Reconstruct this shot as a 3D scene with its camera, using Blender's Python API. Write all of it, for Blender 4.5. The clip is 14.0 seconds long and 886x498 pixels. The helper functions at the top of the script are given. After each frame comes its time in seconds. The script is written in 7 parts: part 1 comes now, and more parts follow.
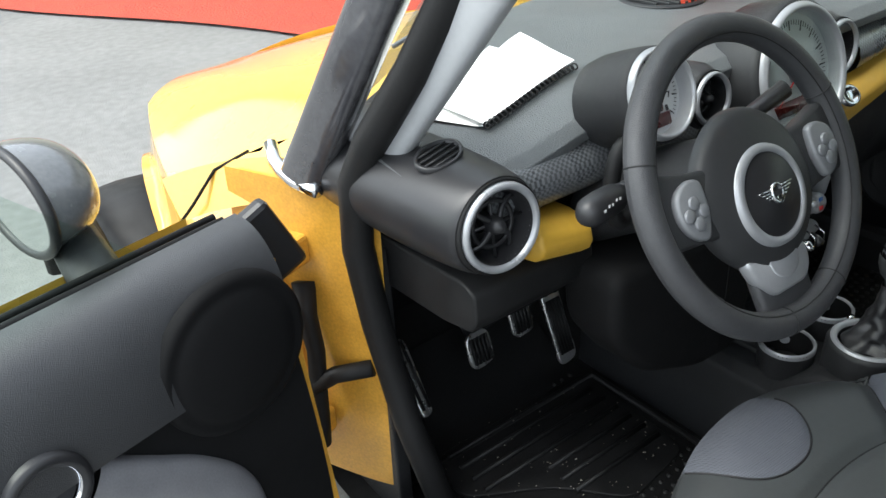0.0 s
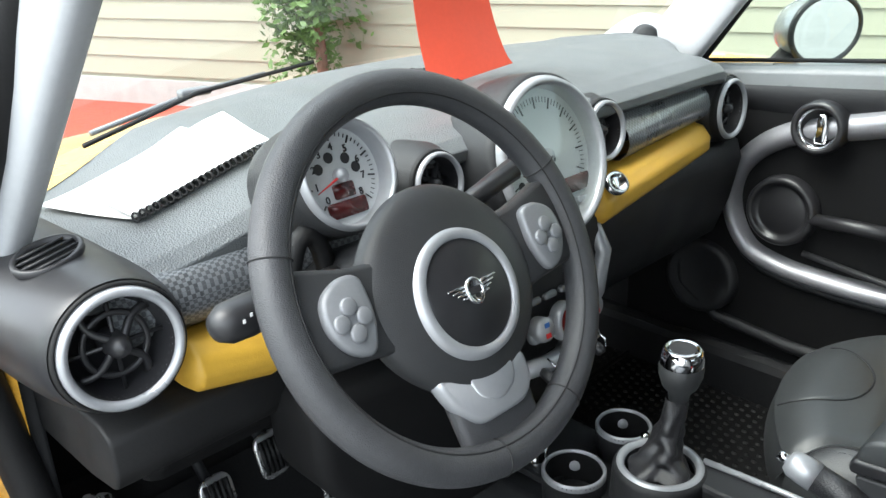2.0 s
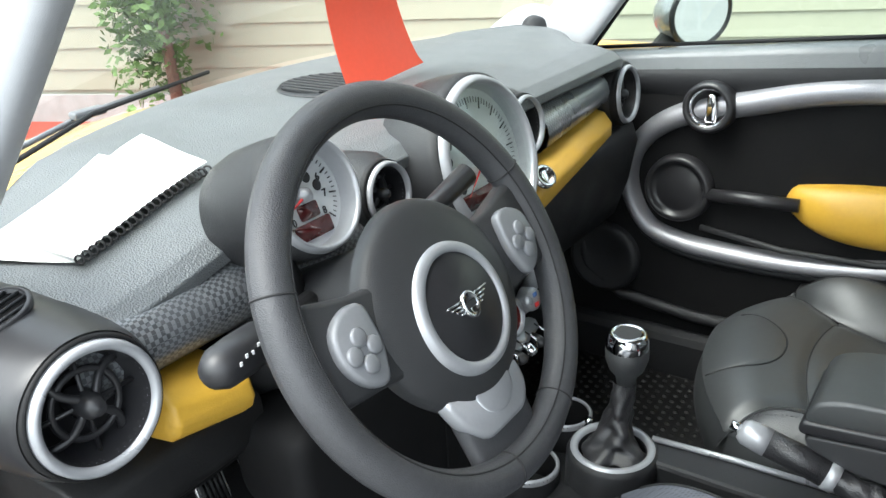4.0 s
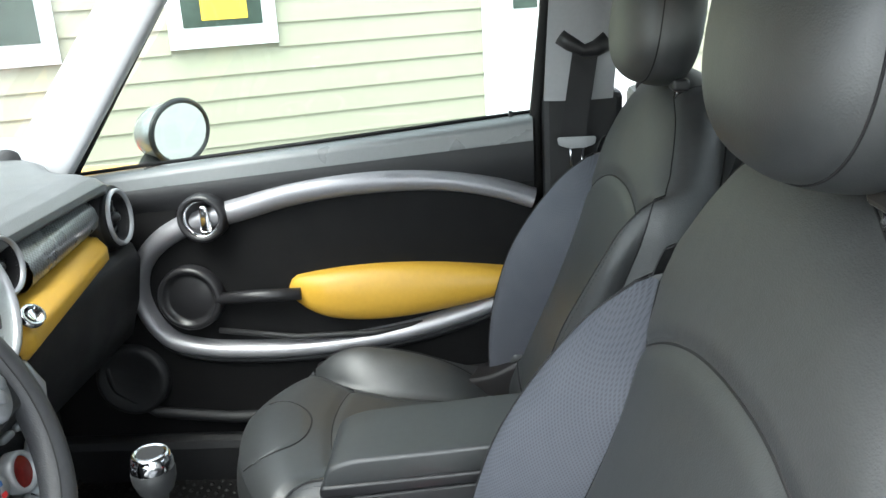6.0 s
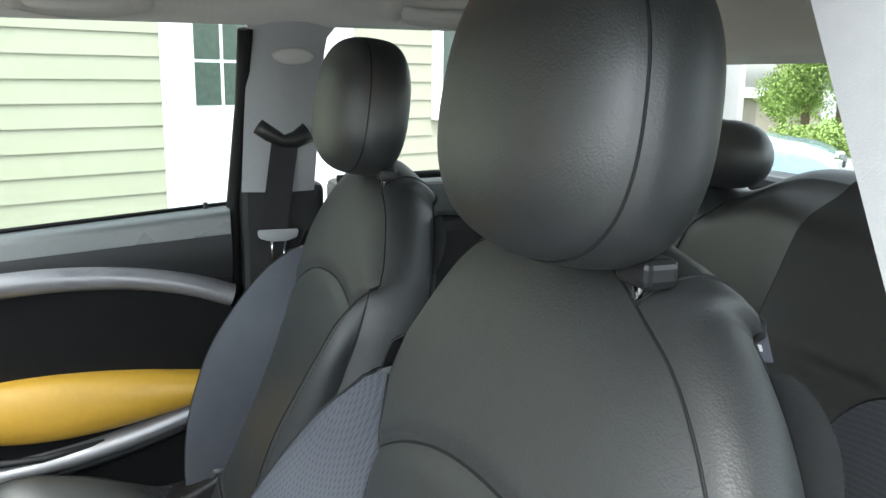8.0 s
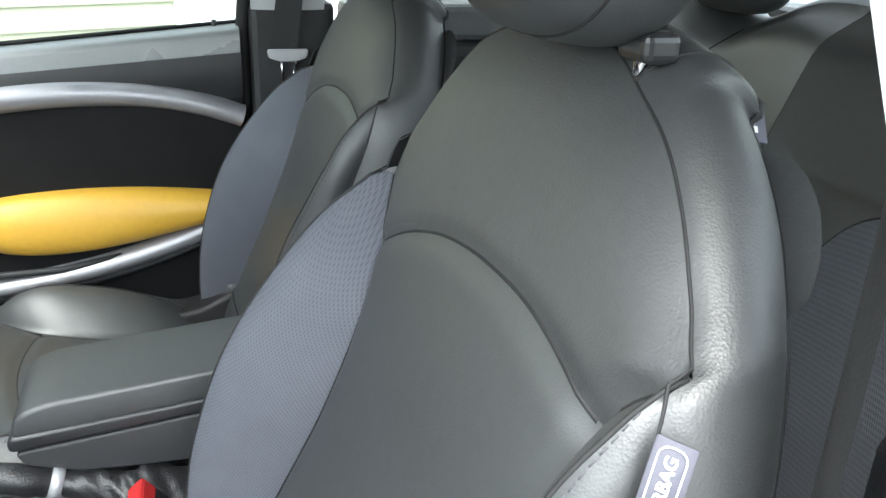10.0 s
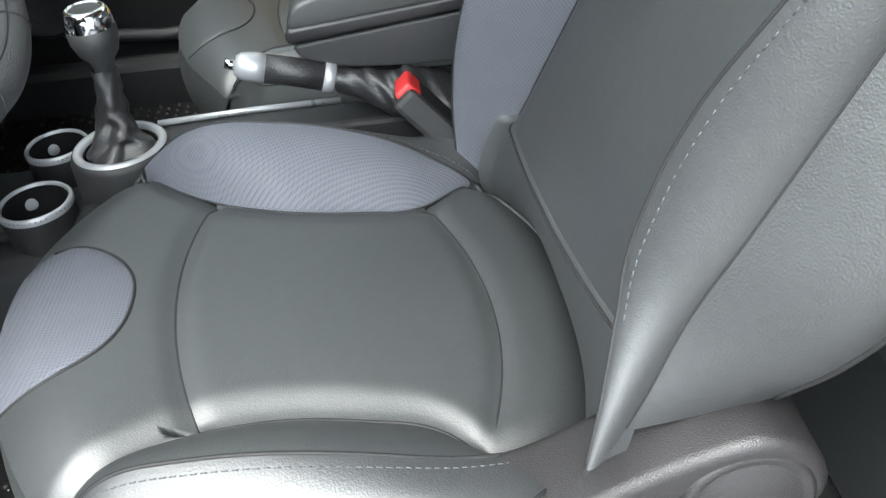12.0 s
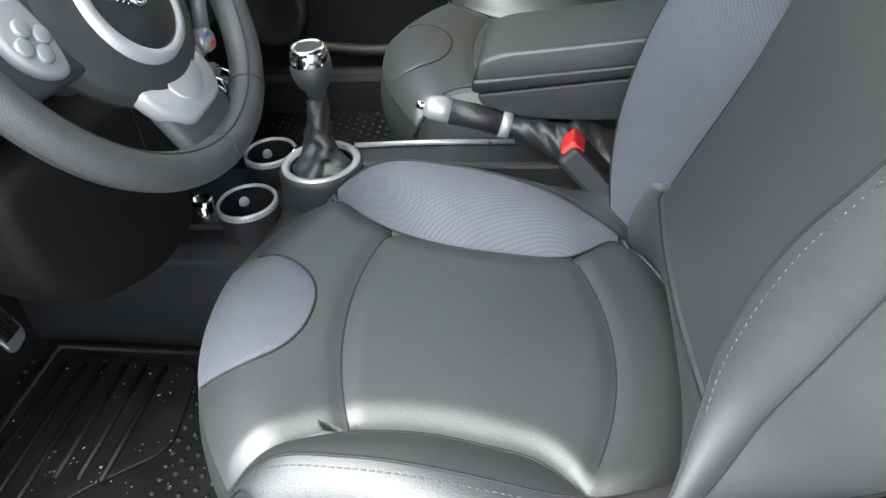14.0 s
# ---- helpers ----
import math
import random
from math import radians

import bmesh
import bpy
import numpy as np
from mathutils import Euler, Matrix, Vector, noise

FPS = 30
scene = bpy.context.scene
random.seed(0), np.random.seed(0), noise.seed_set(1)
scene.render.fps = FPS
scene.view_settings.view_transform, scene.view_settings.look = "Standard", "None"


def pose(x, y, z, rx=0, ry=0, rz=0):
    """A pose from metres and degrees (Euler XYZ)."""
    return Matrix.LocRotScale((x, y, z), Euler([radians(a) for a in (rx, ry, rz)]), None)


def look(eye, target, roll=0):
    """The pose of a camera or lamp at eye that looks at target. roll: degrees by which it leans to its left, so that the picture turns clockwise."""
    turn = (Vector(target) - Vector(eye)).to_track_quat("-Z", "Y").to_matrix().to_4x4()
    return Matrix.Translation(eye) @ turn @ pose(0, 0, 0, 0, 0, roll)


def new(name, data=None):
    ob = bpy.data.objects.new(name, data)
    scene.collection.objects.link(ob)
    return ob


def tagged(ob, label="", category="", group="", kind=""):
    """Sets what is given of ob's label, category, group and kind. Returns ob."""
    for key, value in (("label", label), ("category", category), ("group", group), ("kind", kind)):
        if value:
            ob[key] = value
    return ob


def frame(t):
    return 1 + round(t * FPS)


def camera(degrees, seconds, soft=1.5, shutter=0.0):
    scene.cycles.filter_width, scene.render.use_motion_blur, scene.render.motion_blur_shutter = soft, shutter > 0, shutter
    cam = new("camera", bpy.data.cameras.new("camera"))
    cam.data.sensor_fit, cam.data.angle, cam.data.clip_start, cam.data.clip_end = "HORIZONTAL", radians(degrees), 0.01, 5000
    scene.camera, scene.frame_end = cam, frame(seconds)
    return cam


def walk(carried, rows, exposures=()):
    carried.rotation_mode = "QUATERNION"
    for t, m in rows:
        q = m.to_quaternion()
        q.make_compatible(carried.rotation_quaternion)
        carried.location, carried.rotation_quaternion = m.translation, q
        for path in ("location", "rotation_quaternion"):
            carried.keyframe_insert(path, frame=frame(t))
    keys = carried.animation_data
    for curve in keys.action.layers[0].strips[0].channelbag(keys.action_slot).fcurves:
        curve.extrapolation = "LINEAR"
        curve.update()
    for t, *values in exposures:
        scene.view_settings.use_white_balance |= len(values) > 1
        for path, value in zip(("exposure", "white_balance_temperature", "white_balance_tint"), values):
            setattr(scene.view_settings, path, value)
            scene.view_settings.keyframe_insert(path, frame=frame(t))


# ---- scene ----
cam = camera(55.7, 14.0)
PATH = [
    (0, (-1.1449, -0.6754, 1.3615), (-0.0726, 0.8291, 0.2934), -3.9),
    (0.5, (-1.0115, -0.6349, 1.3081), (0.2155, 0.7458, 0.239), -3.5),
    (1, (-0.94, -0.5815, 1.2516), (0.4577, 0.6989, 0.27), -2.4),
    (1.5, (-0.876, -0.6178, 1.227), (0.5666, 0.7096, 0.3831), -1.7),
    (2, (-0.8429, -0.6754, 1.2399), (0.5303, 0.7405, 0.4279), -1.9),
    (2.2, (-0.8387, -0.6957, 1.2473), (0.5175, 0.7352, 0.4289), -1.8),
    (4.3, (-0.9037, -0.5442, 1.2548), (0.7522, 0.494, 0.398), -3.4),
    (4.5, (-0.908, -0.5335, 1.2495), (0.7842, 0.4375, 0.3863), -3.7),
    (5, (-0.9112, -0.5847, 1.258), (0.9059, 0.127, 0.3948), -4.4),
    (5.5, (-0.9251, -0.6349, 1.2729), (1.0222, -0.2561, 0.4876), -2.3),
    (6, (-0.9187, -0.6658, 1.2772), (1.1086, -0.5495, 0.6189), -3.3),
    (6.5, (-0.8739, -0.6274, 1.258), (1.1534, -1.0243, 0.7234), -0.9),
    (7, (-0.8397, -0.6263, 1.274), (1.131, -1.3562, 0.9005), 2.3),
    (7.5, (-0.8291, -0.6402, 1.274), (1.1492, -1.3935, 1.004), 1.9),
    (8, (-0.8461, -0.6423, 1.2495), (1.1332, -1.3167, 0.8216), 0.7),
    (8.2, (-0.8589, -0.6423, 1.2399), (1.1236, -1.2644, 0.7522), -0.2),
    (10.3, (-0.8717, -0.6423, 1.194), (0.9859, -1.2804, 0.3596), 3.5),
    (10.5, (-0.86, -0.637, 1.178), (0.9784, -1.2815, 0.3073), 4.3),
    (11, (-0.8792, -0.6114, 1.1428), (0.8984, -1.1513, 0.0928), 2.2),
    (11.5, (-0.9005, -0.6167, 1.1033), (0.8312, -0.8141, -0.128), -3.5),
    (12, (-0.9379, -0.5655, 1.0521), (0.7373, -0.6178, -0.2689), -5.5),
    (12.5, (-0.9742, -0.5282, 1.0297), (0.6423, -0.4076, -0.3574), -7.1),
    (13, (-1.0072, -0.5026, 1.0467), (0.5708, -0.3265, -0.3777), -7.4),
    (13.5, (-1.0104, -0.5452, 1.0926), (0.5495, -0.2988, -0.3425), -8.4),
    (14, (-0.9891, -0.605, 1.162), (0.6573, -0.2155, -0.1387), -6.9),
]
walk(cam, [(t, look(eye, target, roll)) for t, eye, target, roll in PATH], [(0, 1.85), (0.6, 2.12), (1.2, 2.52), (2.0, 2.66), (4.5, 2.62), (5.6, 2.8), (6.2, 2.85), (7.0, 2.8), (7.8, 2.65), (8.2, 2.65), (10.4, 3.32), (11.2, 3.32), (12.0, 3.05), (13.0, 2.76), (13.5, 2.8), (14.0, 3.0)])


# ---- light ----
SUN_ELEV, SUN_ROT = 62.0, 292.0
world = bpy.data.worlds.new("sky")
scene.world = world
world.use_nodes = True
wn = world.node_tree.nodes
wn.clear()
w_out, w_bg, w_sky = wn.new("ShaderNodeOutputWorld"), wn.new("ShaderNodeBackground"), wn.new("ShaderNodeTexSky")
w_sky.sky_type = "NISHITA"
w_sky.sun_disc = False
w_sky.sun_elevation, w_sky.sun_rotation = radians(SUN_ELEV), radians(SUN_ROT)
w_sky.dust_density, w_sky.air_density = 3.0, 1.0
w_bg.inputs["Strength"].default_value = 0.15
w_hsv = wn.new("ShaderNodeHueSaturation")
w_hsv.inputs["Saturation"].default_value = 0.35
world.node_tree.links.new(w_sky.outputs[0], w_hsv.inputs["Color"])
w_tint = wn.new("ShaderNodeMix")
w_tint.data_type, w_tint.blend_type = "RGBA", "MULTIPLY"
w_tint.inputs["Factor"].default_value = 1.0
w_tint.inputs["B"].default_value = (0.95, 1.0, 0.99, 1)
world.node_tree.links.new(w_hsv.outputs[0], w_tint.inputs["A"])
world.node_tree.links.new(w_tint.outputs["Result"], w_bg.inputs["Color"])
world.node_tree.links.new(w_bg.outputs[0], w_out.inputs["Surface"])
sun = new("sun", bpy.data.lights.new("sun", "SUN"))
sun.data.energy, sun.data.angle, sun.data.color = 0.5, radians(50), (0.97, 1.0, 0.97)
_az = radians(SUN_ROT)
sun.matrix_world = look((8 * math.sin(_az) * math.cos(radians(SUN_ELEV)), 8 * math.cos(_az) * math.cos(radians(SUN_ELEV)), 8 * math.sin(radians(SUN_ELEV))), (0, 0, 0))


# ---- helpers for building ----
def lerp(a, b, t):
    return a + (b - a) * t


def smooth(t):
    t = min(1.0, max(0.0, t))
    return t * t * (3 - 2 * t)


def curve_of(pairs):
    """A smooth function through (x, y) pairs."""
    xs = np.array([p[0] for p in pairs], float)
    ys = np.array([p[1] for p in pairs], float)
    order = np.argsort(xs)
    xs, ys = xs[order], ys[order]
    d = np.gradient(ys, xs) if len(xs) > 2 else np.full(len(xs), (ys[-1] - ys[0]) / (xs[-1] - xs[0]))

    def fn(x):
        x = min(max(x, xs[0]), xs[-1])
        i = min(max(int(np.searchsorted(xs, x)) - 1, 0), len(xs) - 2)
        h = xs[i + 1] - xs[i]
        t = (x - xs[i]) / h
        return float((2 * t**3 - 3 * t**2 + 1) * ys[i] + (t**3 - 2 * t**2 + t) * h * d[i] + (3 * t**2 - 2 * t**3) * ys[i + 1] + (t**3 - t**2) * h * d[i + 1])

    return fn


def mesh_of(verts, faces, smooth_on=True):
    me = bpy.data.meshes.new("m")
    me.from_pydata([tuple(v) for v in verts], [], faces)
    if smooth_on:
        me.polygons.foreach_set("use_smooth", [True] * len(me.polygons))
    me.update()
    return me


def grid(fn, nu, nv, close_u=False, flip=False):
    """A mesh over fn(u, v), u and v from 0 to 1."""
    verts, faces = [], []
    for j in range(nv + 1):
        for i in range(nu + (0 if close_u else 1)):
            verts.append(fn(i / nu, j / nv))
    w = nu if close_u else nu + 1
    for j in range(nv):
        for i in range(nu):
            q = [j * w + i, j * w + (i + 1) % w, (j + 1) * w + (i + 1) % w, (j + 1) * w + i]
            faces.append(q[::-1] if flip else q)
    return mesh_of(verts, faces)


def join(meshes):
    bm = bmesh.new()
    for me in meshes:
        bm.from_mesh(me)
    return bm


def tube(points, r, n=8, closed=False, caps=True):
    """A round tube along points; r a number or a function of 0..1."""
    pts = [Vector(p) for p in points]
    m = len(pts)
    verts, faces = [], []
    prev = None
    for i, p in enumerate(pts):
        if closed:
            t = pts[(i + 1) % m] - pts[i - 1]
        else:
            t = pts[min(i + 1, m - 1)] - pts[max(i - 1, 0)]
        t = t.normalized() if t.length > 1e-9 else Vector((0, 0, 1))
        if prev is None:
            prev = t.orthogonal().normalized()
        side = (prev - t * prev.dot(t)).normalized()
        prev = side
        up = t.cross(side)
        rr = r(i / (m - 1)) if callable(r) else r
        for k in range(n):
            a = 2 * math.pi * k / n
            verts.append(p + side * (rr * math.cos(a)) + up * (rr * math.sin(a)))
    for i in range(m if closed else m - 1):
        for k in range(n):
            a, b = i * n + k, i * n + (k + 1) % n
            c, d = ((i + 1) % m) * n + (k + 1) % n, ((i + 1) % m) * n + k
            faces.append((a, b, c, d))
    if caps and not closed:
        faces.append(tuple(range(n))[::-1])
        faces.append(tuple((m - 1) * n + k for k in range(n)))
    return mesh_of(verts, faces)


def spin(profile, m=None, n=40, arc=360.0):
    """Turns (radius, height) pairs round the z axis, then applies m."""
    m = m or Matrix.Identity(4)
    full = abs(arc - 360) < 1e-6
    cols = n if full else n + 1
    verts = [m @ Vector((r * math.cos(radians(arc) * i / n), r * math.sin(radians(arc) * i / n), h)) for r, h in profile for i in range(cols)]
    faces = []
    for j in range(len(profile) - 1):
        for i in range(n):
            faces.append((j * cols + i, j * cols + (i + 1) % cols, (j + 1) * cols + (i + 1) % cols, (j + 1) * cols + i))
    return mesh_of(verts, faces)


def axes(origin, x, z):
    """A pose with the given origin, z axis and rough x axis."""
    z = Vector(z).normalized()
    x = Vector(x)
    x = (x - z * x.dot(z)).normalized()
    y = z.cross(x)
    return Matrix(((x.x, y.x, z.x, origin[0]), (x.y, y.y, z.y, origin[1]), (x.z, y.z, z.z, origin[2]), (0, 0, 0, 1)))


def rounded(loop, r, n=4):
    """Rounds the corners of a closed 2D loop."""
    out = []
    m = len(loop)
    for i in range(m):
        p, a, b = Vector(loop[i]), Vector(loop[i - 1]), Vector(loop[(i + 1) % m])
        rr = min(r, (a - p).length * 0.48, (b - p).length * 0.48)
        s, e = p + (a - p).normalized() * rr, p + (b - p).normalized() * rr
        for k in range(n + 1):
            t = k / n
            out.append(tuple(s * (1 - t) ** 2 + p * 2 * t * (1 - t) + e * t * t))
    return out


def slab(loop, depth, bevel, m=None, segs=2, front_only=False):
    """A 2D loop made solid from z = 0 to depth, with rounded rims, under m."""
    bm = bmesh.new()
    vs = [bm.verts.new((x, y, 0)) for x, y in loop]
    f = bm.faces.new(vs)
    if f.normal.z < 0:
        f.normal_flip()
    bm.faces.ensure_lookup_table()
    bm.normal_update()
    if f.normal.z > 0:
        f.normal_flip()
    ret = bmesh.ops.extrude_face_region(bm, geom=[f])
    top = [v for v in ret["geom"] if isinstance(v, bmesh.types.BMVert)]
    for v in top:
        v.co.z = depth
    bmesh.ops.recalc_face_normals(bm, faces=bm.faces)
    if bevel > 0:
        es = [e for e in bm.edges if all(abs(v.co.z - depth) < 1e-7 for v in e.verts)]
        if not front_only:
            es += [e for e in bm.edges if all(abs(v.co.z) < 1e-7 for v in e.verts)]
        bmesh.ops.bevel(bm, geom=es, offset=bevel, segments=segs, profile=0.5, affect="EDGES", clamp_overlap=True)
    for f in bm.faces:
        f.smooth = True
    if m is not None:
        bm.transform(m)
    return bm


def box(x0, x1, y0, y1, z0, z1, bevel=0.004, segs=2):
    bm = bmesh.new()
    bmesh.ops.create_cube(bm, size=1, matrix=Matrix.LocRotScale(((x0 + x1) / 2, (y0 + y1) / 2, (z0 + z1) / 2), None, (x1 - x0, y1 - y0, z1 - z0)))
    if bevel:
        bmesh.ops.bevel(bm, geom=list(bm.edges), offset=bevel, segments=segs, profile=0.5, affect="EDGES", clamp_overlap=True)
    return bm


def turned(bm, m):
    bm.transform(m)
    return bm


class Place:
    """The frame in which the next things are built."""

    whole = Matrix.Scale(1.067, 4)
    m = whole
    bend = None


def place(dx=0.0, dy=0.0, dz=0.0, scale=1.0, about=(0, 0, 0), bend=None):
    """Sets that frame: moved, scaled about a point, and shaped by bend."""
    a = Vector(about)
    Place.m = Place.whole @ Matrix.Translation(a + Vector((dx, dy, dz))) @ Matrix.Scale(scale, 4) @ Matrix.Translation(-a)
    Place.bend = bend


def thing(name, label, category, at=(0, 0, 0), group="", kind=""):
    ob = new(name)
    ob.location = Place.m @ Vector(at)
    ob.empty_display_size = 0.05
    return tagged(ob, label, category, group, kind)


def solid(name, data, material, sharp=None):
    """One mesh object of a bmesh or a mesh."""
    if isinstance(data, bmesh.types.BMesh):
        me = bpy.data.meshes.new(name)
        data.to_mesh(me)
        data.free()
    else:
        me = data
        me.name = name
    if sharp is not None:
        me.polygons.foreach_set("use_smooth", [True] * len(me.polygons))
        me.set_sharp_from_angle(angle=radians(sharp))
    if Place.bend:
        for v in me.vertices:
            v.co = Place.bend(v.co)
    me.transform(Place.m)
    me.materials.append(material)
    return new(name, me)


def part(name, data, material, parent, label="", sharp=None):
    ob = solid(name, data, material, sharp)
    ob.parent = parent
    ob.matrix_parent_inverse = Matrix.Translation(-parent.location)
    if label:
        ob["label"] = label
    return ob


def structure(name, data, material, label, category, sharp=None):
    return tagged(solid(name, data, material, sharp), label, category, kind="structure")


def letters(text, size, m, material_, parent, name="lettering"):
    """Words in the built-in font as a thin mesh, centred on m."""
    cu = bpy.data.curves.new("words", "FONT")
    cu.body, cu.size, cu.align_x, cu.align_y, cu.extrude, cu.resolution_u = text, size, "CENTER", "CENTER", 0.0003, 3
    cu.offset = size * 0.02
    tmp = bpy.data.objects.new("words", cu)
    me = bpy.data.meshes.new_from_object(tmp)
    bpy.data.objects.remove(tmp)
    me.materials.clear()
    me.transform(m)
    return part(name, me, material_, parent)


# ---- materials ----
def material(name, color, rough=0.5, metal=0.0, vary=0.15, scale=12.0, bump=0.0, bump_scale=400.0, coat=0.0, spec=0.5, rough_vary=0.1, grain=None, ior=1.5):
    """A surface whose colour, gloss and relief vary at two scales."""
    m = bpy.data.materials.new(name)
    m.use_nodes = True
    nt = m.node_tree
    n, link = nt.nodes, nt.links.new
    bsdf = n["Principled BSDF"]
    bsdf.inputs["Metallic"].default_value = metal
    bsdf.inputs["Coat Weight"].default_value = coat
    bsdf.inputs["Coat Roughness"].default_value = 0.08
    bsdf.inputs["Specular IOR Level"].default_value = spec
    bsdf.inputs["IOR"].default_value = ior
    tc = n.new("ShaderNodeTexCoord")
    big, small = n.new("ShaderNodeTexNoise"), n.new("ShaderNodeTexNoise")
    big.inputs["Scale"].default_value, big.inputs["Detail"].default_value = scale, 4
    small.inputs["Scale"].default_value, small.inputs["Detail"].default_value = scale * 14, 3
    for t in (big, small):
        link(tc.outputs["Object"], t.inputs["Vector"])
    mix = n.new("ShaderNodeMath")
    mix.operation = "ADD"
    link(big.outputs["Fac"], mix.inputs[0])
    link(small.outputs["Fac"], mix.inputs[1])
    ramp = n.new("ShaderNodeMapRange")
    ramp.inputs["From Min"].default_value, ramp.inputs["From Max"].default_value = 0.6, 1.4
    ramp.inputs["To Min"].default_value, ramp.inputs["To Max"].default_value = 1 - vary, 1 + vary
    link(mix.outputs[0], ramp.inputs["Value"])
    mul = n.new("ShaderNodeVectorMath")
    mul.operation = "SCALE"
    mul.inputs[0].default_value = color
    link(ramp.outputs[0], mul.inputs["Scale"])
    link(mul.outputs[0], bsdf.inputs["Base Color"])
    rr = n.new("ShaderNodeMapRange")
    rr.inputs["To Min"].default_value, rr.inputs["To Max"].default_value = max(0.02, rough - rough_vary), min(1, rough + rough_vary)
    rr.inputs["From Min"].default_value, rr.inputs["From Max"].default_value = 0.3, 0.7
    link(big.outputs["Fac"], rr.inputs["Value"])
    link(rr.outputs[0], bsdf.inputs["Roughness"])
    if bump > 0:
        bp = n.new("ShaderNodeBump")
        bp.inputs["Strength"].default_value = 1.0
        bp.inputs["Distance"].default_value = bump
        if grain == "leather":
            tex = n.new("ShaderNodeTexVoronoi")
            tex.inputs["Scale"].default_value = bump_scale
            wr = n.new("ShaderNodeTexNoise")
            wr.inputs["Scale"].default_value, wr.inputs["Detail"].default_value = 38.0, 5
            wr.inputs["Distortion"].default_value = 0.2
            link(tc.outputs["Object"], wr.inputs["Vector"])
            add = n.new("ShaderNodeMath")
            add.operation = "MULTIPLY_ADD"
            add.inputs[1].default_value = 2.2
            link(wr.outputs["Fac"], add.inputs[0])
            link(tex.outputs["Distance"], add.inputs[2])
            src = add.outputs[0]
        elif grain == "cell":
            tex = n.new("ShaderNodeTexVoronoi")
            tex.inputs["Scale"].default_value = bump_scale
            src = tex.outputs["Distance"]
        else:
            tex = n.new("ShaderNodeTexNoise")
            tex.inputs["Scale"].default_value, tex.inputs["Detail"].default_value = bump_scale, 3
            src = tex.outputs["Fac"]
        link(tc.outputs["Object"], tex.inputs["Vector"])
        link(src, bp.inputs["Height"])
        link(bp.outputs[0], bsdf.inputs["Normal"])
    return m


def glass(name, tint=(0.9, 0.95, 0.92), gloss=0.0):
    """A thin clear pane: what is behind it shows tinted, with a mirror gloss by angle."""
    m = bpy.data.materials.new(name)
    m.use_nodes = True
    nt = m.node_tree
    n, link = nt.nodes, nt.links.new
    n.remove(n["Principled BSDF"])
    tr, gl, mix, fr = n.new("ShaderNodeBsdfTransparent"), n.new("ShaderNodeBsdfGlossy"), n.new("ShaderNodeMixShader"), n.new("ShaderNodeLayerWeight")
    tr.inputs["Color"].default_value = (*tint, 1)
    gl.inputs["Roughness"].default_value = gloss
    pw, ad = n.new("ShaderNodeMath"), n.new("ShaderNodeMath")
    pw.operation, pw.inputs[1].default_value = "POWER", 5.0
    ad.operation, ad.inputs[1].default_value, ad.inputs[2].default_value = "MULTIPLY_ADD", 0.8, 0.05
    link(fr.outputs["Facing"], pw.inputs[0])
    link(pw.outputs[0], ad.inputs[0])
    link(ad.outputs[0], mix.inputs[0])
    link(tr.outputs[0], mix.inputs[1])
    link(gl.outputs[0], mix.inputs[2])
    link(mix.outputs[0], n["Material Output"].inputs["Surface"])
    return m


def emitter(name, color, strength):
    m = bpy.data.materials.new(name)
    m.use_nodes = True
    b = m.node_tree.nodes["Principled BSDF"]
    b.inputs["Base Color"].default_value = (*color, 1)
    b.inputs["Emission Color"].default_value = (*color, 1)
    b.inputs["Emission Strength"].default_value = strength
    return m


def weave(name, dark, light, pitch, rough=0.75, bump=0.0004):
    """A woven cloth with a fine diagonal rib."""
    m = material(name, light, rough, vary=0.12, scale=20)
    nt = m.node_tree
    n, link = nt.nodes, nt.links.new
    tc = n.new("ShaderNodeTexCoord")
    heights = []
    for turn in ((0.0, 0.7, 0.7), (0.9, 0.3, -0.3)):
        dot = n.new("ShaderNodeVectorMath")
        dot.operation = "DOT_PRODUCT"
        dot.inputs[1].default_value = Vector(turn) * (2 * math.pi / pitch)
        link(tc.outputs["Object"], dot.inputs[0])
        s = n.new("ShaderNodeMath")
        s.operation = "SINE"
        link(dot.outputs["Value"], s.inputs[0])
        heights.append(s)
    mx = n.new("ShaderNodeMath")
    mx.operation = "MAXIMUM"
    link(heights[0].outputs[0], mx.inputs[0])
    link(heights[1].outputs[0], mx.inputs[1])
    bp = n.new("ShaderNodeBump")
    bp.inputs["Distance"].default_value = bump
    link(mx.outputs[0], bp.inputs["Height"])
    b = n["Principled BSDF"]
    link(bp.outputs[0], b.inputs["Normal"])
    cr = n.new("ShaderNodeMix")
    cr.data_type = "RGBA"
    fac = n.new("ShaderNodeMapRange")
    fac.inputs["From Min"].default_value = -1
    link(mx.outputs[0], fac.inputs["Value"])
    link(fac.outputs[0], cr.inputs["Factor"])
    cr.inputs["A"].default_value = (*dark, 1)
    cr.inputs["B"].default_value = (*light, 1)
    link(cr.outputs["Result"], b.inputs["Base Color"])
    return m


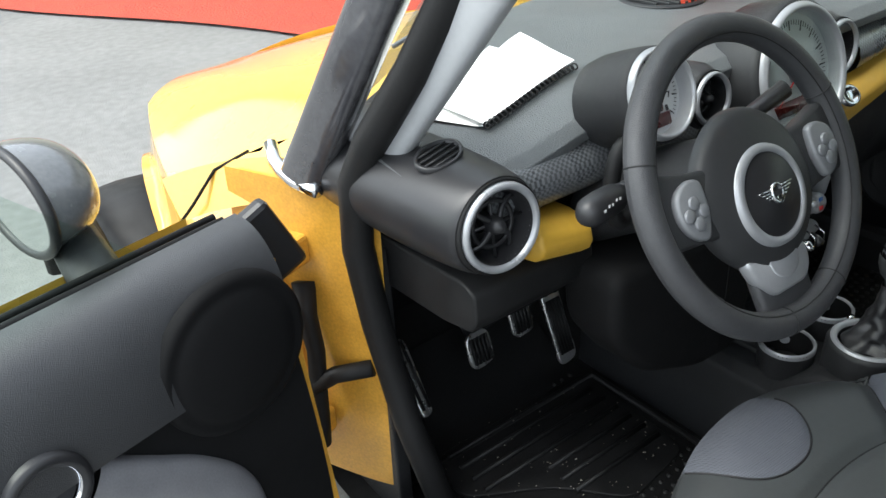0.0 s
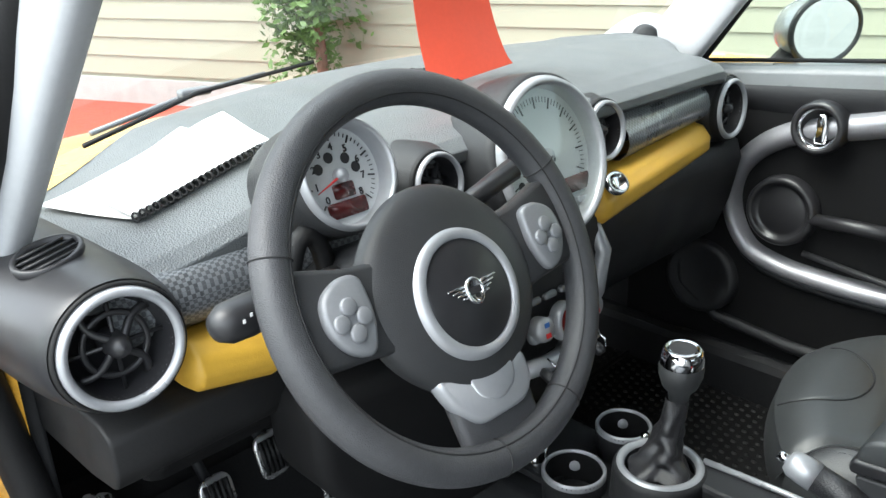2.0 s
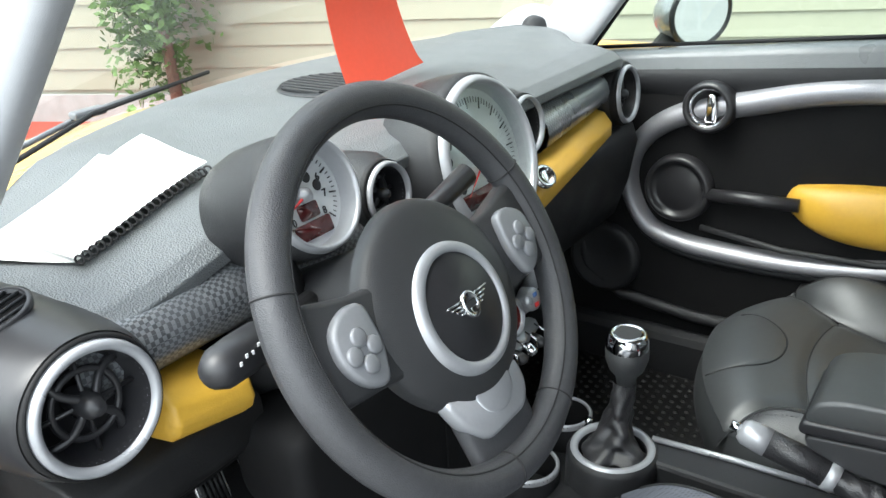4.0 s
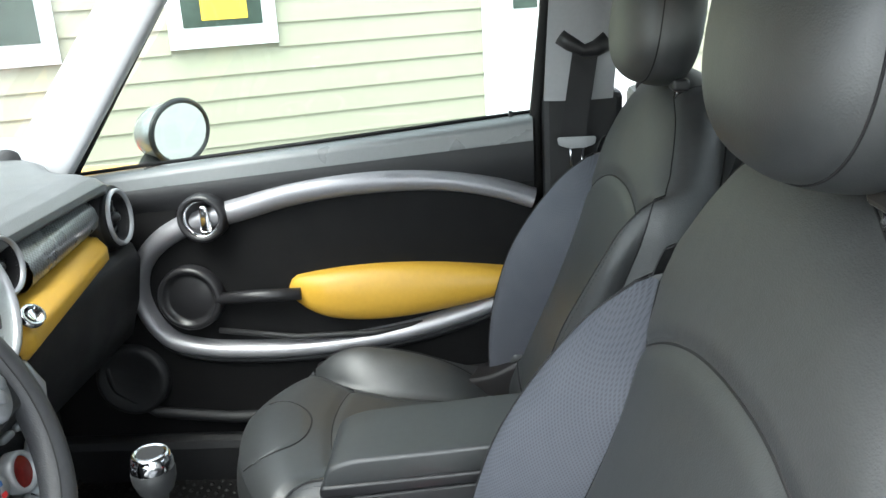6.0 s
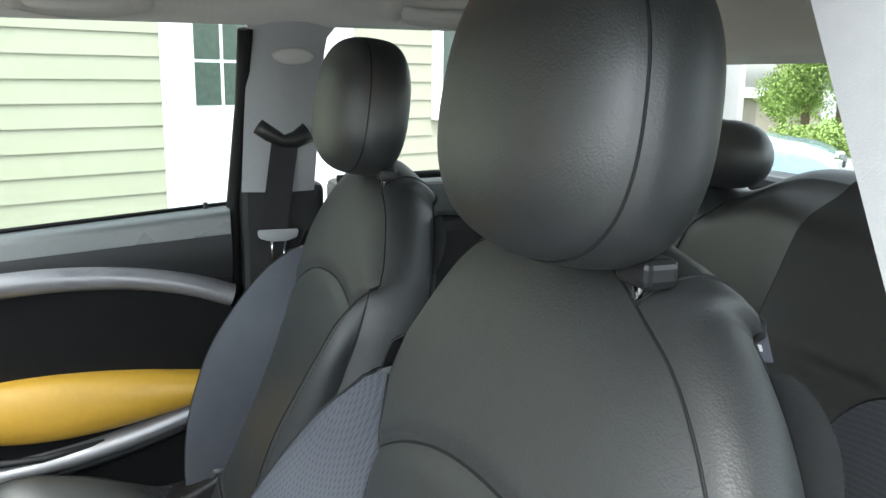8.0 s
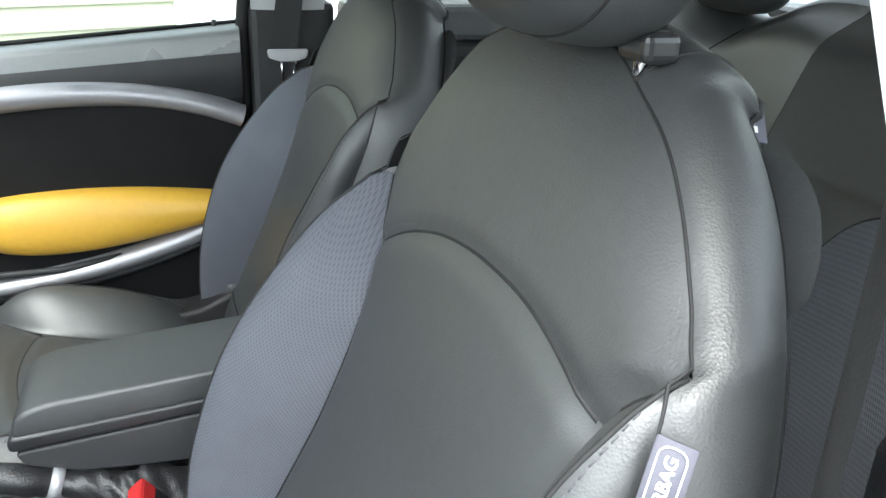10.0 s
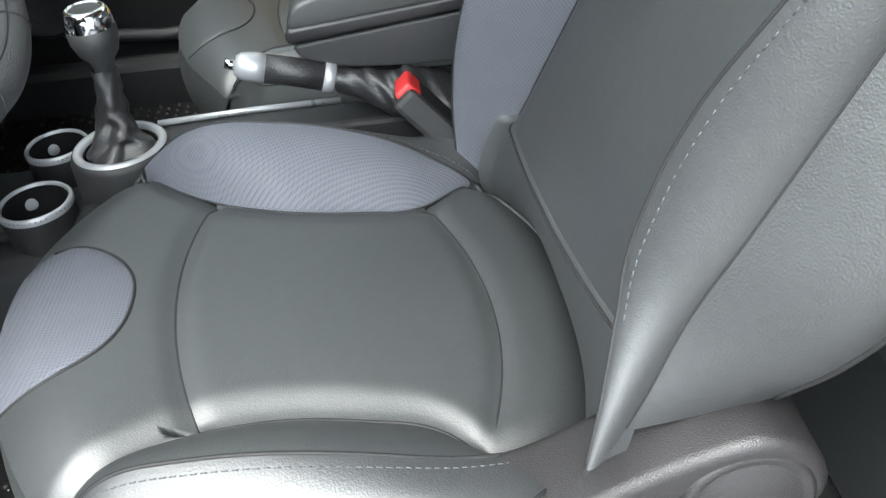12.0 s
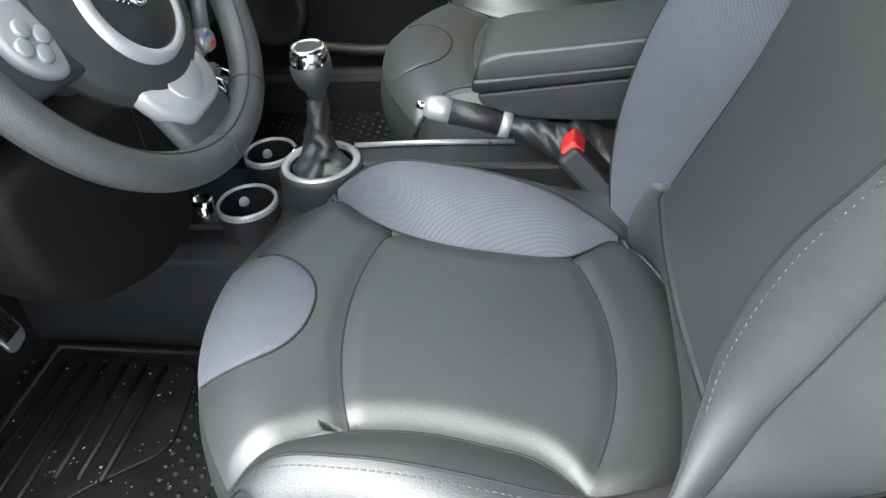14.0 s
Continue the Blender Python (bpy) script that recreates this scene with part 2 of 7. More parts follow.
def checked(name, a, b_col, size, rough=0.3):
    m = material(name, a, rough, vary=0.1, coat=0.5)
    nt = m.node_tree
    n, link = nt.nodes, nt.links.new
    tc, ck = n.new("ShaderNodeTexCoord"), n.new("ShaderNodeTexChecker")
    mp = n.new("ShaderNodeMapping")
    mp.inputs["Rotation"].default_value = (radians(38), 0, 0)
    mp.inputs["Location"].default_value = (0.0013, 0.0007, 0.0021)
    link(tc.outputs["Object"], mp.inputs["Vector"])
    link(mp.outputs[0], ck.inputs["Vector"])
    ck.inputs["Scale"].default_value = 1 / size
    ck.inputs["Color1"].default_value = (*a, 1)
    ck.inputs["Color2"].default_value = (*b_col, 1)
    link(ck.outputs["Color"], n["Principled BSDF"].inputs["Base Color"])
    return m


LEATHER = material("black_leather", (0.029, 0.031, 0.033), 0.54, vary=0.2, scale=9, bump=0.0002, bump_scale=620, grain="leather", spec=1.0, ior=1.54, rough_vary=0.03)
LEATHER_SMOOTH = material("smooth_black_leather", (0.028, 0.031, 0.0325), 0.49, vary=0.18, scale=7, bump=0.00012, bump_scale=700, grain="leather", spec=1.0, ior=1.54, rough_vary=0.03)
MESH = weave("rib_cloth", (0.06, 0.064, 0.076), (0.098, 0.104, 0.124), 0.0026, bump=0.0002)
PIPING = material("seam_thread", (0.012, 0.012, 0.013), 0.7, vary=0.1)
STITCH = material("grey_stitch", (0.065, 0.068, 0.075), 0.7, vary=0.1)
PLASTIC = material("black_grained_plastic", (0.021, 0.0217, 0.0235), 0.46, vary=0.12, scale=10, bump=0.0003, bump_scale=1100, grain="cell", spec=0.4)
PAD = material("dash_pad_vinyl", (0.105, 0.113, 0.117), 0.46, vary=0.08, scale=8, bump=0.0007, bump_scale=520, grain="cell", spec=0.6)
# Pad vinyl made lighter: the sky's grazing reflection is put into this grey.
LEDGE = material("ledge_vinyl_sky_sheen", (0.16, 0.17, 0.175), 0.33, vary=0.06, scale=8, bump=0.0003, bump_scale=700, grain="cell", spec=0.9)
PLASTIC_SMOOTH = material("black_satin_plastic", (0.02, 0.02, 0.022), 0.38, vary=0.1, scale=10)
SHELL_GREY = material("charcoal_satin_plastic", (0.03, 0.031, 0.033), 0.46, vary=0.08, scale=9, bump=0.00015, bump_scale=1200, grain="cell")
VALANCE = material("seat_valance_plastic", (0.019, 0.0175, 0.0185), 0.42, vary=0.12, scale=9, bump=0.0003, bump_scale=900, grain="cell")
SILVER = material("satin_silver_plastic", (0.38, 0.39, 0.41), 0.36, metal=0.4, vary=0.05, scale=14)
SILVER_DULL = material("dull_silver_plastic", (0.2, 0.207, 0.22), 0.42, metal=0.2, vary=0.06, scale=20)
STEEL = material("brushed_alloy", (0.3, 0.3, 0.32), 0.4, metal=0.45, vary=0.12, scale=30)
CHROME = material("chrome", (0.75, 0.76, 0.78), 0.08, metal=1.0, vary=0.04, rough_vary=0.03)
YELLOW = material("yellow_satin_trim", (0.62, 0.36, 0.045), 0.42, vary=0.06, scale=8, bump=0.0002, bump_scale=900, grain="cell")
PAINT = material("yellow_car_paint", (0.76, 0.45, 0.065), 0.28, vary=0.06, scale=4, coat=1.0)
PAINT_WORN = material("yellow_jamb_paint", (0.66, 0.34, 0.045), 0.4, vary=0.22, scale=16, coat=0.3)
CHECK = checked("check_weave_trim", (0.07, 0.074, 0.079), (0.165, 0.174, 0.183), 0.0042)
MAT_RUBBER = material("dusty_mat_rubber", (0.0085, 0.0085, 0.009), 0.55, vary=0.45, scale=16, bump=0.0002, spec=0.3)
RUBBER = material("black_rubber", (0.009, 0.009, 0.0095), 0.6, vary=0.2, scale=20, bump=0.0002, spec=0.35)
DARK = material("soft_black", (0.006, 0.006, 0.0065), 0.75, vary=0.2, spec=0.2)
CARPET = material("black_carpet", (0.005, 0.005, 0.0055), 0.95, vary=0.35, scale=60, bump=0.002, bump_scale=900)
HEADLINER = material("grey_headliner", (0.62, 0.61, 0.585), 0.9, vary=0.05, scale=12, bump=0.0004, bump_scale=1500)
PILLAR = material("light_grey_pillar_trim", (0.38, 0.39, 0.405), 0.6, vary=0.05, scale=10, bump=0.0003, bump_scale=1300)
PAPER = material("white_paper", (0.86, 0.86, 0.84), 0.7, vary=0.03, scale=20)
RED_CARD = material("orange_red_card", (0.85, 0.09, 0.04), 0.6, vary=0.04, scale=10)
RED_PLASTIC = material("red_release_button", (0.6, 0.03, 0.03), 0.4, vary=0.08)
BLUE_PRINT = material("blue_print", (0.05, 0.16, 0.45), 0.5, vary=0.05)
WHITE_PRINT = material("white_print", (0.75, 0.75, 0.75), 0.6, vary=0.05)
GLASS = glass("clear_window_glass", (0.92, 0.96, 0.94))
GLASS_SIDE = glass("green_tinted_glass", (0.8, 0.9, 0.84))


# ---- the lot and the building ----
ASPHALT = material("pale_worn_asphalt", (0.2, 0.2, 0.196), 0.9, vary=0.22, scale=1.4, bump=0.004, bump_scale=120)
MULCH = material("red_bark_mulch", (0.42, 0.06, 0.035), 0.9, vary=0.45, scale=14, bump=0.01, bump_scale=60)
SIDING = material("cream_vinyl_siding", (0.3, 0.292, 0.222), 0.55, vary=0.04, scale=2, bump=0.0004, bump_scale=90)
WHITE_TRIM = material("white_trim_paint", (0.68, 0.7, 0.72), 0.5, vary=0.03, scale=4)
LEAF = material("green_leaves", (0.09, 0.16, 0.035), 0.6, vary=0.45, scale=3)
LEAF_PALE = material("pale_green_leaves", (0.16, 0.24, 0.05), 0.6, vary=0.45, scale=3)
BARK = material("brown_bark", (0.12, 0.085, 0.06), 0.9, vary=0.4, scale=20, bump=0.01, bump_scale=40)
WINDOW_DARK = material("dark_window_pane", (0.05, 0.07, 0.06), 0.08, vary=0.3, scale=2)
GRASS = material("lawn", (0.13, 0.2, 0.05), 0.95, vary=0.35, scale=5, bump=0.02, bump_scale=80)

GROUND_X = [-400, -120, -40, -15, -6, -3, 0, 1.5, 3, 4.5, 6, 8, 10, 13, 17, 22, 30, 40, 55, 80, 120, 400]


def ground_z(x, y):
    """The lot is level round the car and falls away behind it."""
    d = max(0.0, 0.7 * x - 0.7 * y)
    return -0.4 * smooth((d - 4.5) / 5) - 1.7 * smooth((d - 14) / 45)


def ground_pt(u, v):
    x, y = (GROUND_X[int(round(t * (len(GROUND_X) - 1)))] for t in (u, 1 - v))
    return (x, -y, ground_z(x, -y))


structure("ground", grid(ground_pt, len(GROUND_X) - 1, len(GROUND_X) - 1), ASPHALT, "pale grey worn asphalt car park", "ground")

# The wall of the building runs at an angle to the car: x + 0.43 y = WALL_C.
WALL_C, WALL_M = 3.62, 0.43
wdir = Vector((-WALL_M, 1.0, 0)).normalized()
wout = Vector((-1.0, -WALL_M, 0)).normalized()
w0 = Vector((3.9, -0.65, 0))


def on_wall(s, out, z):
    return w0 + wdir * s + wout * out + Vector((0, 0, z))


building = thing("building", "cream vinyl-sided building with white trimmed door and windows", "building", (3.9, -0.65, 0))
S0, S1, WH = -3.6, 16.0, 3.1


def wall_box(s0, s1, o0, o1, z0, z1, bevel=0.004):
    b = box(s0, s1, o0, o1, z0, z1, bevel)
    b.transform(axes(w0, wdir, (0, 0, 1)) @ Matrix.Scale(-1, 4, (0, 1, 0)) if wdir.cross(Vector((0, 0, 1))).dot(wout) > 0 else axes(w0, wdir, (0, 0, 1)))
    bmesh.ops.recalc_face_normals(b, faces=b.faces)
    return b


_f = wall_box(0, 1, 0.0, 0.1, 0, 1, 0)
_mean = sum((v.co for v in _f.verts), Vector()) / 8
_f.free()
OUT = 1.0 if (_mean - (w0 + wdir * 0.5)).dot(wout) > 0 else -1.0


def wb(s0, s1, o0, o1, z0, z1, bevel=0.004):
    a, b = sorted((OUT * o0, OUT * o1))
    return wall_box(s0, s1, a, b, z0, z1, bevel)


part("wall", wb(S0, S1, -0.2, 0.0, 0.0, WH, 0), SIDING, building)
LAP = 0.117
OPEN = [(-1.2, 0.02, 0.0, 2.2), (1.14, 1.66, 0.93, 2.1), (2.15, 2.7, 0.91, 2.1), (-2.45, -1.85, 0.89, 2.1)]


def board(s0, s1, z):
    q = [on_wall(s0, 0.004, z + LAP), on_wall(s1, 0.004, z + LAP), on_wall(s1, 0.016, z), on_wall(s0, 0.016, z), on_wall(s0, 0.0, z), on_wall(s1, 0.0, z)]
    return mesh_of(q, [(0, 1, 2, 3), (3, 2, 5, 4)], False)


z = 0.206
while z < WH - 0.1:
    cuts = sorted([(a, b) for a, b, c, d in OPEN if c < z + LAP and d > z])
    s = S0
    for a, b in cuts + [(S1, S1)]:
        if a > s + 0.02:
            part("siding_board", board(s, a, z), SIDING, building)
        s = b
    z += LAP
part("plinth", wb(S0, S1, 0.0, 0.02, 0.0, 0.18), material("grey_concrete", (0.35, 0.34, 0.33), 0.9, vary=0.2, bump=0.003, bump_scale=60), building)
part("end_wall", wb(S0, S0 + 0.2, -7.0, -0.2, 0.0, WH, 0), SIDING, building)
part("roof", wb(S0 - 0.3, S1, -7.0, 0.3, WH + 0.18, WH + 0.3, 0.02), material("grey_shingle", (0.16, 0.155, 0.15), 0.9, vary=0.3, scale=6, bump=0.004, bump_scale=40), building)
part("eave", wb(S0, S1, -0.2, 0.35, WH, WH + 0.18), WHITE_TRIM, building)
# The entrance door with its nine small panes.
part("door_casing", wb(-1.2, 0.02, 0.0, 0.035, 0.05, 2.2), WHITE_TRIM, building)
part("door_leaf", wb(-1.02, -0.1, 0.035, 0.05, 0.1, 2.1), WHITE_TRIM, building)
for i in range(3):
    for j in range(3):
        s0 = -0.14 - 0.168 * (i + 1)
        part("pane", wb(s0 + 0.01, s0 + 0.158, 0.05, 0.056, 1.01 + 0.242 * j, 1.01 + 0.242 * j + 0.225, 0.002), WINDOW_DARK, building)
part("notice", wb(-0.35, -0.26, 0.05, 0.053, 0.43, 0.53, 0), material("pale_grey_notice", (0.62, 0.66, 0.68), 0.6), building)
for s0, s1, z0, z1 in ((1.14, 1.66, 0.93, 2.1), (2.15, 2.7, 0.91, 2.1), (-2.45, -1.85, 0.89, 2.1)):
    part("window_casing", wb(s0, s1, 0.0, 0.045, z0, z1), WHITE_TRIM, building)
    part("window_sash", wb(s0 + 0.07, s1 - 0.07, 0.045, 0.05, z0 + 0.1, z1 - 0.1, 0), WINDOW_DARK, building)
part("window_sticker", wb(1.28, 1.5, 0.05, 0.053, 1.06, 1.3, 0), material("yellow_sticker", (0.8, 0.5, 0.05), 0.6), building)

# Mulch bed along the wall, with shrubs in it.
bed = grid(lambda u, v: on_wall(lerp(2.6, 15.5, u), lerp(0.02, 1.0 + 0.25 * math.sin(u * 21) * 0.3, v), 0.02 + 0.05 * math.sin(v * math.pi)), 80, 8)
tagged(solid("mulch_bed", bed, MULCH), "bed of red bark mulch along the building", "mulch", kind="stuff")


def leaves(centre, size, count, leaf, seed, squash=1.0, lumps=9):
    """A crown of many small leaves in uneven clumps."""
    rnd = random.Random(seed)
    clumps = []
    for _ in range(lumps):
        d = Vector((rnd.gauss(0, 1), rnd.gauss(0, 1), rnd.gauss(0, 1))).normalized() * rnd.uniform(0.1, 0.75)
        clumps.append((Vector((d.x * size[0], d.y * size[1], d.z * size[2])), rnd.uniform(0.3, 0.55)))
    verts, faces = [], []
    for _ in range(count):
        c, r = rnd.choice(clumps)
        d = Vector((rnd.gauss(0, 1), rnd.gauss(0, 1), rnd.gauss(0, 1))).normalized() * (r * rnd.random() ** 0.4)
        p = Vector(centre) + c + Vector((d.x * size[0], d.y * size[1], d.z * size[2]))
        a = Vector((rnd.gauss(0, 1), rnd.gauss(0, 1), rnd.gauss(0, 1))).normalized()
        b = a.orthogonal().normalized()
        s = leaf * rnd.uniform(0.6, 1.3)
        k = len(verts)
        verts += [p + a * s, p + b * s * 0.45, p - a * s, p - b * s * 0.45]
        faces.append((k, k + 1, k + 2, k + 3))
    return mesh_of(verts, faces, False)


shrub = thing("climbing_shrub", "tall narrow green shrub against the siding", "shrub", on_wall(4.2, 0.3, 0))
part("stem", tube([on_wall(4.2, 0.3, 0), on_wall(4.23, 0.28, 0.9), on_wall(4.18, 0.31, 1.8)], lambda t: 0.035 * (1 - 0.6 * t), 8), BARK, shrub)
part("crown", leaves(on_wall(4.2, 0.3, 1.3), (0.36, 0.36, 1.5), 9000, 0.03, 4, lumps=26), LEAF, shrub)
low = thing("low_shrub", "low round green shrub in the mulch", "shrub", on_wall(8.0, 0.5, 0))
part("crown", leaves(on_wall(8.0, 0.5, 0.3), (0.5, 0.5, 0.35), 2600, 0.035, 7), LEAF, low)
part("stem", tube([on_wall(8.0, 0.5, 0), on_wall(8.0, 0.5, 0.3)], 0.02, 6), BARK, low)

# Far off behind the car: trees, hedge, a low building and parked cars.
far_lawn = grid(lambda u, v: (lerp(8, 60, u), lerp(-60, -17, v), ground_z(lerp(8, 60, u), lerp(-60, -17, v)) + 0.05), 40, 40)
tagged(solid("lawn", far_lawn, GRASS), "green lawn beyond the car park", "grass", kind="stuff")


def tree(x, y, h, w, seed):
    t = thing("tree", "leafy green tree at the edge of the car park", "tree", (x, y, 0), "trees beyond the lot")
    z0 = ground_z(x, y)
    trunk = tube([(x, y, z0), (x + 0.1, y, h * 0.25), (x - 0.05, y + 0.1, h * 0.55)], lambda q: 0.16 * (1 - 0.6 * q), 8)
    part("trunk", trunk, BARK, t)
    rnd = random.Random(seed)
    for k in range(5):
        a = k * 1.26 + seed
        part("limb", tube([(x, y, h * (0.25 + 0.05 * k)), (x + math.cos(a) * w * 0.3, y + math.sin(a) * w * 0.3, h * (0.5 + 0.05 * k)), (x + math.cos(a) * w * 0.55, y + math.sin(a) * w * 0.5, h * 0.8)], lambda q: 0.07 * (1 - 0.8 * q), 6), BARK, t)
    part("crown", leaves((x, y, h * 0.62 - 0.9), (w, w, h * 0.5), 9000, 0.06, seed, lumps=30), LEAF_PALE, t)


 
tree(21.5, -20.6, 3.5, 1.0, 11)
tree(19.6, -20.6, 4.5, 1.2, 12)
tree(24.0, -24.4, 4.0, 1.5, 13)
tree(19.0, -21.6, 4.6, 1.5, 14)
tree(26.5, -24.0, 2.6, 1.4, 15)
hedge = thing("hedge", "clipped yellow-green hedge beyond the lot", "hedge", (15.3, -15.6, 0))
part("foliage", leaves((15.3, -15.9, -0.2), (2.2, 1.2, 0.5), 9000, 0.05, 21, lumps=40), LEAF_PALE, hedge)
part("stem", tube([(15.3, -15.9, -0.7), (15.3, -15.9, -0.1)], 0.05, 6), BARK, hedge)
shed = thing("low_building", "low flat-roofed dark building far behind the lot", "building", (46, -37, -2))
part("wall", box(43, 60, -41, -36, -2.2, 0.15, 0.02), material("brown_wall", (0.2, 0.17, 0.15), 0.8, vary=0.15, scale=2), shed)
part("roof", box(42.5, 60.5, -41.5, -35.5, 0.15, 0.45, 0.02), material("pale_roof_edge", (0.6, 0.6, 0.6), 0.7), shed)

# A pale blue car parked on the lot behind.
parked = thing("parked_car", "pale blue saloon parked on the lot behind", "car", (8.6, -6.7, -0.38))
BLUE = material("pale_blue_car_paint", (0.22, 0.33, 0.47), 0.25, vary=0.05, scale=3, coat=1.0)
CX, CY = 3.3, -3.4
Place.m = Place.whole @ Matrix.Translation((7.05, -8.27, -0.38)) @ Matrix.Rotation(radians(45), 4, "Z") @ Matrix.Translation((-CX - 6.42, -CY + 8.17, 0))
side_p = [(6.5, 0.28), (6.42, 0.5), (6.5, 0.72), (6.75, 0.82), (7.75, 0.95), (9.9, 0.98), (10.9, 0.95), (11.05, 0.6), (11.0, 0.28)]
part("body", slab(rounded(side_p, 0.12, 4), 1.75, 0.12, axes((CX, CY - 7.3, 0), (1, 0, 0), (0, -1, 0)), 4), BLUE, parked)
roof_p = [(7.7, 0.9), (8.6, 1.32), (9.2, 1.42), (10.0, 1.4), (10.75, 0.92)]
part("cabin", slab(rounded(roof_p, 0.15, 4), 1.45, 0.16, axes((CX, CY - 7.45, 0), (1, 0, 0), (0, -1, 0)), 4), WINDOW_DARK, parked, "dark glazed cabin")
part("roof", slab(rounded([(8.6, 1.34), (9.2, 1.44), (10.0, 1.42), (10.2, 1.36)], 0.05, 3), 1.3, 0.04, axes((CX, CY - 7.52, 0), (1, 0, 0), (0, -1, 0)), 2), BLUE, parked)
for x in (7.35, 10.1):
    for y in (-7.28, -9.0):
        part("wheel", spin([(0.0, 0.02), (0.2, 0.03), (0.22, 0.08), (0.31, 0.08), (0.32, 0.0), (0.31, -0.1), (0.0, -0.1)], axes((CX + x, CY + y, 0.32), (1, 0, 0), (0, 1, 0)), 28), RUBBER, parked)
for y in (-7.55, -8.8):
    part("headlight", turned(box(-0.08, 0.16, -0.14, 0.14, -0.06, 0.06, 0.03), Matrix.Translation((CX + 6.52, CY + y, 0.66))), CHROME, parked)
part("grille", turned(box(-0.02, 0.05, -0.42, 0.42, -0.04, 0.04, 0.01), Matrix.Translation((CX + 6.43, CY - 8.17, 0.64))), PLASTIC, parked)


# ---- the car body round the cabin ----
def tilt(x):
    """The height of the dashboard over its drawing."""
    return 0.03


place(0.02, 0.02, 0.0)
floor_pan = grid(lambda u, v: (lerp(-0.66, 0.7, u), lerp(-1.75, 0.62, v), 0.235 + 0.2 * smooth((lerp(-1.75, 0.62, v) - 0.28) / 0.3) + 0.16 * smooth((-1.0 - lerp(-1.75, 0.62, v)) / 0.2)), 20, 60)
structure("cabin_floor", floor_pan, CARPET, "black carpeted car floor", "floor")


place(0.05, 0.05, 0.0)


def bonnet_z(x, y):
    side = min(1.0, abs(x) / 0.85)
    crown = 0.862 - 0.1 * max(0.0, (y - 0.3)) - 0.2 * max(0.0, y - 0.6) ** 2
    hump = 0.02 * smooth(1 - abs(abs(x) - 0.62) / 0.22) * smooth((y - 0.35) / 0.3)
    return crown - 0.25 * side**6 - 0.03 * side**2 + hump


front = thing("car_front", "glossy yellow bonnet and front wings of the car", "car", (0, 0.9, 0))
YW = lambda x: 0.435 - 0.62 * (x - 0.04) ** 2


def bonnet_pt(u, v):
    a = (u * 2 - 1)
    x = a * (0.775 - 0.13 * v * v)
    y0 = YW(x) + 0.07 if abs(x) < 0.64 else lerp(YW(0.64) + 0.07, 0.27, smooth((abs(x) - 0.64) / 0.16))
    y = lerp(y0, 1.32 - 0.35 * a * a, v)
    return (x, y, bonnet_z(x, y))


part("bonnet", grid(bonnet_pt, 60, 30), PAINT, front)


def wing(side):
    def fn(u, v):
        a, b, c = bonnet_pt(1.0 if side > 0 else 0.0, v)
        drop = u
        x = side * (abs(a) + 0.035 * math.sin(min(1, drop * 1.4) * math.pi * 0.5))
        z = lerp(c, 0.30, drop)
        cut = max(0.0, 1 - ((b - 0.86) / 0.34) ** 2)
        z = max(z, 0.30 + 0.34 * math.sqrt(cut))
        return (x, b, z)

    return grid(fn, 14, 40)


for side in (-1, 1):
    part("front_wing", wing(side), PAINT, front)
    rim = [(side * 0.872, 0.86 + 0.345 * math.cos(a), 0.30 + 0.35 * math.sin(a)) for a in np.linspace(0.05, math.pi - 0.05, 24)]
    part("arch_trim", tube(rim, 0.022, 8), RUBBER, front, "black plastic wheel arch trim")
    m = axes((side * 0.74, 0.86, 0.3), (0, 1, 0), (side, 0, 0))
    part("tyre", spin([(0.2, 0.09), (0.27, 0.1), (0.3, 0.08), (0.305, 0.0), (0.3, -0.08), (0.2, -0.09)], m, 40), RUBBER, front)
part("bonnet_gap", tube([(-0.82, 0.40, 0.72), (-0.79, 0.375, 0.765), (-0.75, 0.375, 0.805), (-0.71, 0.34, 0.832)], 0.0025, 6), DARK, front)
part("nose", grid(lambda u, v: (lerp(-0.645, 0.645, u), 0.97 + 0.35 * (1 - (2 * u - 1) ** 2) + 0.05 * math.sin(v * math.pi), lerp(bonnet_z(0.4, 1.2) - 0.01, 0.25, v)), 30, 10), PAINT, front)

# Scuttle and wiper at the foot of the windscreen.
cowl = grid(lambda u, v: (lerp(-0.66, 0.66, u), YW(lerp(-0.66, 0.66, u)) + lerp(-0.03, 0.09, v), 0.874 - 0.03 * v + tilt(lerp(-0.66, 0.66, u)) * 0.4), 40, 4)
structure("scuttle", cowl, RUBBER, "black scuttle panel under the windscreen", "trim")
wiper = thing("wiper", "thin grey windscreen wiper lying on the scuttle", "wiper", (-0.25, 0.6, 0.9))
part("arm", tube([(-0.42, 0.40, 0.90), (-0.24, 0.455, 0.915), (-0.1, 0.475, 0.92)], 0.004, 8), SILVER_DULL, wiper)
part("blade", tube([(-0.46, 0.325, 0.905), (-0.25, 0.42, 0.922), (-0.015, 0.46, 0.928)], 0.0035, 6), RUBBER, wiper)
part("joint", box(-0.27, -0.22, 0.43, 0.448, 0.914, 0.926, 0.004), SILVER_DULL, wiper)

# Windscreen glass, raked back from the scuttle to the roof.
ROOF_Z = 1.33


def screen_pt(u, v):
    x = lerp(-0.62, 0.62, u) * lerp(1.0, 0.88, v)
    y = lerp(YW(x) + 0.02, -0.16 - 0.12 * (2 * u - 1) ** 2, v)
    return (x, y, lerp(0.885 + tilt(x), ROOF_Z + 0.02, v) + 0.02 * math.sin(v * math.pi))


screen = structure("windscreen", grid(screen_pt, 24, 16), GLASS, "clear raked windscreen", "window")
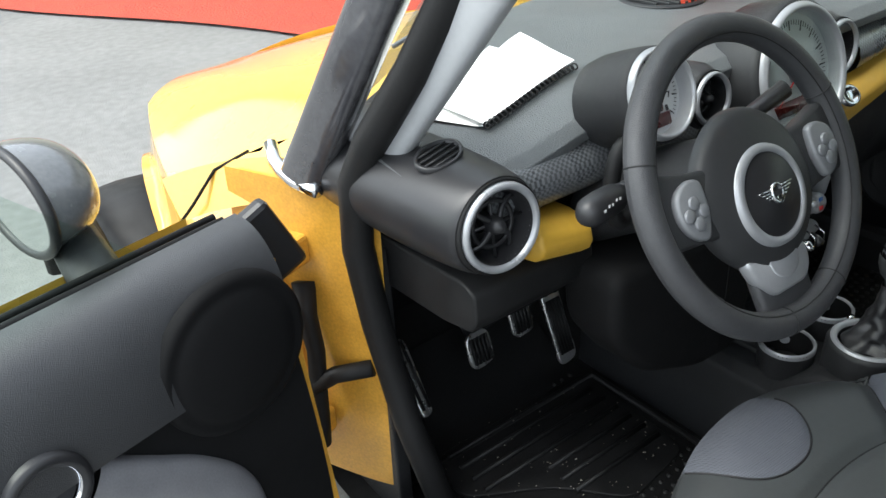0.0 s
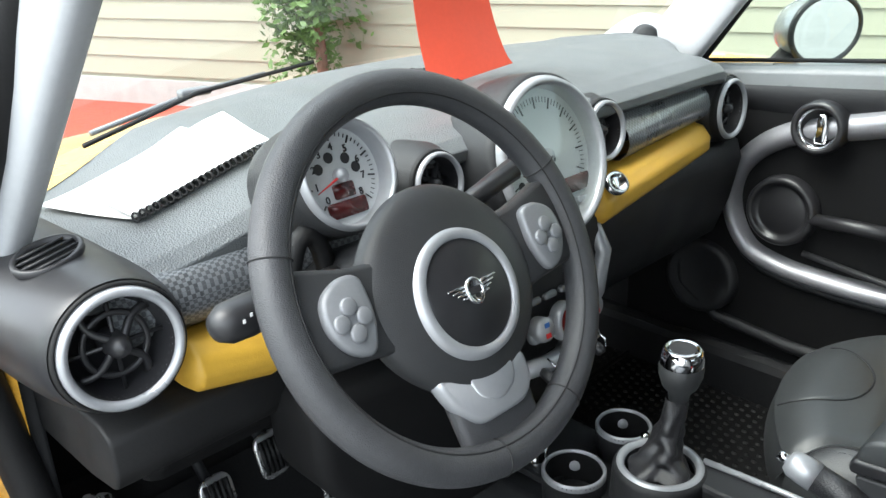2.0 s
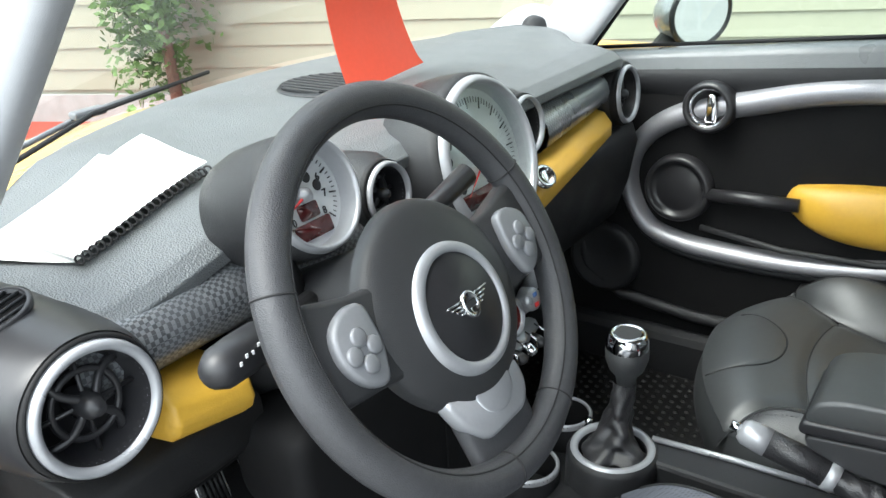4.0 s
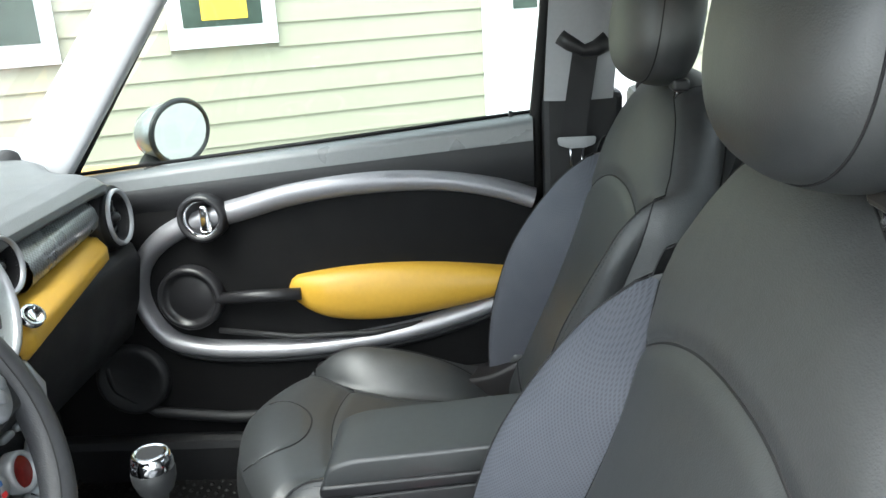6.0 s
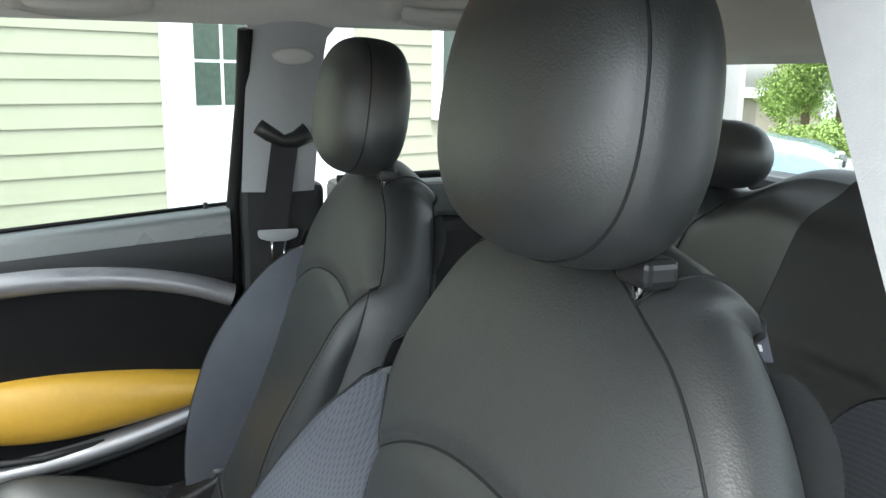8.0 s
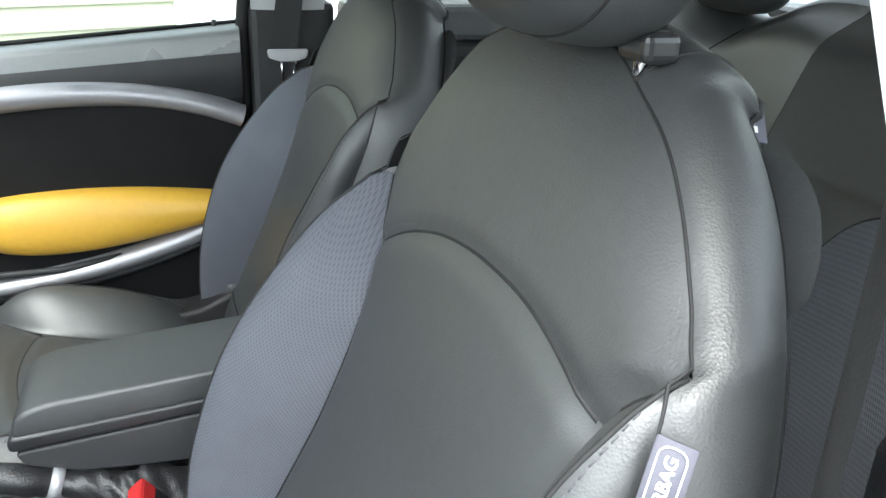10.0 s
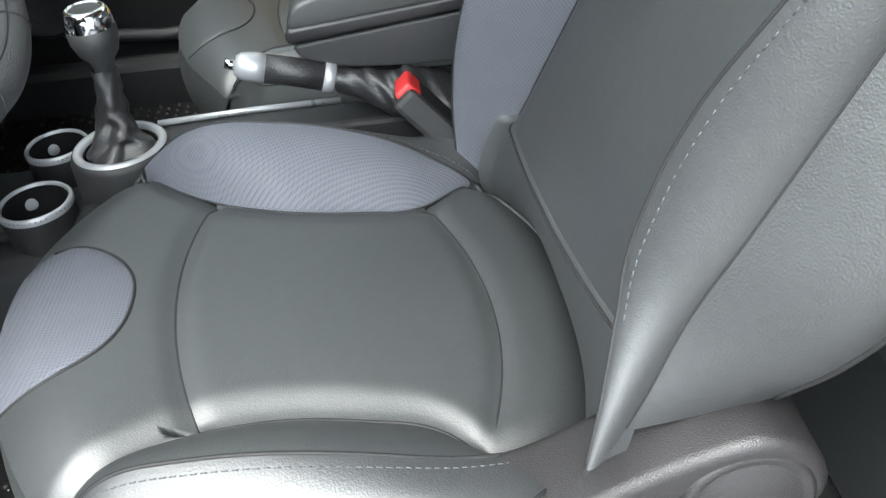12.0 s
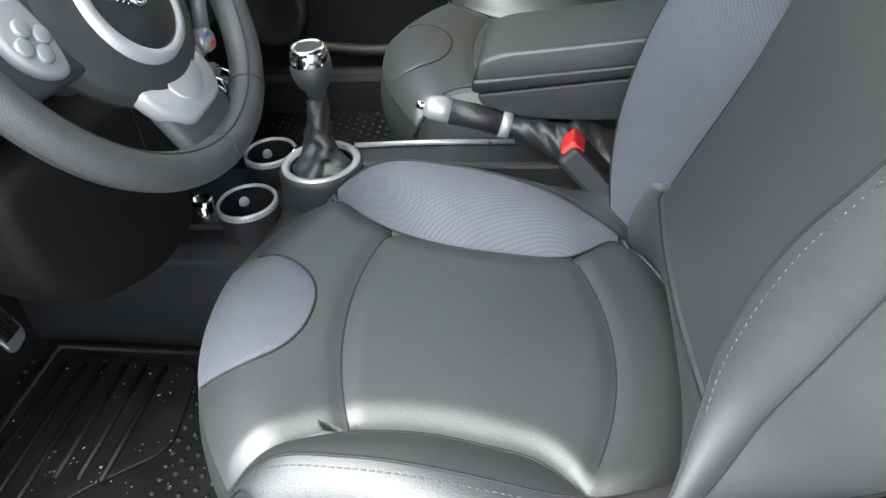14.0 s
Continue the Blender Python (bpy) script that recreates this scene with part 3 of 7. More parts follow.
screen.visible_shadow = False


def pillar(name, a, b, w0_, w1_, depth, mat_, side, label):
    """A tapering trim pillar from a to b, flat towards the cabin."""
    a, b = Vector(a), Vector(b)

    def fn(u, v):
        p = a.lerp(b, v)
        ang = u * 2 * math.pi
        w = lerp(w0_, w1_, v)
        ax = Vector((side * 0.25, 1.0, 0.35)).normalized()
        ay = (b - a).normalized().cross(ax).normalized()
        c, s = math.cos(ang), math.sin(ang)
        e = 0.6
        return p + ax * (w * math.copysign(abs(c) ** e, c)) + ay * (depth * math.copysign(abs(s) ** e, s))

    return structure(name, grid(fn, 24, 14, close_u=True), mat_, label, "pillar")


place()
# Front pillars: light grey trim inside, dark outer skin, rubber seal.
for side in (-1, 1):
    s = "a" if side < 0 else "b"
    foot = (0.62, 0.205, 0.885) if side > 0 else (-0.596, 0.176, 0.85)
    head = (0.53, -0.16, 1.31) if side > 0 else (-0.535, -0.195, 1.31)
    pillar("pillar_trim_" + s, foot, head, 0.062 if side > 0 else 0.03, 0.05 if side > 0 else 0.03, 0.016, PILLAR, side, "light grey front pillar trim")
    pillar("pillar_skin_" + s, (foot[0] + side * 0.045, foot[1] + (0.09 if side < 0 else 0.02), foot[2] - 0.02), (head[0] + side * 0.04, head[1] + (0.13 if side < 0 else 0.02), head[2] + 0.01), 0.034, 0.028, 0.02, material("black_pillar_paint", (0.05, 0.05, 0.055), 0.12, vary=0.3, scale=6, coat=1.0), side, "glossy dark outer front pillar")
    run = [(0.1, 0.30, 0.69), (0.16, 0.6, 0.69), (0.165, 0.8, 0.68), (0.15, 0.872, 0.645), (0.027, 1.026, 0.606), (-0.097, 1.178, 0.564), (-0.16, 1.248, 0.55), (-0.3, 1.272, 0.553), (-0.73, 1.276, 0.56)]
    if side < 0:
        run = [(0.08, 0.28, 0.575), (0.17, 0.45, 0.585), (0.19, 0.62, 0.605), (0.185, 0.75, 0.622), (0.168, 0.85, 0.625), (0.14, 0.905, 0.615), (0.07, 1.0, 0.596), (-0.05, 1.2, 0.554), (-0.15, 1.275, 0.53), (-0.75, 1.29, 0.53)]
    structure("door_seal_" + s, tube([(side * x, y, z) for y, z, x in run], 0.021 if side < 0 else 0.007, 10), RUBBER, "black rubber door seal", "seal")

# Headliner with two roof openings, closed by dark woven blinds.
ROOF_OPEN = [(-0.43, 0.43, -0.695, -0.28), (-0.43, 0.43, -1.20, -0.825)]


def roof_z(x, y):
    return 1.315 - 0.14 * max(0.0, abs(x) - 0.30) ** 1.6 - 0.05 * max(0.0, -1.2 - y) ** 1.5 * 2


def roof_mesh():
    xs = sorted({-0.6, -0.54, -0.48, 0.48, 0.54, 0.6, *[o[0] for o in ROOF_OPEN], *[o[1] for o in ROOF_OPEN], -0.2, 0.0, 0.2})
    ys = sorted({-0.2, -1.5, -0.76, -1.35, -0.5, -1.0, *[o[2] for o in ROOF_OPEN], *[o[3] for o in ROOF_OPEN]})
    verts = [(x, y, roof_z(x, y)) for y in ys for x in xs]
    faces = []
    for j in range(len(ys) - 1):
        for i in range(len(xs) - 1):
            cx, cy = (xs[i] + xs[i + 1]) / 2, (ys[j] + ys[j + 1]) / 2
            if any(o[0] < cx < o[1] and o[2] < cy < o[3] for o in ROOF_OPEN):
                continue
            k = j * len(xs) + i
            faces.append((k, k + len(xs), k + len(xs) + 1, k + 1))
    me = mesh_of(verts, faces)
    bm = bmesh.new()
    bm.from_mesh(me)
    ret = bmesh.ops.extrude_face_region(bm, geom=list(bm.faces))
    for v in [g for g in ret["geom"] if isinstance(g, bmesh.types.BMVert)]:
        v.co.z += 0.05
    bmesh.ops.recalc_face_normals(bm, faces=bm.faces)
    return bm


structure("ceiling", roof_mesh(), HEADLINER, "light grey cloth headliner", "ceiling", sharp=35)
structure("roof_skin", grid(lambda u, v: (lerp(-0.64, 0.64, u), lerp(-1.6, -0.14, v), 1.40 - 0.1 * (2 * u - 1) ** 4 - 0.03 * (2 * v - 1) ** 2), 20, 20), PAINT, "yellow car roof", "roof")
BLIND = weave("dark_roof_blind", (0.05, 0.055, 0.055), (0.12, 0.13, 0.13), 0.004)
for k, o in enumerate(ROOF_OPEN):
    structure(f"roof_blind_{k + 1}", grid(lambda u, v: (lerp(o[0] - 0.02, o[1] + 0.02, u), lerp(o[2] - 0.02, o[3] + 0.02, v), 1.336), 2, 2), BLIND, "dark perforated sunroof blind", "blind")
    loop = [(o[0], o[2], 1.32), (o[1], o[2], 1.32), (o[1], o[3], 1.32), (o[0], o[3], 1.32)]
    bmr = join([tube([loop[i], loop[(i + 1) % 4]], 0.011, 8) for i in range(4)])
    structure(f"roof_seal_{k + 1}", bmr, RUBBER, "black rubber sunroof edge", "seal")

# Side of the cabin behind the doors, on both sides.
for side in (-1, 1):
    s = "a" if side < 0 else "b"

    def post(u, v, side=side):
        z_ = lerp(0.98, 1.30, v)
        lean = 0.055 * v
        if side > 0:
            y = lerp(-0.731 - 0.016 * v, -0.851 - 0.02 * v - 0.05 * smooth((v - 0.75) / 0.25), u)
            return (0.625 - lean - 0.012 * (1 - 4 * (u - 0.5) ** 2), y, z_)
        y = lerp(-0.777 - 0.04 * v, -0.93, u)
        return (-0.70 + 0.2 * v, y, z_)

    bm = join([grid(post, 10, 14, flip=side > 0)])
    ret = bmesh.ops.extrude_face_region(bm, geom=list(bm.faces))
    for v in [g for g in ret["geom"] if isinstance(g, bmesh.types.BMVert)]:
        v.co.x += side * 0.06
    bmesh.ops.recalc_face_normals(bm, faces=bm.faces)
    structure("centre_pillar_" + s, bm, PILLAR, "light grey centre pillar trim", "pillar", sharp=40)
    structure("pillar_foot_" + s, turned(box(0.628, 0.70, -0.87, -0.728, 0.3, 0.992, 0.012) if side > 0 else box(0.70, 0.75, -1.0, -0.86, 0.3, 0.985, 0.012), Matrix.Scale(side, 4, (1, 0, 0))), PLASTIC, "black lower centre pillar trim", "pillar")
    structure("pillar_seal_" + s, tube([(0.655, -0.718, 0.36), (0.655, -0.718, 0.95), (0.615, -0.736, 1.13), (0.575, -0.74, 1.24)] if side > 0 else [(-0.72, -0.88, 0.36), (-0.72, -0.885, 0.7), (-0.715, -0.89, 0.95)], 0.012, 8), RUBBER, "black rubber door seal", "seal")
    structure("rear_side_trim_" + s, turned(box(0.56, 0.70, -1.70, -0.895, 0.3, 0.93, 0.02), Matrix.Scale(side, 4, (1, 0, 0))), PLASTIC, "black rear side trim", "trim")
    structure("rear_sill_" + s, turned(box(0.585, 0.70, -1.72, -0.885, 0.93, 0.992, 0.012), Matrix.Scale(side, 4, (1, 0, 0))), PAD, "dark grey rear window ledge", "trim")
    structure("rear_side_glass_" + s, grid(lambda u, v: (side * (0.64 - 0.09 * v), lerp(-0.88, -1.46, u), lerp(0.985, 1.25, v)), 6, 4), GLASS, "clear rear side window", "window").visible_shadow = False
    structure("quarter_edge_" + s, tube([(side * 0.61, -0.888, 1.0), (side * 0.61, -1.1, 1.005), (side * 0.61, -1.7, 1.01)], 0.007, 6), RUBBER, "black rubber window edge", "seal")
    structure("roof_rail_" + s, grid(lambda u, v: (side * (0.555 + 0.02 * v - 0.02 * math.sin(v * math.pi)), lerp(-0.3, -1.5, u), lerp(1.30, 1.235, v) + 0.012), 24, 6), HEADLINER, "light grey roof rail lining", "ceiling")
    structure("back_pillar_" + s, turned(box(0.585, 0.68, -1.70, -1.44, 0.98, 1.30, 0.03), Matrix.Scale(side, 4, (1, 0, 0))), PILLAR, "light grey rear pillar trim", "pillar")
    structure("door_sill_" + s, turned(box(0.60, 0.74, -0.75, 0.15 if side < 0 else 0.58, 0.18, 0.34, 0.02), Matrix.Scale(side, 4, (1, 0, 0))), PLASTIC, "black door sill of the car", "sill")
structure("rear_glass", grid(lambda u, v: (lerp(-0.6, 0.6, u), lerp(-1.66, -1.5, v), lerp(1.0, 1.21, v)), 8, 4), GLASS, "clear rear window", "window").visible_shadow = False
structure("tailgate", box(-0.6, 0.6, -1.93, -1.72, 0.3, 0.95, 0.03), PAINT, "yellow tailgate", "car")
structure("tailgate_ledge", box(-0.56, 0.56, -1.74, -1.62, 0.9, 1.004, 0.02), PLASTIC, "black lining under the rear window", "trim")
structure("tailgate_top", grid(lambda u, v: (lerp(-0.56, 0.56, u), lerp(-1.30, -1.53, v), lerp(1.305, 1.198, v) + 0.02 * math.sin(v * math.pi)), 20, 10), HEADLINER, "light grey lining above the rear window", "trim")
for side in (-1, 1):
    structure("kick_panel_" + ("a" if side < 0 else "b"), turned(box(0.575 if side < 0 else 0.635, 0.66 if side > 0 else 0.6, 0.19 if side < 0 else 0.2, 0.44 if side < 0 else 0.54, 0.2, 0.73 if side < 0 else 0.84, 0.004), Matrix.Scale(side, 4, (1, 0, 0))), PLASTIC, "black side panel of the footwell", "trim")
structure("boot_lining", box(-0.6, 0.6, -1.56, -1.52, 0.25, 0.985, 0.01), CARPET, "black boot lining behind the rear bench", "trim")
structure("firewall", box(-0.6, 0.6, 0.5, 0.54, 0.2, 0.735, 0), DARK, "dark bulkhead in front of the footwell", "wall")


place(0.0, 0.0, 0.003)


# ---- dashboard ----
dash = thing("dashboard", "black padded dashboard with yellow trim and round vents", "dashboard", (0, 0.1, 0.86))


def pad_drop(x):
    """The pad falls off towards the driver's end."""
    return -0.03 * smooth((-0.32 - x) / 0.2)


def pad_pt(u, v):
    prof = [(0.06, 0.838), (0.028, 0.846), (0.012, 0.856), (0.012, 0.868), (0.028, 0.88), (0.06, 0.888), (0.12, 0.893), (0.2, 0.897), (0.32, 0.899), (1.0, 0.895)]
    k = v * (len(prof) - 1)
    i = min(int(k), len(prof) - 2)
    y, z_ = (lerp(prof[i][j], prof[i + 1][j], k - i) for j in (0, 1))
    x = lerp(-0.615, lerp(0.52, 0.60, smooth((y - 0.09) / 0.1)), u)
    yw = YW(x) - 0.01
    if k > len(prof) - 2:
        y = lerp(0.32, max(0.33, yw), k - i)
    y = min(y, max(yw, 0.05))
    end = smooth((abs(x) - 0.55) / 0.07)
    tip = max(0.0, (u - 0.94) / 0.06)
    drop = (1 - math.sqrt(max(0.0, 1 - tip * tip)))
    y += 0.05 * drop * (1 - v) ** 2
    y = y + 0.05 * end * (1 - v)
    return (x, y, z_ + tilt(x) + pad_drop(x) - 0.008 * end - 0.03 * drop * (1 - smooth((y - 0.12) / 0.1)))


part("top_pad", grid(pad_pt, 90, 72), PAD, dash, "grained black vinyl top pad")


def strip(x0, x1, prof, n=40, bow=0.0, slope=0.0, flip=False):
    """A loft of a (y, z) profile along x, with rounded ends closed off."""
    def fn(u, v):
        x = lerp(x0, x1, u)
        k = v * (len(prof) - 1)
        i = min(int(k), len(prof) - 2)
        y, z_ = (lerp(prof[i][j], prof[i + 1][j], k - i) for j in (0, 1))
        return (x, y + bow * (2 * u - 1) ** 2 + slope * (x - x0), z_ + tilt(x))

    return grid(fn, n, (len(prof) - 1) * 2, flip=flip)


band = [(0.035, 0.848), (0.012, 0.84), (0.0, 0.826), (-0.004, 0.81), (0.0, 0.795), (0.012, 0.784), (0.04, 0.78)]
part("trim_band", strip(-0.56, -0.2, band), CHECK, dash, "grey check-weave trim band")
part("trim_band", strip(0.19, 0.475, band, slope=0.12), CHECK, dash, "grey check-weave trim band")


def pillow(x0, x1, prof, ends, slope=0.0, fall=0.0):
    """A padded strip whose ends close in a rounded cap."""
    cy = sum(p[0] for p in prof) / len(prof)
    cz = sum(p[1] for p in prof) / len(prof)

    def fn(u, v):
        if u < ends / (x1 - x0):
            t = u / (ends / (x1 - x0))
        elif u > 1 - ends / (x1 - x0):
            t = (1 - u) / (ends / (x1 - x0))
        else:
            t = 1.0
        s = math.sqrt(max(0.0, 1 - (1 - t) ** 2))
        x = lerp(x0, x1, u)
        k = v * len(prof)
        i = int(k) % len(prof)
        j = (i + 1) % len(prof)
        y, z_ = lerp(prof[i][0], prof[j][0], k - int(k)), lerp(prof[i][1], prof[j][1], k - int(k))
        return (x, cy + (y - cy) * s + slope * (x - x0), cz + (z_ - cz) * s + tilt(x) - fall * (x - x0))

    return grid(lambda v, u: fn(u, v), len(prof) * 3, 60, close_u=True)


bolster = [(0.08, 0.785), (0.034, 0.788), (0.012, 0.784), (-0.004, 0.77), (-0.008, 0.75), (-0.003, 0.735), (0.01, 0.722), (0.034, 0.716), (0.08, 0.716)]
part("yellow_trim", pillow(-0.508, -0.41, [(y - 0.02, 0.756 + (z_ - 0.752) * 0.8) for y, z_ in bolster], 0.012, 0.0, 0.2), YELLOW, dash, "yellow padded trim strip")
wedge = [(0.07, 0.792), (0.0, 0.794), (-0.03, 0.788), (-0.045, 0.77), (-0.045, 0.75), (-0.03, 0.735), (0.02, 0.728), (0.07, 0.728)]
part("yellow_trim", pillow(0.075, 0.497, [(y, z_ - 0.012) for y, z_ in wedge], 0.03, 0.17), YELLOW, dash, "yellow padded trim strip")
part("knee_panel", slab(rounded([(0.03, 0.748), (0.006, 0.738), (0.004, 0.7), (0.014, 0.682), (0.07, 0.672), (0.22, 0.665), (0.22, 0.74)], 0.008, 3), 0.195, 0.004, axes((-0.578, 0, 0), (0, 1, 0), (1, 0, 0)), 2), RUBBER, dash, "black knee panel")
kb = rounded([(-0.41, 0.72), (-0.405, 0.62), (-0.34, 0.535), (-0.22, 0.484), (-0.14, 0.479), (-0.112, 0.50), (-0.108, 0.58), (-0.09, 0.70)], 0.03, 5)
part("knee_bolster", slab(kb, 0.10, 0.018, axes((0, 0.04, 0), (1, 0, 0), (0, -1, 0)), 4), DARK, dash, "black knee bolster under the column")
part("panel_gap", tube([(-0.178, -0.0602, 0.69), (-0.178, -0.0602, 0.50)], 0.0012, 6), DARK, dash)
glove = [(0.05, 0.74), (0.03, 0.73), (0.02, 0.70), (0.035, 0.62), (0.06, 0.55), (0.12, 0.52), (0.3, 0.51)]
part("glovebox", strip(0.14, 0.585, glove), PLASTIC, dash, "black glovebox front")
part("core", box(-0.53, 0.56, 0.07, 0.36, 0.62, 0.86, 0.02), DARK, dash)


def air_vent(centre, r, normal, parent, pod=True, turn=0.0):
    """A round eyeball vent: bright ring, dark bowl, blades and a hub."""
    m = axes(centre, (1, 0, 0), normal) @ Matrix.Rotation(turn, 4, "Z")
    vent = part("air_vent", spin([(r * 0.8, -0.02), (r * 0.78, -0.002), (r * 0.8, 0.006)], m, 44), PLASTIC_SMOOTH, parent, "round air vent")
    part("vent_ring", spin([(r * 0.79, 0.002), (r * 0.82, 0.009), (r * 0.9, 0.012), (r * 0.96, 0.008), (r * 0.98, -0.004)], m, 56), SILVER, vent, "satin silver vent ring")
    part("rubber_rim", spin([(r * 0.975, 0.004), (r * 1.0, 0.006), (r * 1.04, 0.0), (r * 1.04, -0.02)], m, 56), RUBBER, vent)
    part("bowl", spin([(r * 0.79, 0.002), (r * 0.74, -0.018), (r * 0.6, -0.036), (r * 0.3, -0.045), (0.0, -0.046)], m, 40), PLASTIC_SMOOTH, vent)
    part("vent_hub", spin([(0.0, 0.008), (r * 0.12, 0.006), (r * 0.19, -0.002), (r * 0.21, -0.012), (r * 0.19, -0.03)], m, 24), PLASTIC_SMOOTH, vent)
    for k in range(4):
        q = m @ Matrix.Rotation(k * math.pi / 2 + 0.5, 4, "Z")
        pts = [q @ Vector((r * lerp(0.12, 0.76, t), r * 0.16 * math.sin(t * 2.6), -0.006 - 0.010 * t)) for t in np.linspace(0, 1, 10)]
        part("vent_blade", tube(pts, lambda t: 0.0036, 6), PLASTIC_SMOOTH, vent)
    for k in range(2):
        q = m @ Matrix.Rotation(k * math.pi / 2, 4, "Z")
        part("vent_bar", tube([q @ Vector((-r * 0.78, 0, -0.012)), q @ Vector((r * 0.78, 0, -0.012))], 0.002, 6), PLASTIC_SMOOTH, vent)
    part("vent_ringlet", tube([m @ Vector((r * 0.5 * math.cos(a), r * 0.5 * math.sin(a), -0.012)) for a in np.linspace(0, 2 * math.pi, 32)[:-1]], 0.003, 6, closed=True), PLASTIC_SMOOTH, vent)
    return vent


def vent_pod(centre, r, side, parent):
    """The egg-shaped dashboard end round an outer vent."""
    c = Vector(centre)

    def fn(u, v):
        a = u * 2 * math.pi
        t = v
        k = math.sin(min(1.0, t * 1.1) * math.pi * 0.5) ** 0.75
        ox, oz = math.cos(a), math.sin(a)
        out = ox * side > 0
        rx = r * (1 + (0.42 if out else 0.36) * k)
        rz = r * (1 + (0.03 if oz > 0 else 0.3) * k)
        return c + Vector((rx * ox, 0.29 * t**1.35, rz * oz + 0.004 * t))

    return part("end_pod", grid(fn, 64, 26, close_u=True), PLASTIC_SMOOTH, parent, "rounded black dashboard end")


VENT_L, VENT_R = (-0.562, -0.018, 0.837), (0.534, 0.032, 0.824)
vent_pod(VENT_L, 0.0565, -1, dash)
vent_pod(VENT_R, 0.056, 1, dash)
air_vent((VENT_L[0], VENT_L[1] - 0.004, VENT_L[2]), 0.0535, (-0.05, -1, 0.1), dash)
air_vent((VENT_R[0], VENT_R[1] - 0.004, VENT_R[2]), 0.0525, (0.03, -1, 0.08), dash)
air_vent((-0.19, -0.006, 0.879), 0.036, (0, -1, 0.15), dash)
air_vent((0.148, 0.014, 0.866), 0.043, (0, -1, 0.15), dash)
for x, y_, z_, r_ in ((-0.19, -0.008, 0.879, 0.036), (0.148, 0.012, 0.866, 0.043)):
    part("vent_housing", spin([(r_, 0.0), (r_ + 0.009, -0.02), (r_ + 0.013, -0.1)], axes((x, y_, z_), (1, 0, 0), (0, -1, 0.15)), 40), PLASTIC, dash)

# Small oval demister grille on the driver's end pod.
gm = axes((-0.575, 0.062, 0.898), (1, 0.1, 0), (-0.16, -0.22, 0.96))
grille = part("demister", spin([(0.031, -0.003), (0.031, 0.003), (0.027, 0.004), (0.026, -0.004)], gm @ Matrix.Diagonal((1.0, 0.72, 1, 1)), 40), PLASTIC_SMOOTH, dash, "oval demister grille")
part("grille_bed", spin([(0.027, -0.001), (0.0, -0.001)], gm @ Matrix.Diagonal((1.0, 0.72, 1, 1)), 30), DARK, grille)
for k in range(4):
    yy = -0.012 + 0.008 * k
    w = 0.026 * math.sqrt(max(0.05, 1 - (yy / 0.0195) ** 2))
    part("slat", tube([gm @ Vector((-w, yy, 0.001)), gm @ Vector((w, yy, 0.001))], 0.0013, 6), PLASTIC, grille)


def dial_face(centre, r, normal, parent, marks, needle, lamp_boxes, label):
    m = axes(centre, (1, 0, 0), normal)
    dial = part("dial", spin([(r * 0.88, 0.0), (0.0, 0.0)], m, 60), material("silver_dial_face", (0.5, 0.52, 0.53), 0.45, vary=0.05, scale=20), parent, label)
    part("bezel", spin([(r * 0.86, 0.0), (r * 0.88, 0.018), (r * 0.91, 0.023), (r * 0.96, 0.022), (r * 1.0, 0.014), (r * 1.0, -0.03)], m, 72), SILVER, dial, "satin silver bezel")
    part("shroud", spin([(r * 0.99, 0.014), (r * 1.03, 0.013), (r * 1.06, 0.0), (r * 1.08, -0.03), (r * 1.07, -0.055), (r * 1.0, -0.075)], m, 72), PLASTIC, dial, "black grained dial housing")
    ink = material("dial_ink", (0.02, 0.02, 0.022), 0.6)
    bars = []
    for k in range(marks):
        a = radians(225 - 270 * k / (marks - 1))
        l0 = 0.62 if k % 5 == 0 else 0.69
        bars.append(tube([m @ Vector((r * l0 * math.cos(a), r * l0 * math.sin(a), 0.001)), m @ Vector((r * 0.76 * math.cos(a), r * 0.76 * math.sin(a), 0.001))], 0.0009 if k % 5 == 0 else 0.0005, 4))
    part("scale_marks", join(bars), ink, dial)
    a = radians(needle)
    part("needle", tube([m @ Vector((-r * 0.12 * math.cos(a), -r * 0.12 * math.sin(a), 0.006)), m @ Vector((r * 0.62 * math.cos(a), r * 0.62 * math.sin(a), 0.006))], lambda t: 0.0016 * (1.2 - t), 6), RED_PLASTIC, dial, "red needle")
    part("needle_hub", spin([(r * 0.13, 0.001), (r * 0.12, 0.008), (0.0, 0.01)], m, 24), SILVER, dial)
    lcd = material("dark_red_display", (0.08, 0.008, 0.008), 0.2, vary=0.5, scale=120)
    for x0, x1, y0, y1 in lamp_boxes:
        part("display", slab(rounded([(x0, y0), (x1, y0), (x1, y1), (x0, y1)], 0.003), 0.0015, 0.0, m), lcd, dial, "dark red display")
    return m, dial, ink


TACH_C = (-0.345, -0.04, 0.932)
tm, tach, ink = dial_face(TACH_C, 0.053, (0, -0.93, 0.36), dash, 41, 200, [(-0.011, 0.013, -0.021, -0.007), (-0.022, 0.022, -0.038, -0.023)], "round silver-faced rev counter")
for k, (x, y) in enumerate(((0.012, 0.014), (0.021, 0.004), (-0.006, 0.018), (-0.02, 0.01))):
    part("warning_lamp", spin([(0.0052, 0.001), (0.0, 0.0014)], tm @ Matrix.Translation((x, y, 0)), 16), ink, tach)
for k in range(9):
    a = radians(225 - 270 * k / 8)
    letters(str(k), 0.0095, tm @ Matrix.Translation((0.0272 * math.cos(a), 0.0272 * math.sin(a), 0.0008)), ink, tach, "numeral")
SPEEDO_C = (-0.02, -0.02, 0.871)
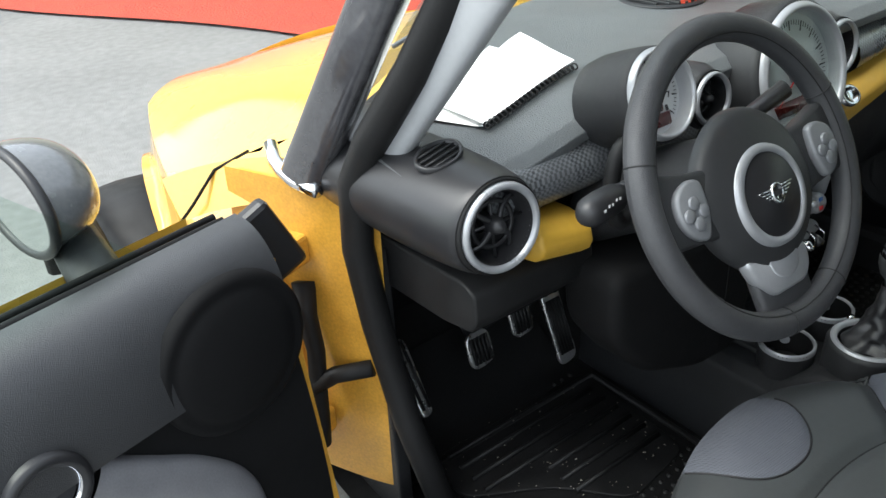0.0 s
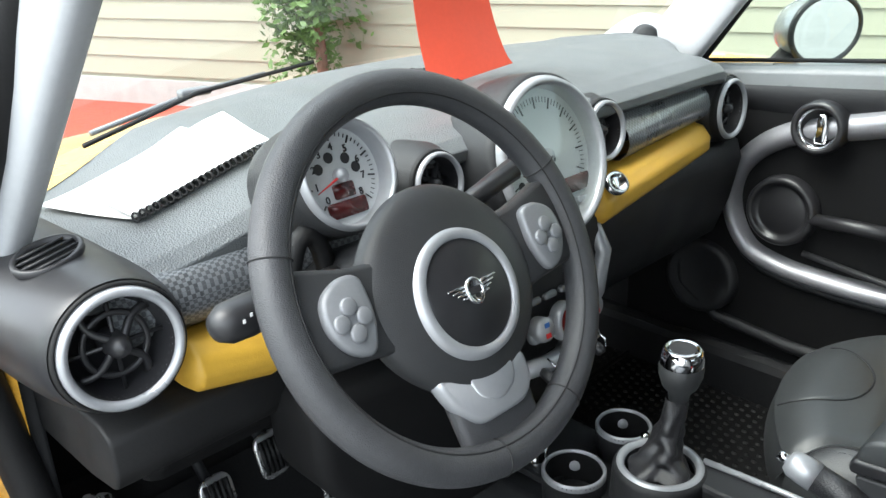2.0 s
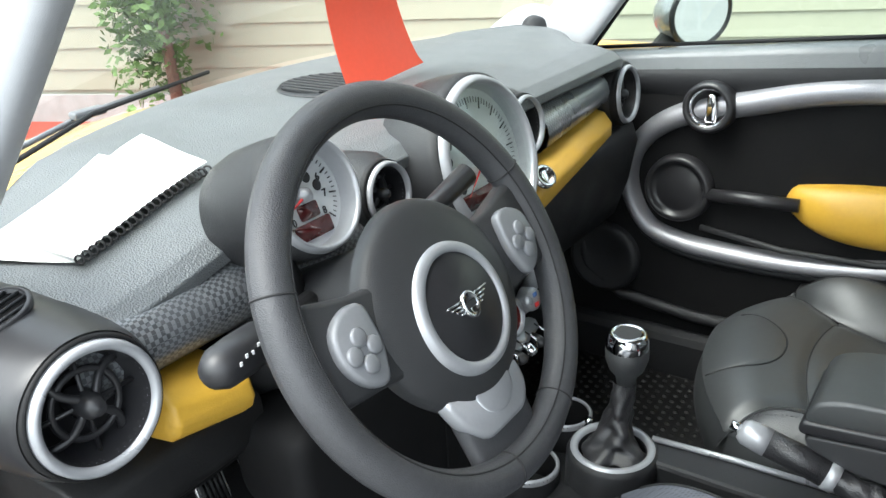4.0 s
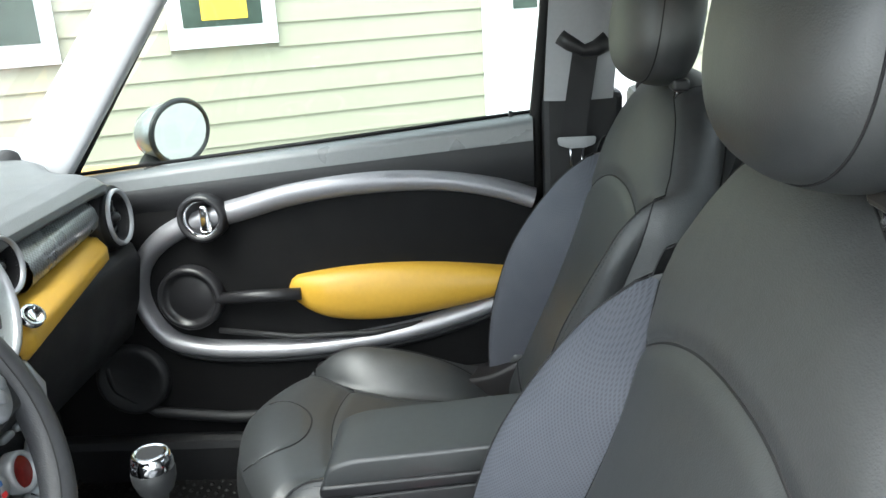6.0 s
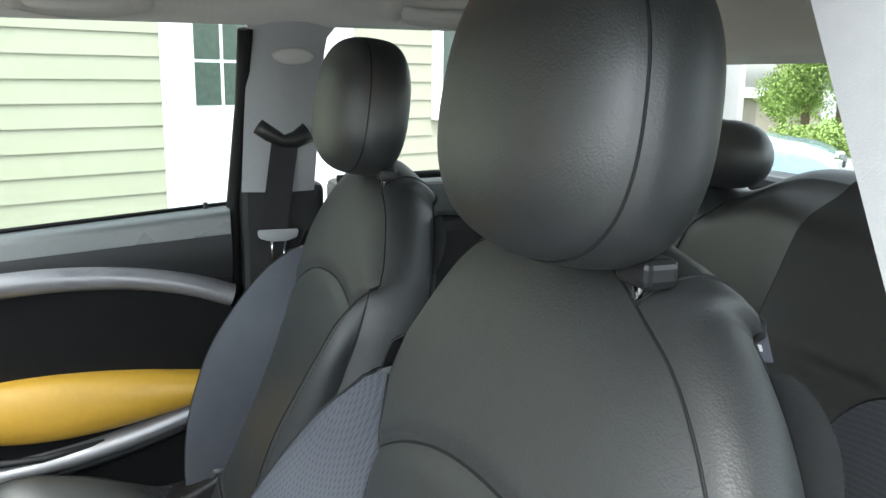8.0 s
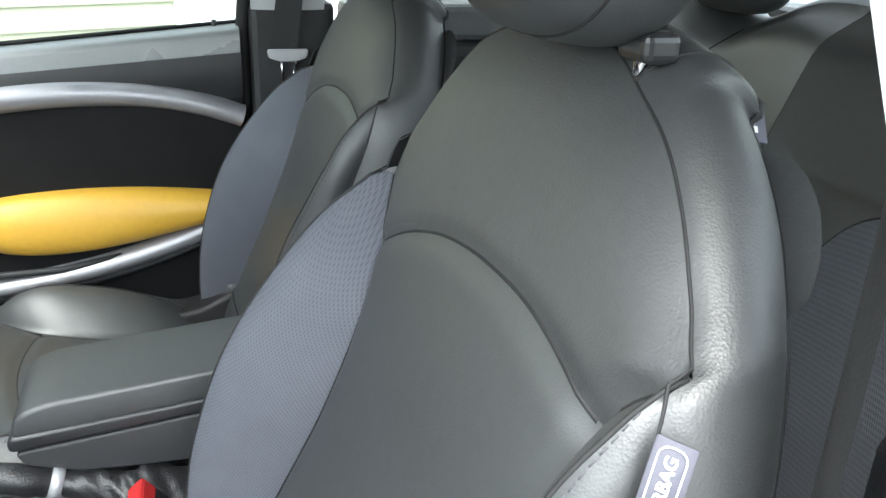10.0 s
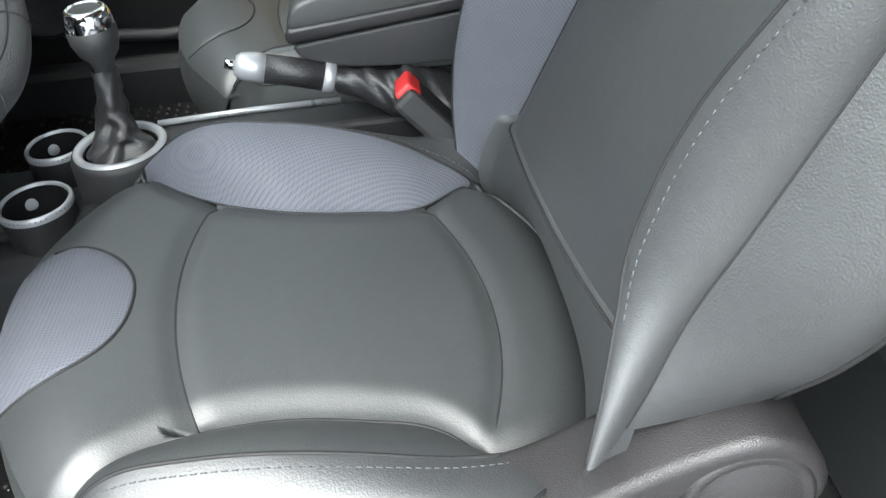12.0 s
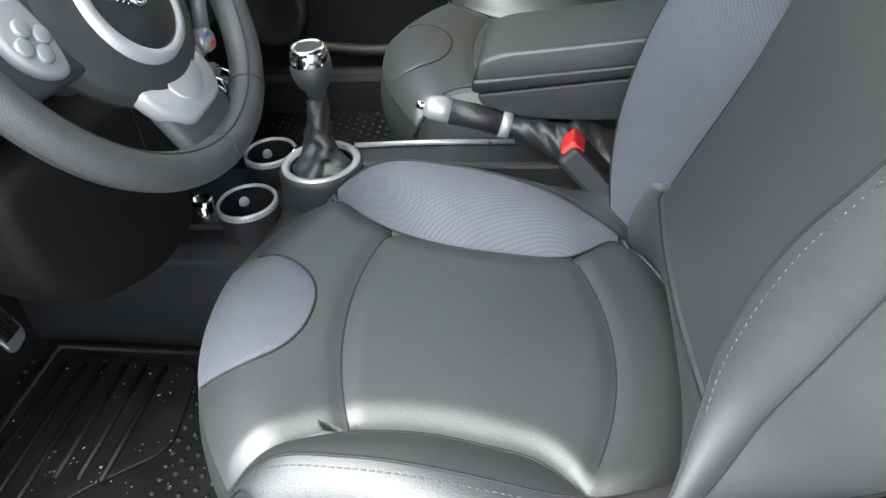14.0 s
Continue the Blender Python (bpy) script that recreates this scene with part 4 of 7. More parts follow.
sm_, speedo, ink2 = dial_face(SPEEDO_C, 0.098, (0, -0.96, 0.28), dash, 61, 215, [(-0.075, 0.075, -0.052, -0.032)], "large round silver-faced central speedometer")
for k, (x, y) in enumerate(((-0.055, 0.03), (-0.062, 0.012), (-0.06, -0.008), (-0.05, -0.024))):
    part("warning_lamp", spin([(0.006, 0.001), (0.0, 0.0014)], sm_ @ Matrix.Translation((x, y, 0)), 16), ink2, speedo)
for j in range(2):
    for i in range(6):
        part("radio_button", slab(rounded([(-0.009, -0.004), (0.009, -0.004), (0.009, 0.004), (-0.009, 0.004)], 0.002), 0.004, 0.001, sm_ @ Matrix.Translation((-0.055 + 0.022 * i, -0.063 - 0.0105 * j, 0.0))), SILVER, speedo)
part("dial_glass", spin([(0.09, 0.016), (0.0, 0.02)], sm_, 40), GLASS, speedo).visible_shadow = False

# Start button in its chrome ring on the yellow strip, passenger side.
sb = axes((0.113, -0.034, 0.808), (1, 0, 0), (-0.1, -0.75, 0.66))
start = part("start_button", spin([(0.0165, 0.0), (0.0165, 0.006), (0.0125, 0.008), (0.0115, 0.005), (0.0, 0.006)], sb @ Matrix.Diagonal((1.2, 1, 1, 1)), 32), CHROME, dash, "chrome ringed start button")

# Centre stack under the dial with its knobs and switches.
stack = thing("centre_stack", "black centre stack with silver climate controls", "console", (0, 0.0, 0.65))
part("panel", strip(-0.085, 0.085, [(0.03, 0.79), (-0.02, 0.765), (-0.03, 0.72), (-0.022, 0.66), (-0.005, 0.60), (0.03, 0.53), (0.08, 0.47)]), PLASTIC, stack)
for sd in (-1, 1):
    part("side_tube", tube([(sd * 0.088, -0.005, 0.775), (sd * 0.092, -0.035, 0.72), (sd * 0.09, -0.028, 0.66), (sd * 0.086, 0.0, 0.6), (sd * 0.08, 0.03, 0.53)], 0.011, 12), SILVER, stack, "satin silver side tube")
cm = axes((0.004, -0.037, 0.648), (1, 0, 0), (-0.06, -0.97, 0.24))
part("control_plate", slab(rounded([(-0.062, -0.013), (0.062, -0.013), (0.066, 0.0), (0.062, 0.013), (-0.062, 0.013), (-0.066, 0.0)], 0.008, 3), 0.012, 0.004, cm @ Matrix.Translation((0, 0, -0.008))), SILVER, stack, "satin silver climate control plate")
oval = cm @ Matrix.Diagonal((1.0, 1.12, 1, 1))
part("control_ring", spin([(0.024, -0.004), (0.024, 0.012), (0.02, 0.016), (0.018, 0.010)], oval, 36), SILVER, stack, "satin silver display ring")
part("control_display", spin([(0.0182, 0.010), (0.0, 0.012)], oval, 28), material("red_display_glass", (0.16, 0.012, 0.01), 0.15, vary=0.3), stack, "dark red oval display")
for sd in (-1, 1):
    km = cm @ Matrix.Translation((sd * 0.048, 0.006, 0.0))
    knob = part("control_knob", spin([(0.0165, -0.002), (0.0165, 0.012), (0.014, 0.017), (0.0, 0.018)], km, 28), SILVER, stack, "satin silver control knob")
    for k, c in ((-1, RED_PLASTIC), (1, BLUE_PRINT)):
        part("knob_mark", turned(box(-0.004, 0.004, -0.003, 0.003, 0.0, 0.0012, 0.0), km @ Matrix.Translation((0.0, 0.007 * k, 0.0175))), c, knob)
for k, x in enumerate((-0.045, -0.015, 0.017, 0.047)):
    part("preset_button", slab(rounded([(x - 0.012, 0.036), (x + 0.012, 0.036), (x + 0.012, 0.046), (x - 0.012, 0.046)], 0.004, 2), 0.01, 0.003, cm @ Matrix.Translation((0, 0, -0.008))), SILVER_DULL, stack, "silver preset button")
part("toggle_bar", tube([(-0.075, -0.034, 0.603), (-0.03, -0.04, 0.6), (0.03, -0.04, 0.6), (0.075, -0.034, 0.603)], 0.012, 14), SILVER, stack, "satin silver toggle bar")
for k in range(5):
    x = -0.052 + 0.026 * k
    part("toggle", tube([(x, -0.046, 0.6), (x, -0.058, 0.597), (x, -0.066, 0.592), (x, -0.068, 0.59)], lambda t: [0.0055, 0.0075, 0.0075, 0.004][int(round(t * 3))], 12), CHROME if k % 2 else PLASTIC_SMOOTH, stack, "chrome toggle switch" if k % 2 else "black toggle switch")
    part("toggle_guard", tube([(x + 0.013, -0.045, 0.612), (x + 0.013, -0.062, 0.606), (x + 0.013, -0.064, 0.592), (x + 0.013, -0.046, 0.588)], 0.0016, 6), CHROME, stack)

place(-0.009, -0.008, 0.038, 0.932, (-0.341, -0.175, 0.847))

# ---- steering wheel ----
WC = Vector((-0.341, -0.175, 0.847))
WN = Vector((0, -math.cos(radians(29)), math.sin(radians(29))))
WM = axes(WC, (1, 0, 0), WN)
wheel = thing("steering_wheel", "black leather three-spoke steering wheel with silver details", "steering wheel", WC)
rim_me = grid(lambda u, v: WM @ Vector(((0.1695 + 0.0165 * math.cos(v * 2 * math.pi)) * math.cos(u * 2 * math.pi), (0.1695 + 0.0165 * math.cos(v * 2 * math.pi)) * math.sin(u * 2 * math.pi), 0.0165 * math.sin(v * 2 * math.pi))), 120, 20, close_u=True)
RIM_LEATHER = material("wheel_leather", (0.045, 0.046, 0.05), 0.46, vary=0.15, scale=14, bump=0.0003, bump_scale=900, grain="leather")
part("rim", rim_me, RIM_LEATHER, wheel, "black leather wheel rim")
for s in (0.0138,):
    ring = [WM @ Vector(((0.1695 - 0.0165 * 0.62) * math.cos(a), (0.1695 - 0.0165 * 0.62) * math.sin(a), 0.0165 * 0.79)) for a in np.linspace(0, 2 * math.pi, 160)[:-1]]
    part("rim_seam", tube(ring, 0.0009, 5, closed=True), PIPING, wheel)
for deg in (20, 160, 262, 296):
    a = radians(deg)
    loop = [WM @ Vector(((0.1695 + 0.0168 * math.cos(b)) * math.cos(a), (0.1695 + 0.0168 * math.cos(b)) * math.sin(a), 0.0168 * math.sin(b))) for b in np.linspace(0, 2 * math.pi, 24)[:-1]]
    part("rim_joint", tube(loop, 0.0008, 5, closed=True), PIPING, wheel)


def hub_pt(u, v):
    a = u * 2 * math.pi
    r = 0.094 * math.sin(v * math.pi / 2)
    sq = 1 + 0.05 * math.cos(4 * a) * 0.3
    zz = 0.03 * math.cos(v * math.pi / 2) ** 0.55 - 0.012
    return WM @ Vector((r * 1.03 * sq * math.cos(a), r * sq * math.sin(a) - 0.016, zz))


part("hub", grid(hub_pt, 72, 24, close_u=True, flip=True), SHELL_GREY, wheel, "charcoal airbag cover")
part("hub_back", spin([(0.09, -0.012), (0.08, -0.03), (0.05, -0.05), (0.04, -0.09)], WM @ Matrix.Translation((0, -0.022, 0)), 48), PLASTIC, wheel)
BM = WM @ Matrix.Translation((0.0, -0.025, 0.0)) @ Matrix.Scale(0.95, 4)
part("badge_disc", spin([(0.0, 0.0235), (0.047, 0.0215), (0.0505, 0.0185)], BM, 56), PLASTIC_SMOOTH, wheel, "black badge disc")
part("badge_ring", spin([(0.0498, 0.0185), (0.0515, 0.0225), (0.0595, 0.0205), (0.0622, 0.013)], BM, 72), SILVER, wheel, "satin silver badge ring")
# Badge: a ringed disc between two ribbed wings.
badge = part("badge", spin([(0.0115, 0.0235), (0.0115, 0.0275), (0.0092, 0.028), (0.009, 0.026), (0.0, 0.0262)], BM @ Matrix.Diagonal((0.92, 1.1, 1, 1)), 32), CHROME, wheel, "chrome winged badge")
for sd in (-1, 1):
    for k in range(4):
        y = 0.0065 - 0.0036 * k
        x1 = 0.031 - 0.0045 * k
        part("wing_bar", slab(rounded([(sd * 0.0105, y - 0.0014), (sd * x1, y - 0.0008 + 0.001), (sd * (x1 - 0.001), y + 0.0018), (sd * 0.0105, y + 0.0014)], 0.0006, 2), 0.0035, 0.0006, BM @ Matrix.Translation((0, 0, 0.0232))), CHROME, badge)
part("badge_bar", turned(box(-0.0075, 0.0075, -0.003, 0.003, 0.026, 0.0275, 0.0006), BM), PLASTIC_SMOOTH, badge)
for sd in (-1, 1):
    arm = [(0.07, 0.03), (0.1, 0.033), (0.162, 0.05), (0.162, -0.038), (0.1, -0.044), (0.07, -0.05)]
    loop = rounded([(sd * x, y) for x, y in (arm if sd > 0 else arm)], 0.01)
    part("spoke", slab(loop, 0.024, 0.008, WM @ Matrix.Translation((0, 0, -0.018))), SHELL_GREY, wheel, "charcoal side spoke")
    pad_l = rounded([(sd * 0.098, 0.026), (sd * 0.118, 0.029), (sd * 0.14, 0.018), (sd * 0.144, -0.008), (sd * 0.132, -0.032), (sd * 0.108, -0.042), (sd * 0.096, -0.01)], 0.012)
    pad = part("switch_pad", slab(pad_l, 0.012, 0.004, WM @ Matrix.Translation((0, 0, 0.004))), SILVER_DULL, wheel, "satin silver switch pad")
    for dx, dy_ in ((0, 0.013), (0, -0.013), (0.011, 0), (-0.011, 0)):
        part("button", spin([(0.0075, 0.0), (0.0075, 0.002), (0.006, 0.003), (0.0, 0.003)], WM @ Matrix.Translation((sd * 0.12 + dx, -0.007 + dy_ * 0.85, 0.016)), 20), SILVER_DULL, pad)
part("spoke_root", slab(rounded([(-0.05, -0.1), (0.045, -0.1), (0.042, -0.16), (-0.048, -0.16)], 0.008), 0.016, 0.006, WM @ Matrix.Translation((0, 0, -0.016))), RIM_LEATHER, wheel, "black lower spoke root")
spk = rounded([(-0.062, -0.082), (0.045, -0.09), (0.046, -0.118), (0.03, -0.136), (-0.03, -0.136), (-0.052, -0.112)], 0.012)
lowspoke = part("lower_spoke", slab(spk, 0.018, 0.006, WM @ Matrix.Translation((0, 0, -0.012))), SILVER, wheel, "satin silver lower spoke")
part("spoke_inlay", slab(rounded([(-0.03, -0.09), (0.026, -0.093), (0.024, -0.112), (0, -0.124), (-0.022, -0.114)], 0.01), 0.004, 0.002, WM @ Matrix.Translation((0, 0, 0.004))), SILVER, lowspoke)

place(0.01, 0.005, 0.042)
column = thing("steering_column", "black steering column with two control stalks", "steering column", (-0.341, 0.0, 0.78))
part("shroud", grid(lambda u, v: WC + Vector((0.052 * math.cos(u * 6.2832), 0, 0.05 * math.sin(u * 6.2832))) * (1 + 0.2 * v) + WN * lerp(-0.05, -0.24, v) + Vector((0, 0, -0.005)), 36, 8, close_u=True), PLASTIC, column, "black column shroud")
part("boot_ring", tube([(-0.341 - 0.06 + 0.02 * math.cos(a), -0.05, 0.80 + 0.05 * math.sin(a)) for a in np.linspace(0, 6.28, 20)[:-1]], 0.01, 8, closed=True), RUBBER, column)
st = part("left_stalk", tube([(-0.39, -0.075, 0.815), (-0.44, -0.09, 0.82), (-0.468, -0.098, 0.823)], lambda t: 0.009 + 0.003 * t, 12), PLASTIC_SMOOTH, column, "black light stalk")
part("stalk_knob", tube([(-0.46, -0.096, 0.822), (-0.475, -0.1, 0.824), (-0.50, -0.107, 0.827), (-0.522, -0.113, 0.83), (-0.532, -0.116, 0.831), (-0.536, -0.117, 0.831)], lambda t: [0.0125, 0.0165, 0.0175, 0.0165, 0.012, 0.004][int(round(t * 5))], 16), PLASTIC_SMOOTH, st)
for k in range(5):
    part("stalk_mark", turned(box(-0.0011, 0.0011, -0.0003, 0.0003, -0.0016, 0.0016, 0), Matrix.Translation((-0.516 + 0.008 * k, -0.1285 + 0.0024 * k, 0.8345 + 0.002 * (k % 2)))), WHITE_PRINT, st, "white control symbol")
part("right_stalk", tube([(-0.29, -0.075, 0.82), (-0.23, -0.09, 0.845), (-0.175, -0.1, 0.868)], lambda t: 0.008 + 0.004 * t, 12), PLASTIC_SMOOTH, column, "black wiper stalk")

place(0.0, 0.0, 0.003)

# Paper on the pad, red card, centre grille.
pad_top = lambda x, y: float(np.interp(y, [0.03, 0.06, 0.12, 0.2, 0.32, 1.0], [0.881, 0.888, 0.893, 0.897, 0.899, 0.898])) + tilt(x) + pad_drop(x)


def sheet(corners, lift, seed):
    c = [Vector(p) for p in corners]

    def fn(u, v):
        p = (c[0] * (1 - u) + c[1] * u) * (1 - v) + (c[3] * (1 - u) + c[2] * u) * v
        return (p.x, p.y, pad_top(p.x, p.y) + lift + 0.004 * noise.noise(Vector((p.x * 9, p.y * 9, seed))) + 0.006 * max(0.0, u - 0.75) * 2)

    return grid(fn, 30, 24)


papers = thing("notepad", "white spiral-bound sheets lying on the dash pad", "paper", (-0.4, 0.16, 0.92))
part("sheet", sheet([(-0.489, 0.088), (-0.322, 0.105), (-0.297, 0.236), (-0.497, 0.171)], 0.012, 1.0), PAPER, papers)
part("sheet", sheet([(-0.485, 0.094), (-0.33, 0.112), (-0.35, 0.24), (-0.535, 0.19)], 0.006, 4.0), PAPER, papers)
for k in range(22):
    t = (k + 0.5) / 22
    x, y = lerp(-0.489, -0.322, t), lerp(0.085, 0.102, t)
    part("spiral_loop", tube([(x + 0.004 * math.cos(a) * -0.45, y + 0.004 * math.cos(a), pad_top(x, y) + 0.009 + 0.004 * math.sin(a)) for a in np.linspace(0, 6.28, 10)[:-1]], 0.0012, 5, closed=True), PIPING, papers)
card = thing("hang_card", "orange-red paper card hanging down to the dash pad", "card", (0.09, 0.22, 0.92))
part("card", grid(lambda u, v: Vector((lerp(lerp(-0.005, -0.02, v), lerp(0.165, 0.105, v ** 0.6), u), 0.175 + 0.05 * math.sin(v * 2.6 + 0.3) - 0.03 * v, lerp(0.925, 1.24, v) + 0.012 * u)), 12, 30), RED_CARD, card, "orange-red card")
gr = thing("speaker_grille", "round slatted grille in the dash pad", "grille", (0.02, 0.25, 0.928))
gz = 0.8985 + tilt(0.02)
part("rim", spin([(0.062, 0.0), (0.066, 0.004), (0.07, 0.0)], axes((0.02, 0.25, gz), (1, 0, 0), (0, 0, 1)), 44), PLASTIC, gr)
part("bed", spin([(0.063, 0.0015), (0.0, 0.0015)], axes((0.02, 0.25, gz), (1, 0, 0), (0, 0, 1)), 40), DARK, gr)
for k in range(9):
    x = -0.052 + 0.013 * k
    w = math.sqrt(0.062**2 - x * x)
    part("slat", turned(box(-0.0025, 0.0025, -w, w, 0.0, 0.006, 0.001), Matrix.Translation((0.02 + x, 0.25, gz))), PLASTIC, gr)


place()

# ---- seats ----
# Far side (+1): the ribbed panel faces the doorway. Near side (-1): the stitched crest stands before it.
CREASE_F = curve_of([(-0.64, 0.2), (-0.618, 0.19), (-0.568, 0.142), (-0.505, 0.129), (-0.426, 0.131), (-0.373, 0.146), (-0.33, 0.172), (-0.296, 0.204)])
CREST_F = curve_of([(-0.64, 0.2), (-0.618, 0.196), (-0.56, 0.2), (-0.47, 0.204), (-0.38, 0.206), (-0.33, 0.207), (-0.296, 0.207)])
RISE_F = curve_of([(-0.70, 0.0), (-0.62, 0.004), (-0.54, 0.04), (-0.44, 0.055), (-0.36, 0.046), (-0.31, 0.016), (-0.28, 0.0)])
CREST_N = curve_of([(-0.69, 0.156), (-0.665, 0.162), (-0.62, 0.178), (-0.57, 0.19), (-0.5, 0.196), (-0.42, 0.198), (-0.35, 0.199), (-0.318, 0.206), (-0.296, 0.212)])
RISE_N = curve_of([(-0.70, 0.0), (-0.665, 0.004), (-0.62, 0.021), (-0.57, 0.032), (-0.53, 0.042), (-0.465, 0.051), (-0.42, 0.049), (-0.385, 0.042), (-0.35, 0.031), (-0.318, 0.016), (-0.29, 0.0)])


def CREASE(y, sd):
    return CREASE_F(y) if sd > 0 else min(CREASE_F(y), CREST_N(y) - 0.012)


def CREST(y, sd):
    return CREST_F(y) if sd > 0 else CREST_N(y)


FRONT = lambda a: -0.218 - 0.083 * (abs(a) / 0.215) ** 2.2 + 0.1 * a
REAR = lambda a: -0.695 + 0.07 * (abs(a) / 0.2) ** 2.4


def cushion_z(a, y):
    """Height of the seat cushion at a from its middle line."""
    sd = 1 if a > 0 else -1
    f, r = FRONT(a), REAR(a)
    a = abs(a)
    c, k = CREASE(y, sd), CREST(y, sd)
    z_ = 0.592 + 0.163 * y
    dome = max(0.0, 1 - (a / 0.2) ** 2) * 0.01 * math.sin(math.pi * min(1, max(0, (y + 0.70) / 0.45)))
    up = RISE_F(y) if sd > 0 else RISE_N(y)
    if a <= c:
        z_ += dome - 0.008 * smooth((a - c + 0.03) / 0.03)
    elif a <= k:
        t = (a - c) / max(1e-4, k - c)
        z_ += up * (1 - (1 - t) ** 2) - 0.008 * (1 - t)
    else:
        t = (a - k) / 0.04
        z_ += up * (1 - 0.25 * t * t) - 0.02 * t * t
    # Sewn valleys beside the two cross seams.
    for line in (INS_F(a * sd)[1], INS_R(a * sd)[1]):
        z_ -= 0.0045 * math.exp(-(((y - line) / 0.009) ** 2)) * (1 if a < c else 0)
    q = max(0.0, (y - (f - 0.075)) / 0.075)
    z_ -= 0.034 * q**2.2
    q = max(0.0, ((r + 0.035) - y) / 0.035)
    z_ -= 0.016 * q * q
    return z_


def path_at(points, t):
    """The place at share t of a 2D polyline's length."""
    p = np.array(points, float)
    d = np.r_[0, np.cumsum(np.hypot(*np.diff(p, axis=0).T))]
    s = t * d[-1]
    return np.array([np.interp(s, d, p[:, 0]), np.interp(s, d, p[:, 1])])


def arc_pts(fn, a0, a1, n=24):
    return [fn(a0 + (a1 - a0) * i / n) for i in range(n + 1)]


INS_F = lambda a: (a, -0.362 - 0.024 * (a / 0.14) ** 2 + 0.075 * a)
INS_R = lambda a: (a, -0.615 + 0.03 * (a / 0.14) ** 2 + 0.11 * a)
in_front = arc_pts(lambda y: (-CREASE(y, -1), y), -0.296, -0.396, 10) + arc_pts(INS_F, -0.14, 0.14) + arc_pts(lambda y: (CREASE(y, 1), y), -0.376, -0.296, 10)
out_front = arc_pts(lambda a: (a, FRONT(a)), -0.222, 0.222)
in_rear = arc_pts(lambda y: (-CREASE(y, -1), y), -0.655, -0.602, 6) + arc_pts(INS_R, -0.14, 0.14) + arc_pts(lambda y: (CREASE(y, 1), y), -0.572, -0.62, 6)
out_rear = arc_pts(lambda a: (a, REAR(a)), -0.168, 0.2)
NOSE = lambda s: (-0.01 + 0.086 * s, -0.238 - 0.092 * math.sqrt(max(0.0, 1 - abs(s) ** 2.3)))

# The backrest leans back along a plane; z is the height, a the distance from the middle line.
BACK_Y = lambda z: -0.664 - 0.408 * (z - 0.559)
INNER_F = curve_of([(0.45, 0.215), (0.5, 0.208), (0.56, 0.19), (0.62, 0.176), (0.735, 0.161), (0.8, 0.168), (0.83, 0.182), (0.85, 0.196), (0.87, 0.21), (0.885, 0.2185)])
EDGE_F = curve_of([(0.45, 0.214), (0.52, 0.219), (0.6, 0.221), (0.7, 0.222), (0.8, 0.2245), (0.85, 0.2235), (0.885, 0.219)])
PROUD_F = curve_of([(0.45, 0.015), (0.5, 0.03), (0.55, 0.05), (0.65, 0.078), (0.74, 0.082), (0.8, 0.064), (0.85, 0.038), (0.885, 0.01), (0.92, 0.0)])
TOP_F = curve_of([(-0.08, 1.02), (0, 1.03), (0.08, 1.022), (0.12, 1.013), (0.155, 0.998), (0.183, 0.972), (0.204, 0.935), (0.219, 0.885)])
CREST_B = curve_of([(0.46, 0.25), (0.57, 0.243), (0.6, 0.226), (0.632, 0.2), (0.66, 0.179), (0.7, 0.168), (0.75, 0.17), (0.8, 0.187), (0.85, 0.204), (0.88, 0.21), (0.9, 0.213), (0.918, 0.2125)])
PROUD_N = curve_of([(0.45, 0.02), (0.6, 0.03), (0.85, 0.03), (0.875, 0.025), (0.9, 0.013), (0.918, 0.003), (0.95, 0.0)])
SIDE_N = curve_of([(0.46, 0.23), (0.57, 0.216), (0.6, 0.214), (0.65, 0.206), (0.7, 0.207), (0.78, 0.212), (0.84, 0.22), (0.885, 0.224), (0.905, 0.219), (0.918, 0.2125)])
TOP_N = curve_of([(-0.08, 1.02), (0, 1.03), (0.05, 1.019), (0.083, 1.007), (0.132, 0.986), (0.164, 0.963), (0.189, 0.939), (0.203, 0.926), (0.2125, 0.918)])
REAR_B = curve_of([(0.45, 0.2), (0.585, 0.214), (0.62, 0.232), (0.653, 0.243), (0.725, 0.247), (0.796, 0.24), (0.829, 0.226), (0.875, 0.204), (0.918, 0.173), (0.961, 0.127), (0.985, 0.089), (1.002, 0.055), (1.006, 0.0)])
ARCH = lambda a: 0.898 - (0.06 * ((a + 0.065) / 0.25) ** 2.2 if a > -0.065 else 0.02 * ((a + 0.065) / 0.11) ** 2)
TIP_N, TIP_F = 0.918, 0.885
WELT = lambda a: 0.583 - 0.14 * a


def INNER(z_, sd):
    return INNER_F(z_) if sd > 0 else CREST_B(z_) - 0.027 * smooth((0.92 - z_) / 0.032)


def EDGE(z_, sd):
    return EDGE_F(z_) if sd > 0 else CREST_B(z_)


